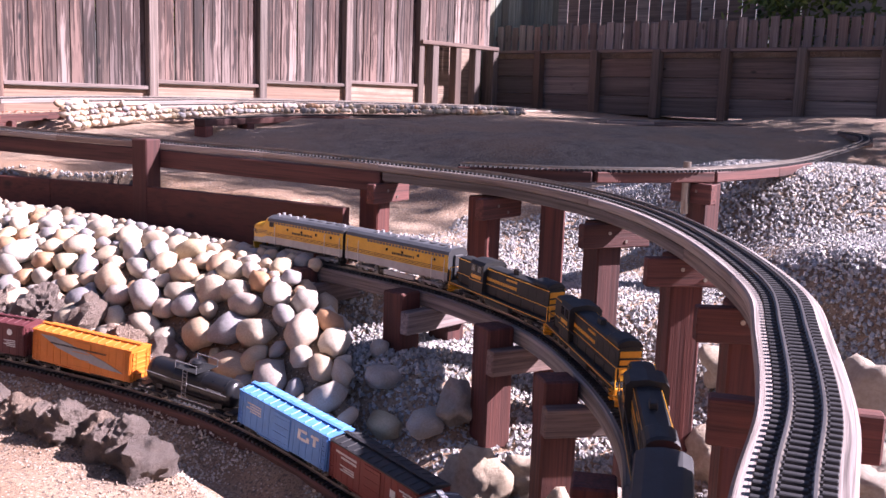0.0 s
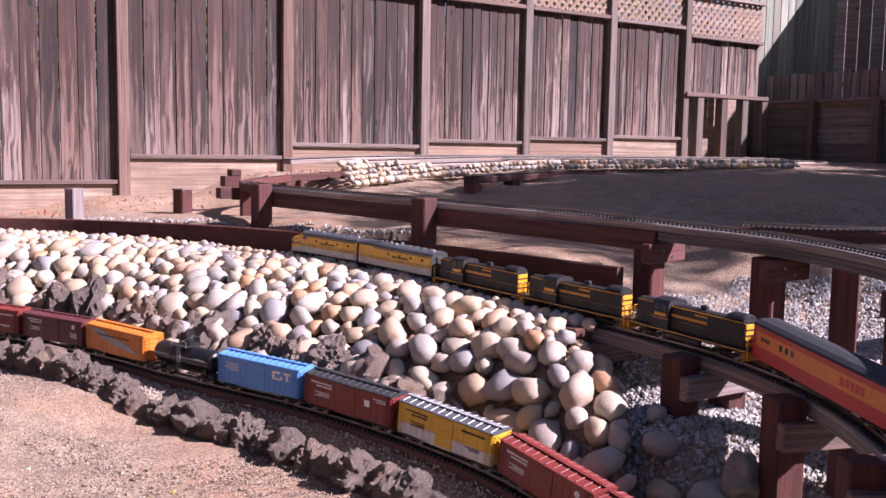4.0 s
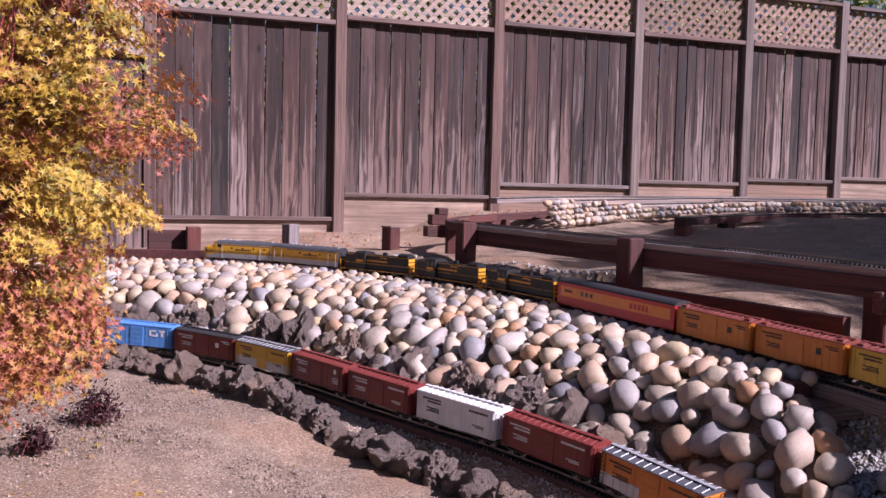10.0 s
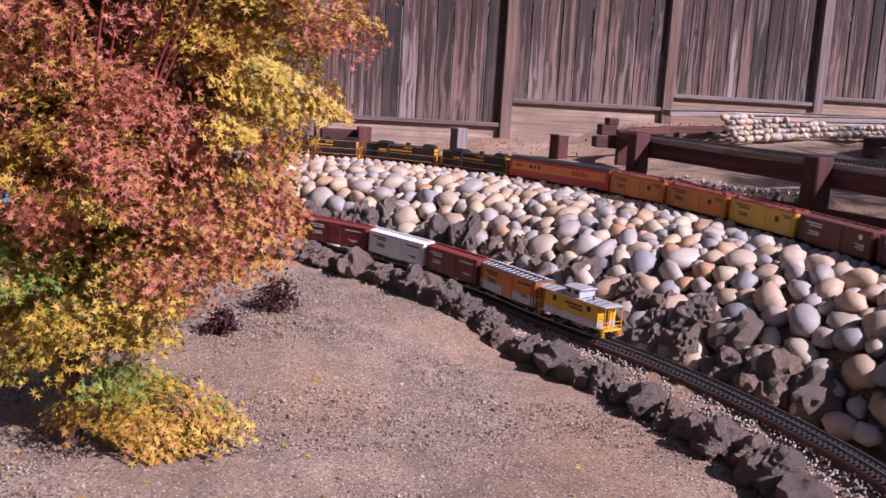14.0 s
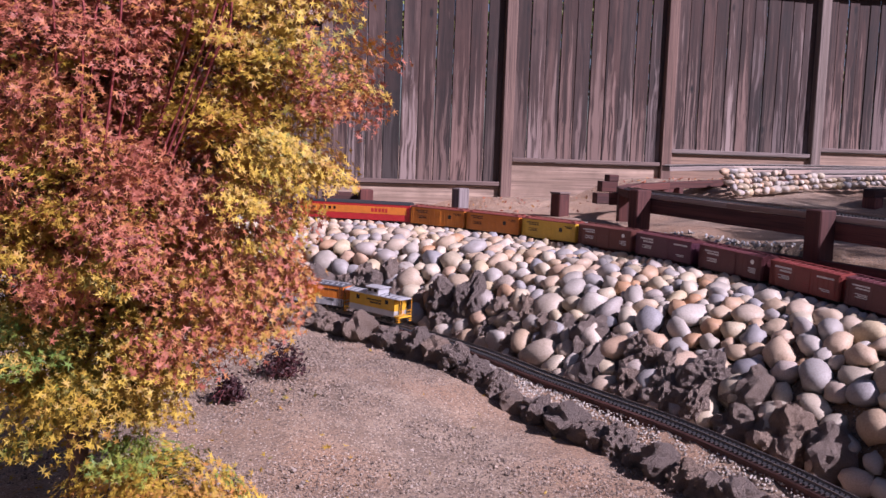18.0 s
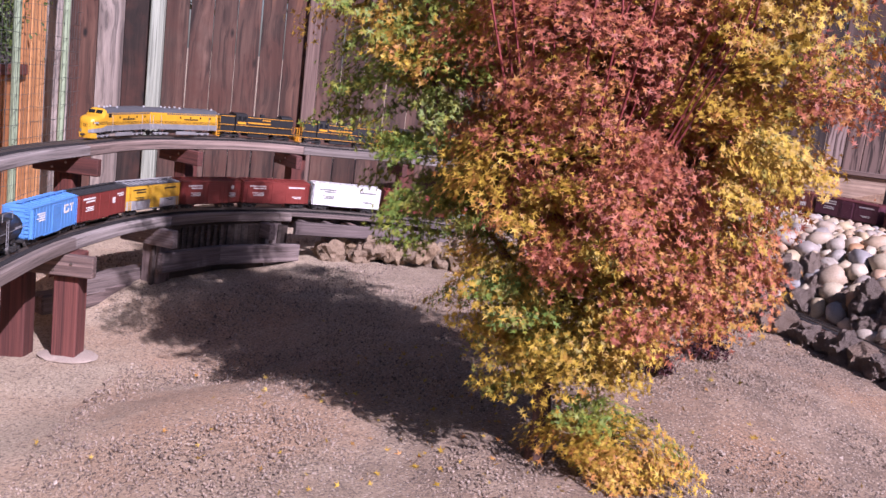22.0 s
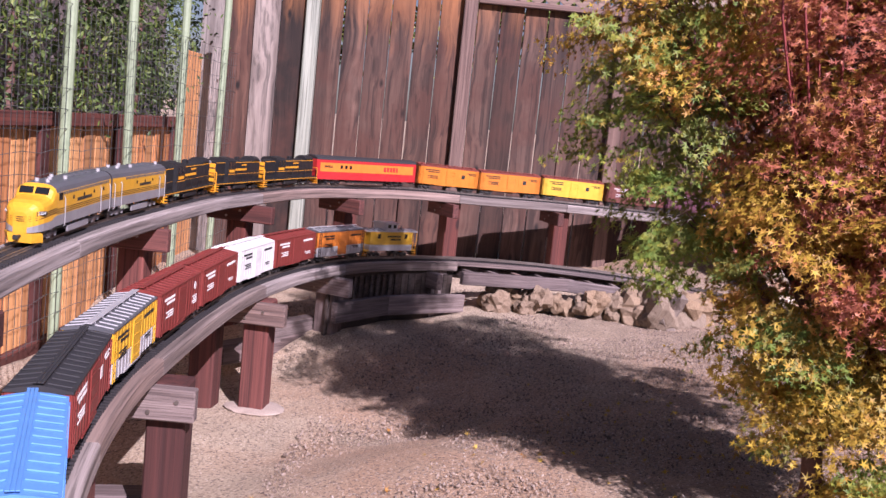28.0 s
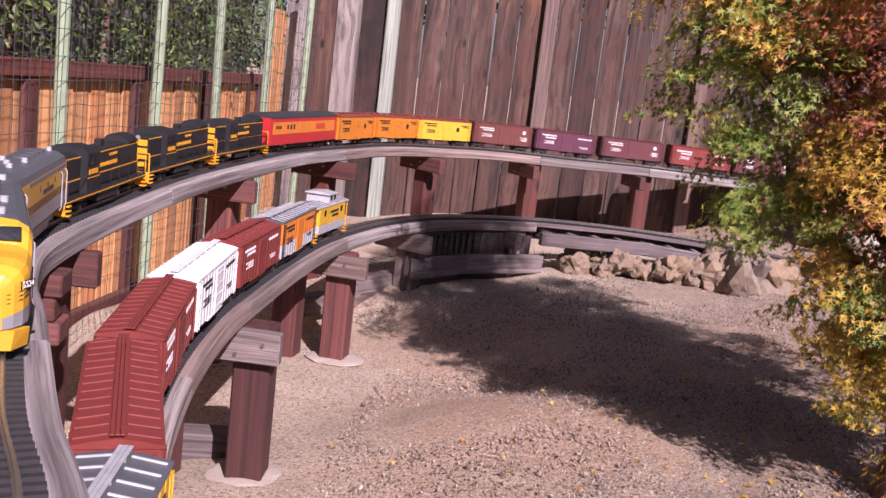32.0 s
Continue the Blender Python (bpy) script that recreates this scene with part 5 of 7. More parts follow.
# ---- the maple and other plants ----
def leaf_mat(name, stops, seed_shift=0.0, vein=True):
    m, nt, p = start(name, 0.55)
    geo = nt.nodes.new("ShaderNodeNewGeometry")
    tc = nt.nodes.new("ShaderNodeTexCoord")
    n = noise_tex(nt, tc.outputs["Object"], 2.6, 2)
    f = math_node(nt, "ADD", math_node(nt, "MULTIPLY", n, 1.7), math_node(nt, "MULTIPLY", geo.outputs["Random Per Island"], 0.55))
    f = math_node(nt, "SUBTRACT", f, 0.62 - seed_shift)
    c = ramp(nt, f, stops)
    nt.links.new(c, p.inputs["Base Color"])
    tr = nt.nodes.new("ShaderNodeBsdfTranslucent")
    nt.links.new(c, tr.inputs["Color"])
    mx = nt.nodes.new("ShaderNodeMixShader")
    mx.inputs[0].default_value = 0.14
    nt.links.new(p.outputs[0], mx.inputs[1])
    nt.links.new(tr.outputs[0], mx.inputs[2])
    nt.links.new(mx.outputs[0], nt.nodes["Material Output"].inputs["Surface"])
    return m


GREEN, GOLD, YELL, ORAN, REDB, RED = (0.11, 0.19, 0.03), (0.37, 0.225, 0.026), (0.55, 0.385, 0.042), (0.45, 0.19, 0.05), (0.25, 0.07, 0.045), (0.42, 0.135, 0.075)
M["leaf_red"] = leaf_mat("red_maple_leaf", [(0.1, GOLD), (0.28, ORAN), (0.45, RED), (0.62, REDB), (0.8, RED), (0.95, ORAN)])
M["leaf_gold"] = leaf_mat("gold_maple_leaf", [(0.12, (0.2, 0.19, 0.03)), (0.32, GOLD), (0.5, YELL), (0.68, GOLD), (0.85, ORAN), (1.0, YELL)])
M["leaf_green"] = leaf_mat("green_maple_leaf", [(0.1, GREEN), (0.35, (0.16, 0.22, 0.035)), (0.6, (0.3, 0.3, 0.04)), (0.8, GREEN), (0.95, GOLD)])
M["twig_red"] = paint("red_twig_bark", (0.26, 0.05, 0.05), 0.6, 0, 0.2, 20)
M["bark"] = paint("maple_bark", (0.17, 0.09, 0.07), 0.8, 0, 0.25, 20)
M["ivy"] = leaf_mat("glossy_hedge_leaf", [(0.2, (0.035, 0.065, 0.015)), (0.5, (0.075, 0.125, 0.026)), (0.8, (0.15, 0.2, 0.042)), (1.0, (0.24, 0.28, 0.07))])
M["far_leaf"] = leaf_mat("sunlit_tree_leaf", [(0.2, (0.06, 0.11, 0.02)), (0.5, (0.16, 0.2, 0.04)), (0.8, (0.3, 0.32, 0.07)), (1.0, (0.2, 0.2, 0.05))])


def maple_leaf():
    """Five pointed lobes folded a little along the middle."""
    out = []
    for a, rr in ((-90, 0.12), (-20, 0.72), (10, 0.25), (38, 0.95), (64, 0.28), (90, 1.12), (116, 0.28), (142, 0.95), (170, 0.25), (200, 0.72)):
        x, y = rr * math.cos(radians(a)), rr * math.sin(radians(a))
        out.append((x, y, 0.22 * abs(x) - 0.12 * rr * rr))
    return np.array([(0, 0, 0)] + out), [(0, k, k % 10 + 1) for k in range(1, 11)]


def oval_leaf():
    return np.array([(0, -0.5, 0), (0.22, -0.1, 0.06), (0.16, 0.25, 0.05), (0, 0.55, 0), (-0.16, 0.25, 0.05), (-0.22, -0.1, 0.06)]), [(0, 1, 2, 3), (0, 3, 4, 5)]


def leaves(spots, sizes, outward, r, shape, droop=0.5):
    """Leaves at spots, turned at random with a lean outward and up."""
    lv, lf = shape
    n, k = len(spots), len(lv)
    nrm = outward + np.array([0, 0, 0.45]) + r.normal(0, droop, (n, 3))
    nrm /= np.linalg.norm(nrm, axis=1, keepdims=True)
    t = np.cross(nrm, r.normal(0, 1, (n, 3)))
    t /= np.linalg.norm(t, axis=1, keepdims=True)
    b = np.cross(nrm, t)
    v = spots[:, None] + sizes[:, None, None] * (lv[None, :, :1] * t[:, None] + lv[None, :, 1:2] * b[:, None] + lv[None, :, 2:] * nrm[:, None])
    m = Mesh()
    m.v = [tuple(p) for p in v.reshape(-1, 3)]
    m.f = [tuple(i + j * k for i in f) for j in range(n) for f in lf]
    m.mi = [0] * len(m.f)
    return m


TREE = Vector((-0.27, 2.6, 0))
TREE.z = gz(TREE.x, TREE.y)
# lobes of the crown: centre, radii, kind of leaf, number of sprays
LOBES = [
    ((-0.52, 0.0, 1.32), (0.28, 0.3, 0.28), "lime", 66), ((-0.46, 0.05, 1.02), (0.27, 0.3, 0.2), "leaf_green", 48), ((-0.36, 0.08, 0.74), (0.26, 0.3, 0.17), "leaf_green", 40),
    ((0.06, -0.05, 1.1), (0.42, 0.36, 0.34), "leaf_red", 120), ((-0.1, 0.1, 1.5), (0.34, 0.33, 0.25), "leaf_red", 50), ((0.25, 0.05, 1.46), (0.38, 0.36, 0.22), "leaf_red", 60),
    ((0.42, -0.08, 1.38), (0.22, 0.28, 0.32), "leaf_gold", 72), ((0.42, -0.02, 1.0), (0.22, 0.26, 0.22), "leaf_gold", 44), ((0.62, 0.0, 1.18), (0.14, 0.16, 0.12), "leaf_red", 14), ((0.56, 0.0, 1.45), (0.16, 0.2, 0.16), "leaf_red", 12),
    ((-0.1, -0.1, 0.84), (0.24, 0.3, 0.2), "leaf_gold", 40), ((0.1, -0.14, 0.76), (0.24, 0.28, 0.2), "copper", 44), ((0.28, -0.08, 0.84), (0.26, 0.3, 0.22), "copper", 66), ((0.4, -0.02, 0.62), (0.15, 0.2, 0.16), "leaf_red", 44), ((0.24, -0.05, 0.6), (0.2, 0.23, 0.18), "leaf_red", 40),
    ((0.1, -0.08, 0.44), (0.19, 0.21, 0.16), "leaf_gold", 54), ((0.07, 0.05, 1.0), (0.33, 0.3, 0.5), "copper", 190), ((-0.06, -0.14, 1.22), (0.3, 0.22, 0.28), "leaf_red", 44), ((0.02, -0.04, 0.3), (0.2, 0.2, 0.14), "lime", 34), ((-0.2, 0.1, 1.35), (0.3, 0.28, 0.28), "lime", 34), ((-0.13, -0.02, 0.5), (0.2, 0.22, 0.17), "lime", 38), ((0.2, -0.05, 0.1), (0.2, 0.15, 0.08), "lime", 24), ((0.24, -0.06, 0.1), (0.17, 0.12, 0.06), "leaf_gold", 14),
    ((0.05, 0.32, 1.15), (0.44, 0.24, 0.45), "leaf_red", 50), ((-0.35, 0.32, 1.2), (0.36, 0.26, 0.4), "leaf_green", 40), ((0.45, 0.3, 1.1), (0.35, 0.22, 0.4), "leaf_gold", 34), ((0.05, 0.22, 0.7), (0.36, 0.22, 0.28), "leaf_gold", 34),
    ((0.0, 0.05, 1.85), (0.5, 0.4, 0.24), "leaf_red", 110), ((-0.5, 0.1, 1.7), (0.25, 0.3, 0.2), "leaf_gold", 46), ((0.45, 0.1, 1.8), (0.24, 0.3, 0.2), "leaf_gold", 34), ((-0.08, 0.05, 2.15), (0.42, 0.38, 0.25), "leaf_red", 110), ((-0.1, 0.15, 2.5), (0.3, 0.28, 0.16), "leaf_red", 26),
]


def build_maple():
    r = np.random.RandomState(2)
    tree = thing("maple_tree", Matrix.Translation(TREE), "bushy japanese maple in red, gold and green autumn leaf", "tree")
    trunk = Mesh().tube([(0, 0, -0.05), (0.01, 0, 0.12), (-0.01, 0.01, 0.3), (0.01, 0.02, 0.5)], [0.035, 0.028, 0.025, 0.02], 10)
    part("trunk", trunk, M["bark"], tree, smooth=True)
    sets = {}
    twigs = Mesh()
    for c, rad, kind, count in LOBES:
        c, rad = np.array(c), np.array(rad)
        root = Vector((0.0, 0.01, max(0.08, min(0.5, c[2] * 0.45))))
        cv = Vector(c)
        mid = root.lerp(cv, 0.5) + Vector((0, 0, 0.06))
        limb = Mesh().tube([root, root.lerp(mid, 0.5) + Vector((0.01, 0.01, 0.01)), mid, mid.lerp(cv, 0.6), cv], [0.015, 0.012, 0.009, 0.007, 0.004], 7)
        part("limb", limb, M["bark"], tree, smooth=True)
        for j in range(count):
            d = r.normal(0, 1, 3)
            d /= np.linalg.norm(d)
            tip = c + rad * d * (r.uniform(0.78, 1.06) if j % 3 else r.uniform(0.3, 0.78))
            tip[2] = max(tip[2], 0.04)
            tv = Vector(tip)
            if j % 3 == 0:
                twigs.tube([cv.lerp(mid, r.uniform(0, 0.6)), cv.lerp(tv, 0.5) + Vector((0, 0, 0.03)), tv], [0.003, 0.002, 0.001], 4)
            # a flat spray of leaves, sagging outward
            hue = {"lime": ("leaf_gold", "leaf_gold", "leaf_green"), "copper": ("leaf_red", "leaf_red", "leaf_gold")}.get(kind, (kind,))
            hue = hue[r.randint(len(hue))]
            red = hue == "leaf_red"
            k = r.randint(74, 116) if red else r.randint(72, 112)
            ang, rho = r.uniform(0, 2 * math.pi, k), np.sqrt(r.uniform(0, 1, k)) * r.uniform(0.06, 0.105)
            n = np.array([0.5 * d[0], 0.5 * d[1], 1.0]) + 0.3 * r.normal(0, 1, 3)
            n /= np.linalg.norm(n)
            e1 = np.cross(n, (0.3, 1.0, 0.1))
            e1 /= np.linalg.norm(e1)
            e2 = np.cross(n, e1)
            sp = tip + (rho * np.cos(ang))[:, None] * e1 + (rho * np.sin(ang))[:, None] * e2 + r.normal(0, 0.02 if red else 0.011, (k, 1)) * n
            sp[:, 2] -= 2.2 * rho**2
            out = np.repeat((0.9 * d + 0.35 * n + 0.25 * r.normal(0, 1, 3))[None], k, 0)
            sets.setdefault(hue, []).append((sp, out))
    tagged(part("twig", twigs, M["bark"], tree), kind="stuff")
    shoots = Mesh()
    for k in range(34):
        x, y = r.uniform(-0.3, 0.45), r.uniform(-0.38, 0.1)
        shoots.tube([(x * 0.6, y * 0.7, 0.95), (x * 0.9, y, 1.25), (x + r.uniform(-0.05, 0.05), y * 1.05, r.uniform(1.5, 1.9))], [0.0035, 0.003, 0.0015], 4)
    tagged(part("shoot", shoots, M["twig_red"], tree, "crimson upright shoots"), kind="stuff")
    names = {"leaf_red": "dusty red leaves", "leaf_gold": "golden yellow leaves", "leaf_green": "yellow green leaves"}
    for kind, some in sets.items():
        sp, out = np.concatenate([a for a, _ in some]), np.concatenate([b for _, b in some])
        sp[:, 2] = np.maximum(sp[:, 2], 0.01)
        part("crown", leaves(sp, r.uniform(0.011, 0.018, len(sp)) if kind == "leaf_red" else r.uniform(0.011, 0.019, len(sp)), out, r, maple_leaf(), 0.55 if kind == "leaf_red" else 0.38), M[kind], tree, names[kind])


build_maple()


def leaf_mass(name, spots_fn, count, size, mat, label, category, seed, shape=None, parent=None, kind="", clump=0.0):
    """Leaves strewn through a space by spots_fn(random), in clumps where a width is given."""
    r = np.random.RandomState(seed)
    if clump:
        c = np.array([spots_fn(r) for _ in range(count // 40)])
        sp = np.repeat(c, 40, 0) + r.normal(0, clump, (len(c) * 40, 3)) * np.array([1, 1, 0.7])
    else:
        sp = np.array([spots_fn(r) for _ in range(count)])
    out = r.normal(0, 0.5, sp.shape)
    m = leaves(sp, size * r.uniform(0.6, 1.25, len(sp)), out, r, shape or oval_leaf(), 0.7)
    ob = part(name, m, M[mat], parent)
    return tagged(ob, label, category, kind=kind)


def build_hedge():
    d = (SIDE1 - SIDE0).normalized()
    out = Vector((d.y, -d.x, 0))
    hedge = thing("laurel_hedge", Matrix(), "dense glossy green hedge leaning over the cedar fence", "hedge")

    def spot(r):
        s, z = r.uniform(-0.4, 6.5), r.uniform(0.95, 2.7)
        o = 0.12 + abs(r.normal(0, 0.25)) - 0.12 * (z > 1.3)
        p = SIDE0 + d * s + out * o
        return (p.x, p.y, z + 0.25 * math.sin(s * 2.1))

    leaf_mass("foliage", spot, 34000, 0.04, "ivy", "", "", 31, parent=hedge, clump=0.1)
    st = Mesh()
    for k in range(7):
        p = SIDE0 + d * (0.5 + 0.9 * k) + out * 0.45
        st.tube([(p.x, p.y, 0), (p.x + 0.05, p.y, 1.0), (p.x, p.y + 0.1, 2.2)], [0.03, 0.025, 0.01], 6)
    part("stem", st, M["bark"], hedge)
    back = Mesh()
    a, b = SIDE0 + out * 0.9 - d * 1.5, SIDE1 + out * 0.9
    back.loft([[(p.x, p.y, z) for z in (0, 3.0)] + [(p.x + out.x * 0.1, p.y + out.y * 0.1, z) for z in (3.0, 0)] for p in (a, b)])
    wall = part("backdrop", back, M["dark_wood"])
    tagged(wall, "dark board fence behind the hedge", "fence", kind="structure")


build_hedge()


def small_shrub(x, y, h, seed):
    r = np.random.RandomState(seed)
    z = gz(x, y)
    sh = thing("barberry_shrub", Matrix.Translation((x, y, z + 0.012)), "tiny dark purple shrub on bare soil", "shrub", "small purple shrubs")
    n = 900
    sp = np.abs(r.normal(0, 1, (n, 3))) * np.array([0.24, 0.24, 0.32]) * h
    sp[:, :2] *= np.sign(r.normal(0, 1, (n, 2)))
    part("foliage", leaves(sp, r.uniform(0.014, 0.024, n), r.normal(0, 1, (n, 3)), r, oval_leaf()), M["purple_leaf"], sh)
    st = Mesh()
    for k in range(8):
        st.tube([(0, 0, -0.01), (0.5 * sp[k * 5, 0], 0.5 * sp[k * 5, 1], h * 0.4), tuple(sp[k * 5])], [0.003, 0.002, 0.001], 4)
    part("stem", st, M["twig_red"], sh)


M["purple_leaf"] = leaf_mat("purple_leaf", [(0.2, (0.025, 0.009, 0.011)), (0.6, (0.055, 0.016, 0.018)), (1.0, (0.1, 0.03, 0.026))])
small_shrub(0.3, 3.9, 0.17, 1)
small_shrub(0.1, 3.55, 0.1, 2)


def background_trees():
    # sunlit foliage past the lattice, and shade trees beyond the view to the right
    def behind(r):
        x = r.uniform(-5, 10.5)
        return (x, fence_y(x) + r.uniform(0.7, 1.8), r.uniform(1.8, 3.9))

    t = thing("neighbour_shrubs", Matrix(), "sunlit green shrubs growing behind the board fence", "shrubs")
    leaf_mass("foliage", behind, 42000, 0.09, "far_leaf", "", "", 41, parent=t, clump=0.16)
    st = Mesh()
    for k in range(12):
        x = -4.5 + 1.25 * k
        st.tube([(x, fence_y(x) + 1.2, 0), (x + 0.1, fence_y(x) + 1.25, 2), (x, fence_y(x) + 1.2, 3.3)], [0.05, 0.04, 0.02], 6)
    part("stem", st, M["bark"], t)
    for k, (x, y, zc, rr, n) in enumerate(((16.4, -0.8, 5.0, (1.9, 1.9, 1.3), 8000), (10.3, 0.0, 5.3, (3.1, 2.1, 0.7), 53000), (17.2, 3.0, 5.2, (1.6, 1.8, 1.6), 6000))):
        tr = thing("shade_tree", Matrix.Translation((x, y, 0)), "broad green garden tree shading the yard", "tree")
        part("trunk", Mesh().tube([(0, 0, 0), (0.1, 0, 1.5), (0, 0.1, 3.2), (0, 0, zc)], [0.2, 0.16, 0.13, 0.05], 9), M["bark"], tr, smooth=True)

        def inside(r, zc=zc, rr=rr):
            d = r.normal(0, 1, 3)
            d /= np.linalg.norm(d)
            q = d * r.uniform(0.3, 1.0)
            return (q[0] * rr[0], q[1] * rr[1], zc + q[2] * rr[2])

        leaf_mass("crown", inside, n, 0.13, "far_leaf", "", "", 50 + k, parent=tr, clump=0.28)
        for j in range(6):
            a = j * 1.05
            part("limb", Mesh().tube([(0, 0, 2.2), (0.5 * rr[0] * math.cos(a), 0.5 * rr[1] * math.sin(a), zc - 0.6), (0.8 * rr[0] * math.cos(a), 0.8 * rr[1] * math.sin(a), zc)], [0.08, 0.05, 0.02], 6), M["bark"], tr)

    def low(r):
        return (r.uniform(11.2, 12.4), r.uniform(2.0, 5.0), r.uniform(2.0, 3.5))

    sh = thing("dark_shrubs", Matrix(), "shaded shrubs above the retaining wall", "shrubs")
    leaf_mass("foliage", low, 6000, 0.11, "ivy", "", "", 61, parent=sh, clump=0.2)
    part("stem", Mesh().tube([(11.8, 6, 1.5), (11.8, 6.1, 3.5)], [0.05, 0.02], 6), M["bark"], sh)


background_trees()


def leaf_litter():
    def near_tree(r):
        x, y = -0.3 + r.normal(0, 0.6), 2.8 + r.normal(0, 0.7)
        return (x, y, gz(x, y) + 0.008)

    def by_fence(r):
        x = r.uniform(0.8, 4.5)
        y = 7.75 - abs(r.normal(0, 0.3))
        return (x, y, gz(x, y) + 0.01)

    leaf_mass("fallen_leaves", near_tree, 420, 0.016, "leaf_gold", "fallen maple leaves scattered on the soil", "leaves", 71, maple_leaf(), kind="stuff")
    leaf_mass("dry_leaves", by_fence, 260, 0.03, "leaf_red", "dry brown leaves blown against the fence", "leaves", 72, kind="stuff")


leaf_litter()

# ---- rolling stock ----
# Every vehicle stands on the rails at its origin, x ahead, y to its left, z up from the rail top.
def colour(n, c, r=0.42, wear=0.1, metal=0.0):
    M[n] = paint(n, c, r, metal, wear, 25)
    return M[n]


for _n, _c, _r in (
    ("freight_red", (0.21, 0.036, 0.028), 0.5), ("brown_red", (0.15, 0.045, 0.034), 0.55), ("maroon", (0.12, 0.030, 0.034), 0.5), ("purple_brown", (0.11, 0.032, 0.055), 0.5), ("rust_roof", (0.22, 0.05, 0.035), 0.55),
    ("car_orange", (0.66, 0.20, 0.022), 0.4), ("reefer_orange", (0.6, 0.2, 0.02), 0.4), ("reefer_yellow", (0.68, 0.43, 0.035), 0.4), ("engine_yellow", (0.68, 0.36, 0.02), 0.32), ("box_yellow", (0.70, 0.40, 0.025), 0.38),
    ("car_blue", (0.11, 0.30, 0.66), 0.4), ("car_white", (0.78, 0.78, 0.77), 0.4), ("engine_black", (0.013, 0.013, 0.014), 0.55), ("tank_black", (0.013, 0.013, 0.015), 0.3), ("roof_black", (0.03, 0.03, 0.033), 0.6),
    ("coach_red", (0.50, 0.03, 0.03), 0.35), ("coach_orange", (0.72, 0.22, 0.03), 0.35), ("letter_white", (0.78, 0.77, 0.74), 0.5), ("letter_black", (0.02, 0.02, 0.02), 0.5), ("truck_dark", (0.025, 0.023, 0.022), 0.6),
    ("end_yellow", (0.80, 0.36, 0.015), 0.38), ("window_dark", (0.012, 0.014, 0.016), 0.15), ("lens_red", (0.35, 0.02, 0.015), 0.2),
):
    colour(_n, _c, _r)
colour("silver", (0.33, 0.33, 0.34), 0.38, 0.12, 0.3)
colour("roof_grey", (0.105, 0.11, 0.12), 0.45, 0.12, 0.1)
colour("roof_silver", (0.55, 0.55, 0.56), 0.4, 0.12, 0.3)
colour("wheel_steel", (0.25, 0.24, 0.23), 0.4, 0.2, 0.8)


def truck_data(mat, base=0.058, wheel=0.0155):
    fr = Mesh()
    for s in (-1, 1):
        fr.box((base + 0.03, 0.006, 0.009), (0, s * 0.0335, 0.019), 0.002)
        fr.box((0.02, 0.009, 0.016), (0, s * 0.0335, 0.0165), 0.002)
        for e in (-1, 1):
            fr.box((0.012, 0.009, 0.013), (e * base / 2, s * 0.0345, 0.016), 0.002)
    fr.box((0.02, 0.06, 0.008), (0, 0, 0.022), 0.002)
    ws = Mesh()
    for s in (-1, 1):
        ws.cyl(wheel, 0.006, (0, s * 0.0225 - 0.003, wheel), 14, axis=1)
        ws.cyl(wheel + 0.002, 0.0015, (0, s * 0.0185 - 0.0008, wheel), 14, axis=1)
    ws.cyl(0.003, 0.046, (0, -0.023, wheel), 6, axis=1)
    return fr.data("truck", M[mat]), ws.data("wheelset", M["wheel_steel"])


TRUCKS = {k: truck_data(k, b) for k, b in (("truck_dark", 0.058), ("silver", 0.088), ("engine_black", 0.09))}
_cp = Mesh().box((0.026, 0.007, 0.007), (0.004, 0, 0.026), 0.001)
_cp.box((0.012, 0.014, 0.012), (0.018, 0.001, 0.026), 0.002)
COUPLER = _cp.data("coupler", M["truck_dark"])
_br = Mesh().cyl(0.0085, 0.05, (-0.05, -0.012, 0.026), 10, axis=0)
_br.box((0.20, 0.014, 0.008), (0, 0, 0.03), 0.002)
BRAKE = _br.data("brake_gear", M["truck_dark"])


def running_gear(car, L, kind="truck_dark", centre=0.155, base=0.058, axles=2):
    fr, ws = TRUCKS[kind]
    for e in (1, -1):
        t = part("truck", fr, M[kind], car, at=Matrix.Translation((e * centre, 0, 0)))
        for a in (-0.5, 0.5):
            part("wheelset", ws, M["wheel_steel"], t, at=Matrix.Translation((a * base, 0, 0)))
        part("coupler", COUPLER, M["truck_dark"], car, at=Matrix.Translation((e * (L / 2 - 0.004), 0, 0)) @ Matrix.Rotation(0 if e > 0 else math.pi, 4, "Z"))


def ladder(h, w=0.018, step=0.014):
    m = Mesh()
    for s in (-1, 1):
        m.box((0.002, 0.0018, h), (s * w / 2, 0, h / 2))
    z = step / 2
    while z < h:
        m.box((w, 0.0018, 0.0018), (0, 0, z))
        z += step
    return m


def bars(mesh, x, z, w, h, rows, y, seed, mi=0):
    """Unreadable lettering as short bars on a side at y."""
    r = random.Random(seed)
    for k in range(rows):
        zz, xx = z - k * h * 1.7, x
        while xx < x + w * (1 - 0.25 * (k % 2)):
            l = r.uniform(0.5, 0.9) * h
            mesh.box((l, 0.0008, h), (xx + l / 2, y, zz))
            xx += l + h * 0.28
    return mesh


def gable(L, W, z0, rise, over=0.002):
    """A roof sheet with a shallow ridge and closed ends."""
    m, h = Mesh(), W / 2 + over
    ring = [(-h, z0 - 0.004), (-h, z0), (-h * 0.5, z0 + rise * 0.62), (0, z0 + rise), (h * 0.5, z0 + rise * 0.62), (h, z0), (h, z0 - 0.004)]
    m.loft([[(x, a, b) for a, b in ring] for x in (-L / 2 - over, L / 2 + over)])
    return m


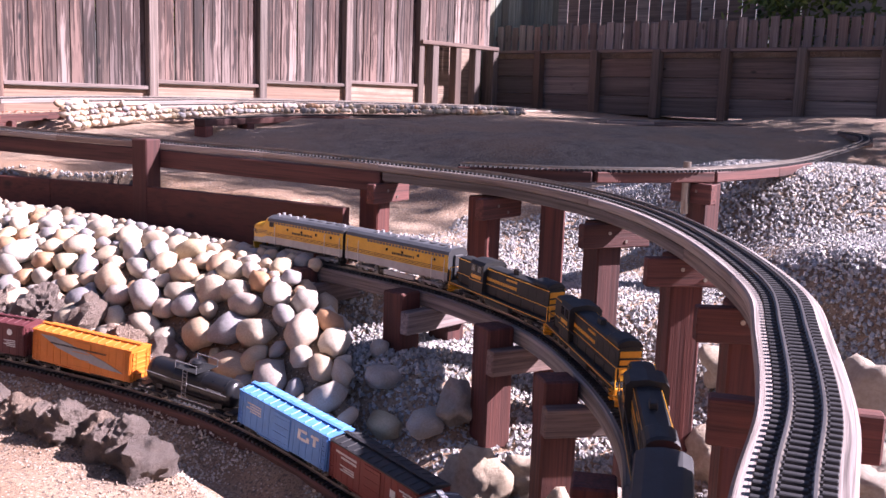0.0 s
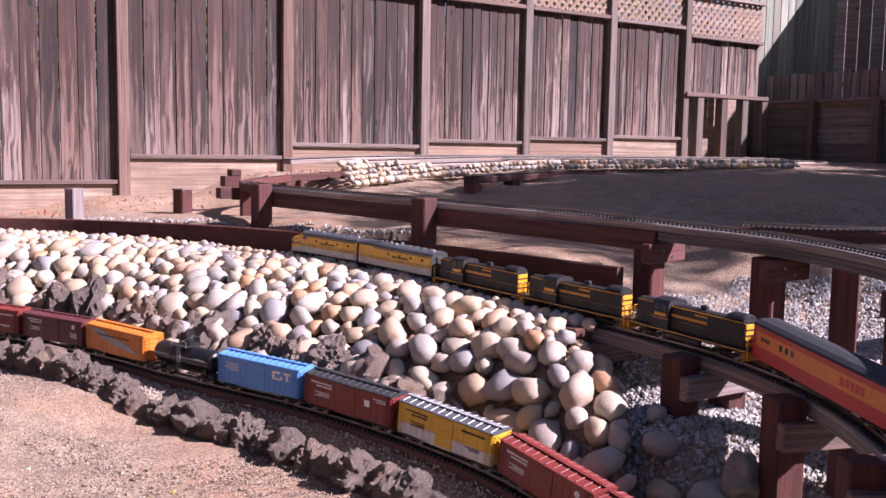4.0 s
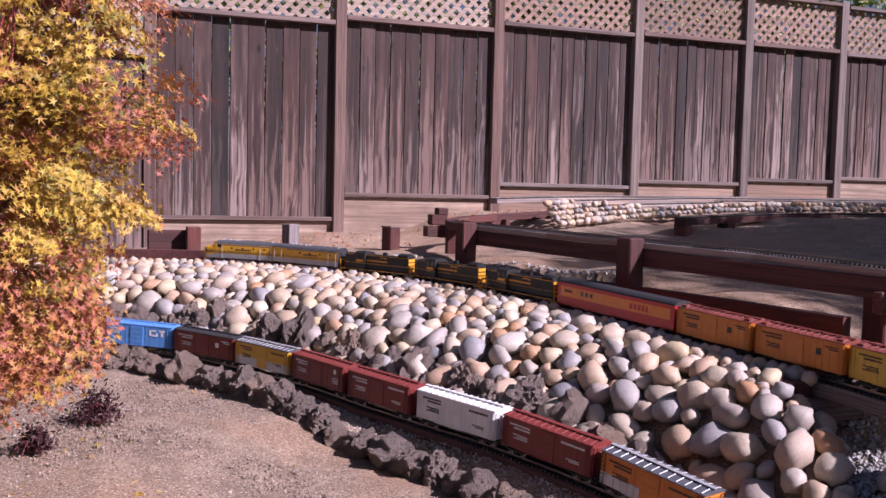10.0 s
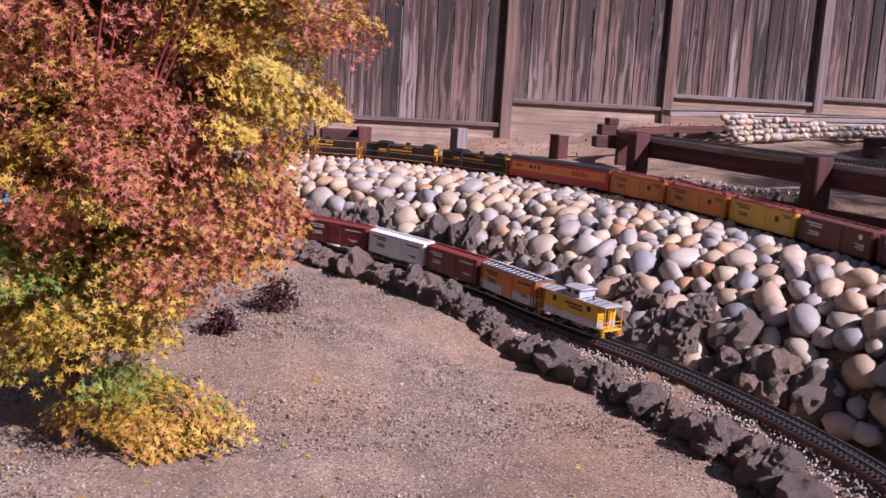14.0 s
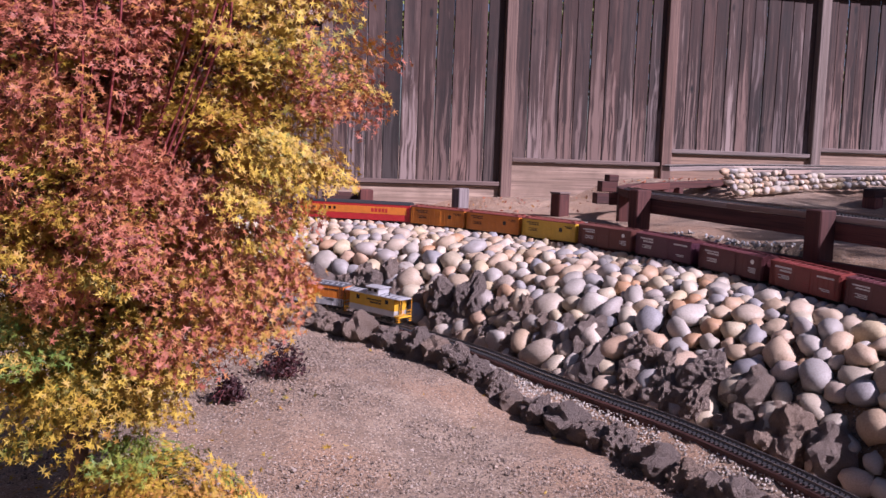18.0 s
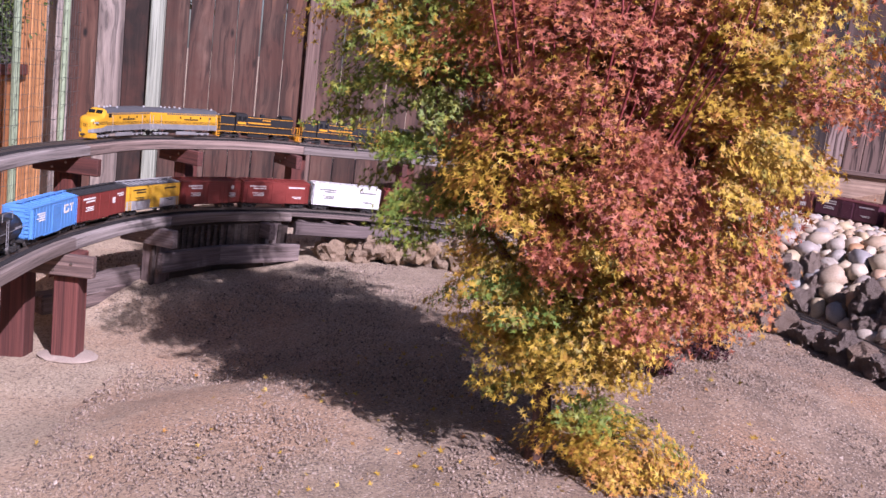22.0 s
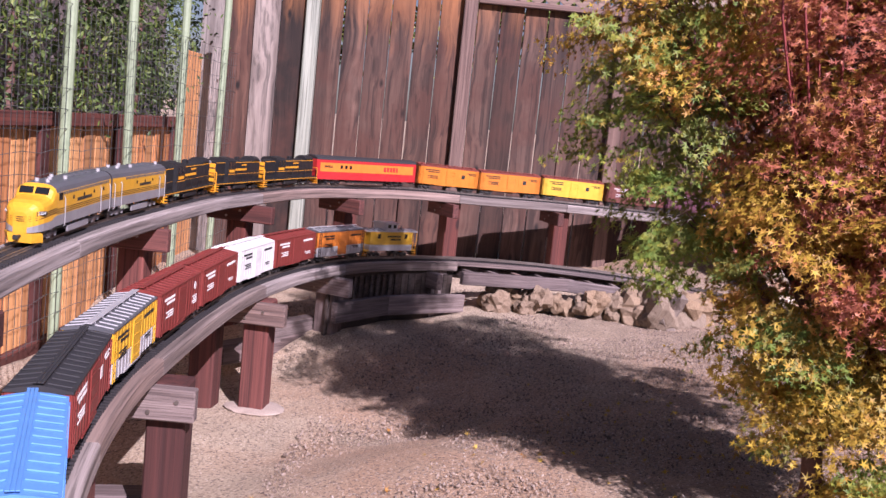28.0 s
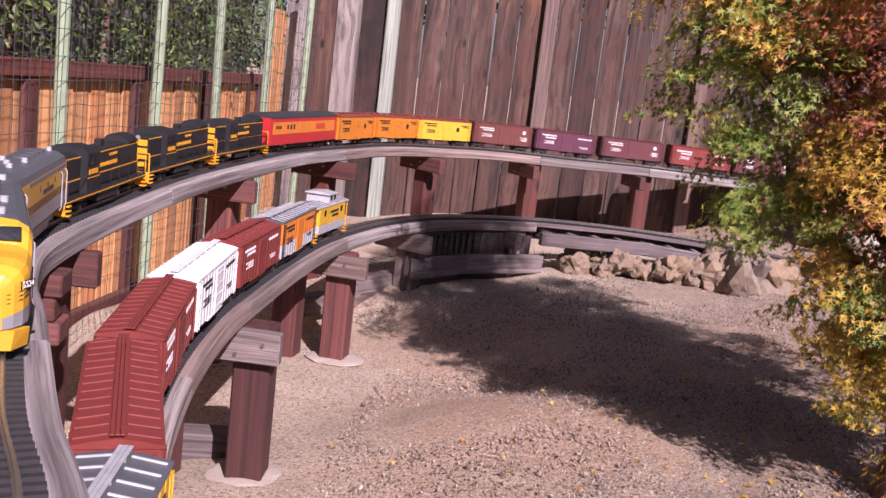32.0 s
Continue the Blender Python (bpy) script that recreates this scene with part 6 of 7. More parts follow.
def box_car(label, body, roof, L=0.425, lower=None, rib=None, door=None, marks="letter_white", emblem=None, seed=1, reefer=False, end=None, name="boxcar"):
    W, z0, z1 = 0.106, 0.033, 0.144
    car = thing(name, Matrix(), label, "model boxcar", "cars of the model train")
    split = z0 + 0.042
    b = Mesh()
    b.box((L, W, z1 - (split if lower else z0)), (0, 0, (z1 + (split if lower else z0)) / 2), 0.0015)
    n, ribs, ends = 14, [], []
    for s in (-1, 1):
        for i in range(n + 1):
            x = -L / 2 + 0.004 + (L - 0.008) * i / n
            if abs(x) > 0.042:
                ribs.append((x, s * (W / 2 + 0.0004), (z1 + (split if lower else z0)) / 2))
        for k in range(5):
            ends.append((s * (L / 2 + 0.001), 0, z0 + 0.02 + 0.02 * k))
    part("body", b, M[body], car)
    rib_data = Mesh().box((0.0022, 0.0012, z1 - (split if lower else z0) - 0.006)).data("rib", M[body])
    end_data = Mesh().box((0.003, W - 0.012, 0.008), (0, 0, 0), 0.001).data("end_rib", M[body])
    for p in ribs:
        part("rib", rib_data, M[body], car, at=Matrix.Translation(p))
    for p in ends:
        part("end_rib", end_data, M[body], car, at=Matrix.Translation(p))
    if lower:
        lo = Mesh().box((L, W, split - z0), (0, 0, (split + z0) / 2), 0.001)
        for s in (-1, 1):
            for i in range(n + 1):
                lo.box((0.003, 0.0016, split - z0), (-L / 2 + 0.004 + (L - 0.008) * i / n, s * (W / 2 + 0.0006), (split + z0) / 2))
        part("lower_panel", lo, M[lower], car, "silver lower side panel")
    part("sill", Mesh().box((L - 0.01, W * 0.8, 0.006), (0, 0, z0 - 0.003), 0.001), M["truck_dark"], car)
    part("roof", gable(L, W, z1 + 0.003, 0.009), M[roof], car)
    rb = Mesh()
    m = 13
    for i in range(m):
        x = -L / 2 + 0.014 + (L - 0.028) * i / (m - 1)
        for s in (-1, 1):
            rb.box((0.0045, W / 2 - 0.012, 0.003), (0, 0, 0), 0.001, Matrix.Translation((x, s * (W / 4 + 0.004), z1 + 0.0088)) @ Matrix.Rotation(-s * 0.155, 4, "X"))
    tagged(part("roof_ribs", rb, M[rib or roof], car), kind="stuff")
    wk = Mesh()
    for s in (-1, 0, 1):
        wk.box((L + 0.006, 0.0052, 0.0022), (0, s * 0.0058, z1 + 0.0168), 0.0005)
    for i in range(7):
        wk.box((0.004, 0.016, 0.004), (-L / 2 + 0.03 + (L - 0.06) * i / 6, 0, z1 + 0.0135))
    part("running_board", wk, M[rib or roof], car)
    for s in (-1, 1):
        d = Mesh()
        dw, dh = (0.05, 0.096) if reefer else (0.078, 0.102)
        d.box((dw, 0.003, dh), (0, 0, 0), 0.001)
        for k in range(4):
            d.box((dw - 0.006, 0.0012, 0.002), (0, s * 0.002, -dh / 2 + dh * (k + 0.5) / 4))
        if reefer:
            for k in (-0.03, -0.01, 0.012, 0.032):
                for e in (-1, 1):
                    d.box((0.012, 0.002, 0.003), (e * (dw / 2 + 0.003), s * 0.002, k))
        door_at = (-0.004, s * (W / 2 + 0.0016), z0 + 0.053)
        part("door", d, M[door or body], car, at=Matrix.Translation(door_at))
        t = Mesh().box((0.155, 0.003, 0.003), (0.03, s * (W / 2 + 0.002), z0 + 0.0005))
        part("door_track", t, M[lower or body], car)
        for e in (-1, 1):
            part("ladder", ladder(z1 - z0 - 0.005), M[end or body], car, at=Matrix.Translation((s * e * (L / 2 - 0.013), s * (W / 2 + 0.003), z0)))
            part("end_ladder", ladder(z1 - z0 - 0.005), M[end or body], car, at=Matrix.Translation((e * (L / 2 + 0.004), s * (W / 2 - 0.016), z0)) @ Matrix.Rotation(math.pi / 2, 4, "Z"))
    if reefer:
        for e in (-1, 1):
            for s in (-1, 1):
                part("ice_hatch", Mesh().box((0.026, 0.026, 0.005), (0, 0, 0), 0.001), M[roof], car, at=Matrix.Translation((e * (L / 2 - 0.03), s * 0.03, z1 + 0.0115)) @ Matrix.Rotation(-s * 0.155, 4, "X"))
    for s in (-1, 1):
        y = s * (W / 2 + 0.0012)
        lt = Mesh()
        if emblem == "feather":
            pts = [(-0.175, 0.134), (-0.12, 0.136), (0.0, 0.112), (0.1, 0.088), (0.185, 0.058), (0.09, 0.062), (0.0, 0.074), (-0.1, 0.098)]
            lt.loft([[(s * -a, y + s * k, b) for a, b in pts] for k in (0, 0.002)])
            part("feather_stripe", lt, M["silver"], car, "silver feather-shaped flash")
            lt = bars(Mesh(), -0.11, 0.112, 0.24, 0.006, 1, y + s * 0.0024, seed)
        elif emblem == "block":
            for k, (a, w, zz, h) in enumerate(((0.085, 0.012, 0.108, 0.032), (0.105, 0.03, 0.121, 0.009), (0.105, 0.03, 0.095, 0.009), (0.125, 0.012, 0.1, 0.016), (0.155, 0.034, 0.121, 0.009), (0.155, 0.012, 0.107, 0.03))):
                lt.box((w, 0.001, h), (-s * a if s > 0 else a, y, zz))
            bars(lt, 0.1 if s > 0 else -0.18, 0.118, 0.07, 0.005, 4, y, seed)
        else:
            bars(lt, 0.075, 0.124, 0.1, 0.009 if emblem == "wide" else 0.007, 2, y, seed)
            bars(lt, 0.085, 0.088, 0.07, 0.004, 3, y, seed + 1)
            if emblem == "round":
                lt.cyl(0.0115, 0.001, (-0.15, y - 0.0005, 0.116), 20, axis=1)
                bars(lt, -0.175, 0.085, 0.05, 0.004, 4, y, seed + 2)
            elif emblem == "square":
                lt.box((0.024, 0.001, 0.024), (-0.1, y, 0.098))
                bars(lt, -0.19, 0.122, 0.06, 0.005, 2, y, seed + 2)
            else:
                bars(lt, -0.18, 0.122, 0.1, 0.008, 1, y, seed + 3)
                bars(lt, -0.16, 0.07, 0.06, 0.004, 2, y, seed + 4)
        tagged(part("lettering", lt, M[marks], car), kind="stuff")
    part("brake_gear", BRAKE, M["truck_dark"], car)
    running_gear(car, L)
    return car


def tank_car():
    L = 0.37
    car = thing("tank_car", Matrix(), "glossy black model tank car with central dome", "model tank car", "cars of the model train")
    prof = [(-0.5, 0.0), (-0.5, 0.6), (-0.485, 0.88), (-0.45, 1.0), (0.45, 1.0), (0.485, 0.88), (0.5, 0.6), (0.5, 0.0)]
    rings = [[(a * L, 0.047 * r * math.cos(2 * math.pi * k / 28), 0.09 + 0.047 * r * math.sin(2 * math.pi * k / 28)) for k in range(28)] for a, r in prof]
    part("tank", Mesh().loft(rings, caps=False), M["tank_black"], car, smooth=True)
    for a in (-0.42, -0.16, 0.16, 0.42):
        part("tank_band", Mesh().cyl(0.048, 0.004, (a * L, 0, 0.09), 28, axis=0), M["tank_black"], car, smooth=False)
    dome = Mesh().cyl(0.023, 0.03, (0, 0, 0.128), 20)
    dome.cyl(0.02, 0.006, (0, 0, 0.158), 20, r2=0.012)
    part("dome", dome, M["tank_black"], car)
    f = Mesh().box((L + 0.04, 0.03, 0.012), (0, 0, 0.034), 0.002)
    for e in (-1, 1):
        f.box((0.03, 0.09, 0.01), (e * (L / 2 + 0.005), 0, 0.036), 0.002)
        f.box((0.03, 0.06, 0.02), (e * 0.13, 0, 0.045), 0.002)
    part("frame", f, M["truck_dark"], car)
    pl = Mesh().box((0.09, 0.11, 0.003), (0, 0, 0.1365 + 0.003))
    part("platform", pl, M["engine_black"], car)
    hr = Mesh()
    for s in (-1, 1):
        hr.tube([(-0.045, s * 0.054, 0.165), (0.045, s * 0.054, 0.165)], 0.0014, 5)
        hr.tube([(-L / 2 + 0.01, s * 0.052, 0.095), (L / 2 - 0.01, s * 0.052, 0.095)], 0.0012, 5)
        for a in (-0.045, 0.045):
            hr.tube([(a, s * 0.054, 0.138), (a, s * 0.054, 0.165)], 0.0012, 5)
        bars(hr, -0.15, 0.098, 0.06, 0.006, 1, s * 0.0478, 4)
    part("handrail", hr, M["silver"], car)
    for s in (-1, 1):
        part("ladder", ladder(0.1), M["silver"], car, at=Matrix.Translation((0, s * 0.056, 0.04)))
    running_gear(car, L + 0.05, centre=0.135)
    return car


def cab_unit(lead):
    L = 0.53
    car = thing("streamlined_locomotive" if lead else "booster_locomotive", Matrix(),
                "yellow and silver streamlined model diesel locomotive with rounded nose" if lead else "yellow and silver model diesel booster unit without cab", "model locomotive", "locomotives of the model train")
    half = [(0.7, 0.040), (1.0, 0.043), (1.0, 0.073), (1.0, 0.075), (1.0, 0.128), (0.985, 0.136), (0.9, 0.148), (0.65, 0.157), (0.3, 0.160)]

    def ring(x, w=1.0, top=1.0, low=0.0):
        W, pts = 0.055 * w, []
        for a, z in half:
            zz = 0.028 + low + (z - 0.028) * top
            pts.append((x, W * a, zz))
        return pts + [(p[0], -p[1], p[2]) for p in pts[::-1]]

    if lead:
        rings = [ring(-0.265), ring(0.0), ring(0.12), ring(0.158, 1.0, 0.985), ring(0.170, 0.985, 0.93), ring(0.184, 0.97, 0.765), ring(0.205, 0.95, 0.725), ring(0.23, 0.90, 0.70), ring(0.248, 0.78, 0.65), ring(0.259, 0.58, 0.57), ring(0.264, 0.34, 0.47)]
    else:
        rings = [ring(-0.265), ring(0.0), ring(0.265)]
    sh = Mesh()
    n = len(rings[0])
    for a, b in zip(rings, rings[1:]):
        for i in range(n):
            j = (i + 1) % n
            k = min(i, n - 2 - i) if i < n - 1 else -1
            mi = 1 if k in (0, 1) or i == n - 1 else (2 if k >= 5 and a[0][0] < 0.13 else 0)
            sh.add([a[i], a[j], b[j], b[i]], [(0, 1, 2, 3)], mi)
    sh.add(rings[0], [tuple(range(n))], 3)
    sh.add(rings[-1], [tuple(range(n))[::-1]], 0 if lead else 3)
    ob = part("body", sh, [M["engine_yellow"], M["silver"], M["roof_grey"], M["roof_black"]], car)
    bm = bmesh.new()
    bm.from_mesh(ob.data)
    bmesh.ops.remove_doubles(bm, verts=bm.verts, dist=0.0001)
    bmesh.ops.recalc_face_normals(bm, faces=bm.faces)
    bm.to_mesh(ob.data)
    bm.free()
    for s in (-1, 1):
        x1 = 0.16 if lead else 0.262
        for k in range(3):
            part("stripe", Mesh().box((x1 + 0.262, 0.0008, 0.0018), ((x1 - 0.262) / 2, s * 0.0553, 0.0775 + 0.0055 * k)), M["letter_black"], car)
        for x in (-0.2, -0.12, -0.04, 0.04):
            part("porthole", Mesh().cyl(0.006, 0.0012, (x, s * 0.055 - 0.0006, 0.112), 12, axis=1), M["window_dark"], car)
        gr = Mesh()
        for k in range(24):
            gr.box((0.012, 0.0012, 0.008), (-0.24 + 0.0165 * k, s * 0.0548, 0.1305))
        part("grille", gr, M["roof_grey"], car)
        for x in ((-0.25, -0.17, 0.11) if lead else (-0.25, -0.19, 0.19, 0.25)):
            hr = Mesh().tube([(x, s * 0.0555, 0.036), (x, s * 0.059, 0.042), (x, s * 0.059, 0.116), (x, s * 0.0555, 0.122)], 0.0013, 5)
            part("grab_rail", hr, M["roof_silver"], car)
        sk = Mesh().box((0.16, 0.006, 0.02), (-0.02, s * 0.045, 0.022), 0.002)
        part("fuel_tank", sk, M["silver"], car)
        bars_mesh = bars(Mesh(), -0.1, 0.102, 0.11, 0.009, 1, s * 0.0556, 7)
        part("lettering", bars_mesh, M["letter_black"], car)
    for k, x in enumerate((-0.2, -0.15, -0.1, -0.05)):
        part("roof_fan", Mesh().cyl(0.018, 0.006, (x, 0, 0.157), 18), M["roof_grey"], car)
    for x, y in ((0.02, 0.02), (0.02, -0.02), (0.08, 0.0), (-0.24, 0.02), (0.13, 0.015), (0.13, -0.015)):
        part("roof_vent", Mesh().cyl(0.006, 0.011, (x, y, 0.157), 10), M["roof_silver"], car)
    if lead:
        for s in (-1, 1):
            w = Mesh().box((0.003, 0.037, 0.02), (0, 0, 0), 0.001, Matrix.Translation((0.1785, s * 0.0215, 0.1405)) @ Matrix.Rotation(-0.55, 4, "Y"))
            part("windshield", w, M["window_dark"], car)
            part("side_window", Mesh().box((0.026, 0.0015, 0.02), (0.132, s * 0.0553, 0.123), 0.0005), M["window_dark"], car)
            nb = Mesh().box((0.03, 0.0015, 0.011), (0, 0, 0), 0.0005)
            m = Matrix.Translation((0.2395, s * 0.0475, 0.088)) @ Matrix.Rotation(-s * 0.62, 4, "Z")
            part("number_board", nb, M["letter_black"], car, at=m)
            cu = bpy.data.curves.new("number", "FONT")
            cu.body, cu.size, cu.align_x, cu.align_y, cu.extrude = "5524", 0.0115, "CENTER", "CENTER", 0.0003
            tmp = bpy.data.objects.new("number", cu)
            me = bpy.data.meshes.new_from_object(tmp)
            bpy.data.objects.remove(tmp)
            me.materials.clear()
            me.materials.append(M["letter_white"])
            part("number", me, M["letter_white"], car, at=m @ Matrix.Translation((0, s * 0.0013, 0)) @ Matrix.Rotation(math.pi if s > 0 else 0, 4, "Z") @ Matrix.Rotation(math.pi / 2, 4, "X"))
        for z, r, x in ((0.1035, 0.0085, 0.2455), (0.084, 0.0065, 0.2585)):
            part("headlight", Mesh().cyl(r, 0.006, (x - 0.002, 0, z), 16, axis=0), M["letter_black"], car)
            part("lens", Mesh().cyl(r * 0.55, 0.002, (x + 0.003, 0, z), 14, axis=0), M["lens_red"], car)
        pi = Mesh()
        pi.loft([[(0.232, -0.05, 0.008), (0.262, -0.03, 0.008), (0.262, 0.03, 0.008), (0.232, 0.05, 0.008)], [(0.24, -0.052, 0.034), (0.264, -0.034, 0.034), (0.264, 0.034, 0.034), (0.24, 0.052, 0.034)]])
        part("pilot", pi, M["engine_yellow"], car)
        st = Mesh()
        for k in range(3):
            z = 0.0825 + 0.0055 * k - 0.012
            st.tube([(0.16, 0.0557, z + 0.012), (0.2, 0.0535, z + 0.009), (0.232, 0.0495, z + 0.004), (0.25, 0.041, z), (0.261, 0.026, z - 0.003), (0.2655, 0.0, z - 0.004), (0.261, -0.026, z - 0.003), (0.25, -0.041, z), (0.232, -0.0495, z + 0.004), (0.2, -0.0535, z + 0.009), (0.16, -0.0557, z + 0.012)], 0.0011, 4)
        part("nose_stripe", st, M["letter_black"], car)
    else:
        part("diaphragm", Mesh().box((0.01, 0.05, 0.1), (0.268, 0, 0.085), 0.003), M["roof_black"], car)
    part("diaphragm", Mesh().box((0.01, 0.05, 0.1), (-0.268, 0, 0.085), 0.003), M["roof_black"], car)
    running_gear(car, L + 0.02, "silver", 0.165, 0.088)
    return car


def hood_unit():
    L = 0.6
    car = thing("hood_locomotive", Matrix(), "black model road-switcher locomotive with yellow stripes and ends", "model locomotive", "locomotives of the model train")
    part("frame", Mesh().box((L, 0.104, 0.012), (0, 0, 0.042), 0.002), M["engine_black"], car)
    def hood(x0, x1, top):
        w = 0.033
        rg = [(-w, 0.048), (-w, top - 0.012), (-w * 0.78, top - 0.003), (0, top), (w * 0.78, top - 0.003), (w, top - 0.012), (w, 0.048)]
        return Mesh().loft([[(x, a, b) for a, b in rg] for x in (x0, x1)])
    part("long_hood", hood(-0.27, 0.085, 0.142), M["engine_black"], car)
    part("short_hood", hood(0.17, 0.27, 0.142), M["engine_black"], car)
    cb = Mesh()
    rg = [(-0.05, 0.048), (-0.05, 0.142), (-0.04, 0.152), (0, 0.158), (0.04, 0.152), (0.05, 0.142), (0.05, 0.048)]
    cb.loft([[(x, a, b) for a, b in rg] for x in (0.085, 0.17)])
    part("cab", cb, M["engine_black"], car)
    for s in (-1, 1):
        for x in (0.108, 0.146):
            part("cab_window", Mesh().box((0.024, 0.0016, 0.024), (x, s * 0.0505, 0.126), 0.0005), M["window_dark"], car)
        for k in range(7):
            part("door_panel", Mesh().box((0.03, 0.001, 0.034), (-0.235 + k * 0.045, s * 0.0334, 0.106), 0.0004), M["engine_black"], car)
        for z, x0, x1, y in ((0.134, -0.27, 0.085, 0.0326), (0.082, -0.27, 0.085, 0.0335), (0.0425, -0.3, 0.3, 0.0525), (0.134, 0.17, 0.27, 0.0326), (0.082, 0.17, 0.27, 0.0335), (0.084, 0.085, 0.17, 0.0505)):
            part("stripe", Mesh().box((x1 - x0, 0.001, 0.0026), ((x0 + x1) / 2, s * y, z)), M["end_yellow"], car)
        part("lettering", bars(Mesh(), -0.095, 0.101, 0.25, 0.01, 1, s * 0.0342, 5), M["end_yellow"], car)
        part("lettering", bars(Mesh(), -0.095, 0.122, 0.06, 0.007, 1, s * 0.0336, 6), M["end_yellow"], car)
        part("cab_panel", Mesh().box((0.06, 0.001, 0.012), (0.128, s * 0.0506, 0.098)), M["end_yellow"], car)
        hr = Mesh().tube([(-0.29, s * 0.05, 0.086), (0.29, s * 0.05, 0.086)], 0.0012, 5)
        for k in range(9):
            hr.tube([(-0.29 + k * 0.0725, s * 0.05, 0.046), (-0.29 + k * 0.0725, s * 0.05, 0.086)], 0.0012, 5)
        part("handrail", hr, M["engine_black"], car)
        part("fuel_tank", Mesh().box((0.15, 0.02, 0.022), (0, s * 0.036, 0.025), 0.004), M["engine_black"], car)
    for e in (-1, 1):
        nd = Mesh().box((0.003, 0.058, 0.08), (e * 0.2715, 0, 0.09), 0.001)
        part("hood_end", nd, M["end_yellow"], car)
        for z in (0.07, 0.09, 0.11):
            part("stripe", Mesh().box((0.001, 0.06, 0.006), (e * 0.2735, 0, z)), M["engine_black"], car)
        pl = Mesh().box((0.006, 0.1, 0.032), (e * 0.302, 0, 0.026), 0.002)
        part("pilot", pl, M["end_yellow"], car)
        rl = Mesh()
        for s in (-1, 1):
            rl.tube([(e * 0.3, s * 0.048, 0.02), (e * 0.3, s * 0.048, 0.095)], 0.0022, 5)
            rl.tube([(e * 0.3, s * 0.048, 0.095), (e * 0.3, s * 0.012, 0.095), (e * 0.3, s * 0.012, 0.046)], 0.0018, 5)
            for k in range(3):
                rl.box((0.018, 0.02, 0.003), (e * 0.291, s * 0.047, 0.012 + 0.011 * k))
        part("end_rail", rl, M["end_yellow"], car)
        part("headlight", Mesh().cyl(0.007, 0.006, (e * 0.268, 0, 0.135), 12, axis=0), M["silver"], car)
    part("exhaust", Mesh().box((0.03, 0.018, 0.018), (-0.05, 0, 0.148), 0.002), M["engine_black"], car)
    rad = Mesh()
    rad.loft([[(x, 0.036 * math.cos(a), z0 + 0.02 * math.sin(a)) for a in [math.pi * k / 8 for k in range(9)]] for x, z0 in ((-0.265, 0.137), (-0.255, 0.141), (-0.19, 0.141), (-0.18, 0.137))])
    part("radiator", rad, M["engine_black"], car)
    running_gear(car, L + 0.02, "engine_black", 0.19, 0.09)
    for ob in car.children:
        if ob.location.x:
            ob.location.x *= 0.945
        else:
            for v in ob.data.vertices:
                v.co.x *= 0.945
    return car


def baggage_car():
    L = 0.8
    car = thing("baggage_car", Matrix(), "red and orange model baggage coach with black roof", "model coach", "cars of the model train")
    W = 0.108
    part("body", Mesh().box((L, W, 0.113), (0, 0, 0.0905), 0.001), M["coach_red"], car)
    for e in (-1, 1):
        part("side_band", Mesh().box((L - 0.05, 0.001, 0.05), (0, e * (W / 2 + 0.0002), 0.103), 0.0003), M["coach_orange"], car)
    rf = [(-0.056, 0.145), (-0.052, 0.153), (-0.035, 0.162), (0, 0.166), (0.035, 0.162), (0.052, 0.153), (0.056, 0.145)]
    part("roof", Mesh().loft([[(x, a, b) for a, b in rf] for x in (-L / 2, L / 2)]), M["roof_black"], car)
    for s in (-1, 1):
        for x in (0.215, 0.18, 0.145):
            part("window", Mesh().box((0.018, 0.0016, 0.02), (x, s * (W / 2 + 0.0006), 0.107), 0.0004), M["window_dark"], car)
        for x in (0.04, -0.1):
            part("door", Mesh().box((0.075, 0.001, 0.05), (x, s * (W / 2 + 0.0009), 0.103), 0.0003), M["coach_orange"], car)
        part("lettering", bars(Mesh(), -0.24, 0.103, 0.11, 0.026, 1, s * (W / 2 + 0.0012), 3), M["coach_red"], car)
        part("lettering", bars(Mesh(), 0.285, 0.107, 0.06, 0.012, 1, s * (W / 2 + 0.0012), 4), M["letter_black"], car)
        part("underframe", Mesh().box((0.3, 0.02, 0.018), (0, s * 0.03, 0.026), 0.003), M["truck_dark"], car)
    for e in (-1, 1):
        part("diaphragm", Mesh().box((0.008, 0.04, 0.105), (e * (L / 2 + 0.003), 0, 0.085), 0.002), M["roof_black"], car)
    running_gear(car, L, "engine_black", 0.26, 0.09)
    return car


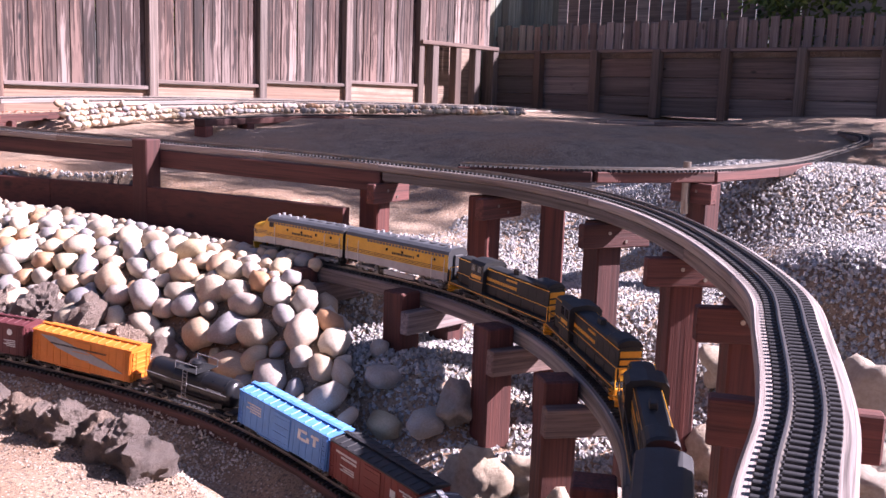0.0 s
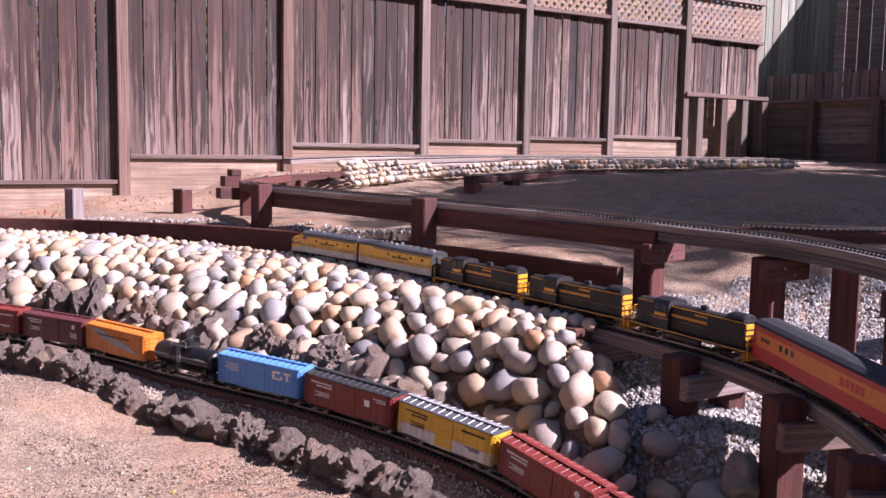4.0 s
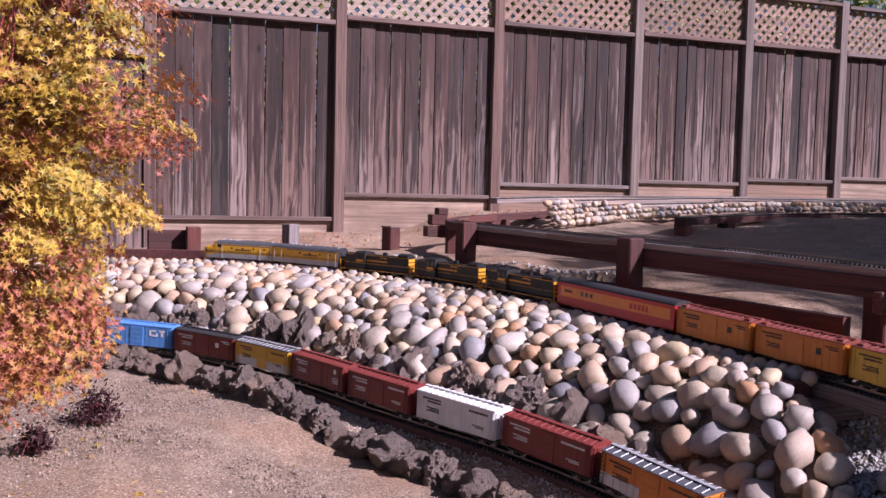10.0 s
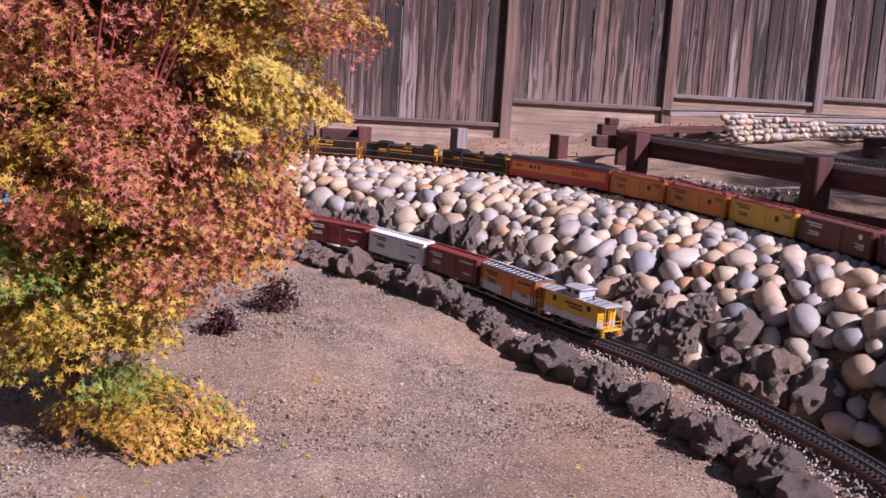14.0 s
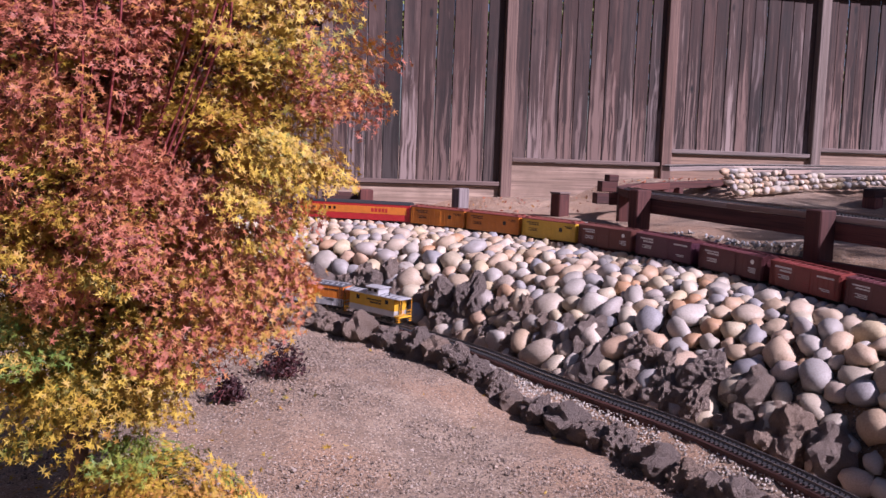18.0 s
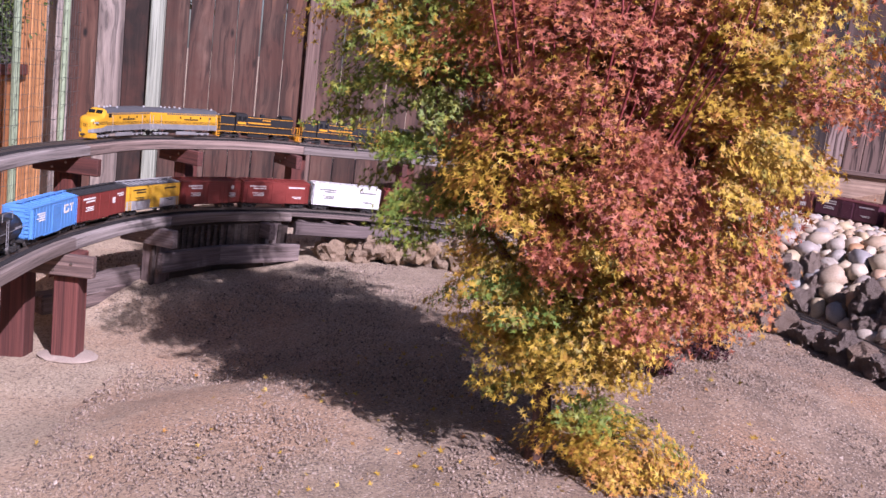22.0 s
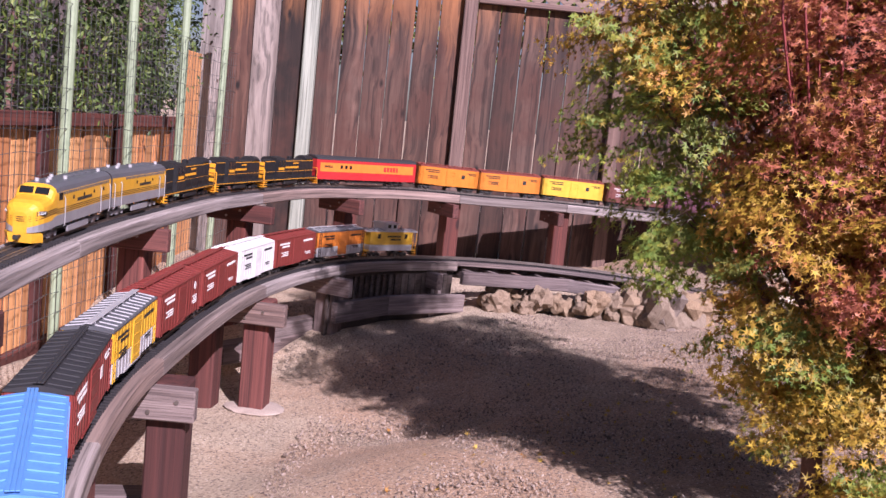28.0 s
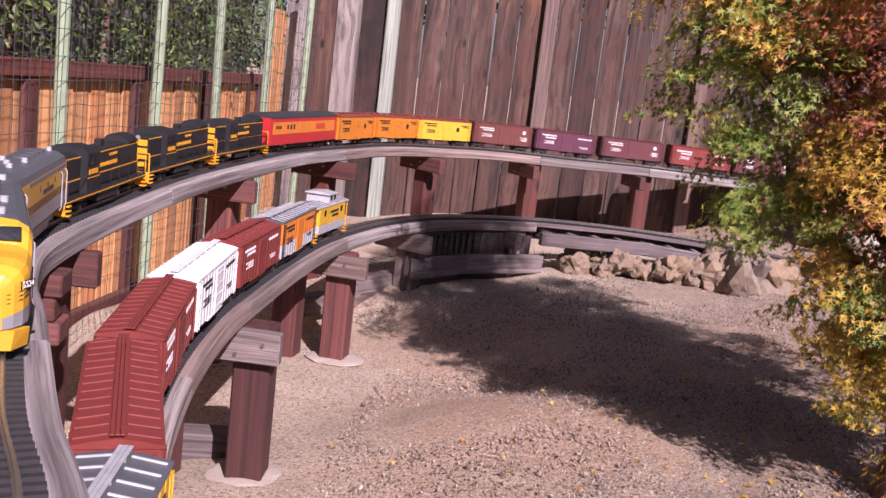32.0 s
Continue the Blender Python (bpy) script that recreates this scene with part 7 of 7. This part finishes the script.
def caboose():
    L = 0.33
    car = thing("caboose", Matrix(), "yellow and silver model caboose with raised cupola", "model caboose", "cars of the model train")
    W = 0.102
    part("body", Mesh().box((L, W, 0.066), (0, 0, 0.101), 0.0015), M["box_yellow"], car)
    part("lower_panel", Mesh().box((L, W + 0.001, 0.03), (0, 0, 0.053), 0.001), M["roof_silver"], car)
    part("roof", gable(L + 0.07, W, 0.137, 0.008), M["roof_silver"], car)
    rb = Mesh()
    for k in range(10):
        for s in (-1, 1):
            if abs(-0.17 + 0.0378 * k) > 0.05:
                rb.box((0.004, W / 2 - 0.006, 0.0025), (0, 0, 0), 0, Matrix.Translation((-0.17 + 0.0378 * k, s * W / 4, 0.1425)) @ Matrix.Rotation(-s * 0.15, 4, "X"))
    tagged(part("roof_ribs", rb, M["roof_grey"], car), kind="stuff")
    part("cupola", Mesh().box((0.085, 0.09, 0.036), (0.0, 0, 0.157), 0.002), M["roof_silver"], car)
    part("cupola_roof", gable(0.1, 0.094, 0.176, 0.006), M["roof_silver"], car)
    for s in (-1, 1):
        for x in (-0.022, 0.022):
            part("cupola_window", Mesh().box((0.024, 0.0015, 0.018), (x, s * 0.0455, 0.16)), M["window_dark"], car)
        for x in (-0.11, 0.1):
            part("window", Mesh().box((0.022, 0.0015, 0.022), (x, s * (W / 2 + 0.0003), 0.111)), M["window_dark"], car)
        part("lettering", bars(Mesh(), -0.07, 0.11, 0.1, 0.009, 2, s * (W / 2 + 0.001), 6), M["letter_black"], car)
    for e in (-1, 1):
        part("platform", Mesh().box((0.04, 0.1, 0.008), (e * (L / 2 + 0.02), 0, 0.04), 0.001), M["box_yellow"], car)
        for s in (-1, 1):
            rl = Mesh().tube([(e * (L / 2 + 0.038), s * 0.047, 0.015), (e * (L / 2 + 0.038), s * 0.047, 0.138)], 0.002, 5)
            for z in (0.058, 0.074):
                rl.tube([(e * (L / 2 + 0.038), s * 0.047, z), (e * (L / 2 + 0.038), s * 0.01, z)], 0.0017, 5)
            for k in range(3):
                rl.box((0.018, 0.018, 0.003), (e * (L / 2 + 0.028), s * 0.046, 0.014 + 0.011 * k))
            part("end_rail", rl, M["end_yellow"], car)
        part("end_ladder", ladder(0.095), M["end_yellow"], car, at=Matrix.Translation((e * (L / 2 + 0.036), 0.02, 0.044)) @ Matrix.Rotation(math.pi / 2, 4, "Z"))
        part("end_door", Mesh().box((0.002, 0.03, 0.075), (e * (L / 2 + 0.0006), 0, 0.085)), M["window_dark"], car)
    part("smokestack", Mesh().cyl(0.004, 0.022, (-0.1, 0.02, 0.14), 10), M["roof_black"], car)
    running_gear(car, L + 0.08, "truck_dark", 0.105)
    return car


def build_trains():
    mid = [(cab_unit(True), 0.545), (cab_unit(False), 0.545)]
    h = hood_unit()
    mid += [(h, 0.592)] + [(copy_thing(h, Matrix()), 0.592) for _ in range(2)]
    mid.append((baggage_car(), 0.83))
    o = box_car("orange model refrigerator car with red-brown roof", "reefer_orange", "rust_roof", marks="letter_black", emblem="square", seed=3, reefer=True, name="reefer_car")
    mid += [(o, 0.455), (copy_thing(o, Matrix()), 0.455)]
    mid.append((box_car("yellow model refrigerator car with brown roof", "reefer_yellow", "rust_roof", marks="letter_black", emblem="square", seed=5, reefer=True, name="reefer_car"), 0.455))
    mid.append((box_car("brown-red model boxcar with white round emblem", "brown_red", "brown_red", emblem="round", seed=8), 0.465))
    mid.append((box_car("purple-brown model boxcar with white lettering", "purple_brown", "maroon", emblem="wide", seed=9), 0.465))
    a = box_car("dark maroon model boxcar with white lettering", "maroon", "maroon", emblem="round", seed=12)
    b = box_car("freight-red model boxcar with white lettering", "freight_red", "freight_red", emblem="wide", seed=14)
    mid += [(a, 0.5), (b, 0.465)]
    mid += [(copy_thing(a, Matrix()), 0.465), (copy_thing(b, Matrix()), 0.465), (copy_thing(a, Matrix()), 0.465), (copy_thing(b, Matrix()), 0.465)]
    low = [(copy_thing(b, Matrix()), 0.465), (copy_thing(a, Matrix()), 0.47)]
    low.append((box_car("bright orange model boxcar with silver feather stripe", "car_orange", "car_orange", marks="letter_black", emblem="feather", seed=21), 0.465))
    low.append((tank_car(), 0.44))
    low.append((box_car("sky blue model boxcar with white block emblem", "car_blue", "car_blue", emblem="block", seed=24), 0.465))
    low.append((box_car("brown-red model boxcar with black ribbed roof", "freight_red", "roof_black", emblem="square", seed=26), 0.455))
    low.append((box_car("yellow and silver model boxcar with silver roof", "box_yellow", "roof_grey", rib="roof_silver", lower="roof_silver", marks="letter_black", seed=28, end="box_yellow"), 0.46))
    low.append((box_car("freight-red model boxcar with white round emblem", "freight_red", "freight_red", emblem="round", seed=30), 0.465))
    c = box_car("freight-red model boxcar with small white marks", "freight_red", "freight_red", seed=32)
    low.append((c, 0.465))
    low.append((box_car("white model boxcar with black lettering", "car_white", "car_white", marks="letter_black", seed=34), 0.465))
    low.append((copy_thing(c, Matrix()), 0.465))
    low.append((box_car("orange and silver model boxcar with dark ribbed roof", "car_orange", "roof_grey", rib="roof_silver", lower="roof_silver", marks="letter_black", seed=36, end="engine_black"), 0.465))
    low.append((caboose(), 0.42))
    return mid, low


MID_CARS, LOW_CARS = build_trains()
MID_HEAD = [(0, 10.98), (3, 12.28), (6, 13.47), (9, 14.61), (10, 15.03), (11.5, 15.7), (13, 16.39), (19, 18.87), (21.5, 20.24), (24.5, 21.36), (26, 21.98), (29, 23.1), (30, 23.49), (31, 23.88), (32, 24.3)]
LOW_TAIL = [(0, 2.80), (3, 3.88), (6, 5.03), (10, 6.56), (13, 7.83), (17, 9.46), (19, 10.22), (24.5, 12.31), (26, 12.85), (29, 13.95), (32, 15.05)]


def along(line, s, base):
    """A pose with both bogies on the line."""
    a, b = line.at(s + base / 2), line.at(s - base / 2)
    d = (a - b).normalized()
    y = Vector((-d.y, d.x, 0)).normalized()
    m = Matrix((d, y, d.cross(y))).transposed().to_4x4()
    m.translation = (a + b) / 2
    return m


def motions():
    ts = [0.8 * k for k in range(41)]
    for cars, line, table, sign in ((MID_CARS, MIDDLE, MID_HEAD, -1), (LOW_CARS, LOWER, LOW_TAIL, 1)):
        off = 0.0
        for ob, L in cars if sign < 0 else cars[::-1]:
            here = off + L / 2
            off += L
            walk(ob, [(t, along(line, float(np.interp(t, [a for a, _ in table], [b for _, b in table])) + sign * here, L * 0.66)) for t in ts])


motions()
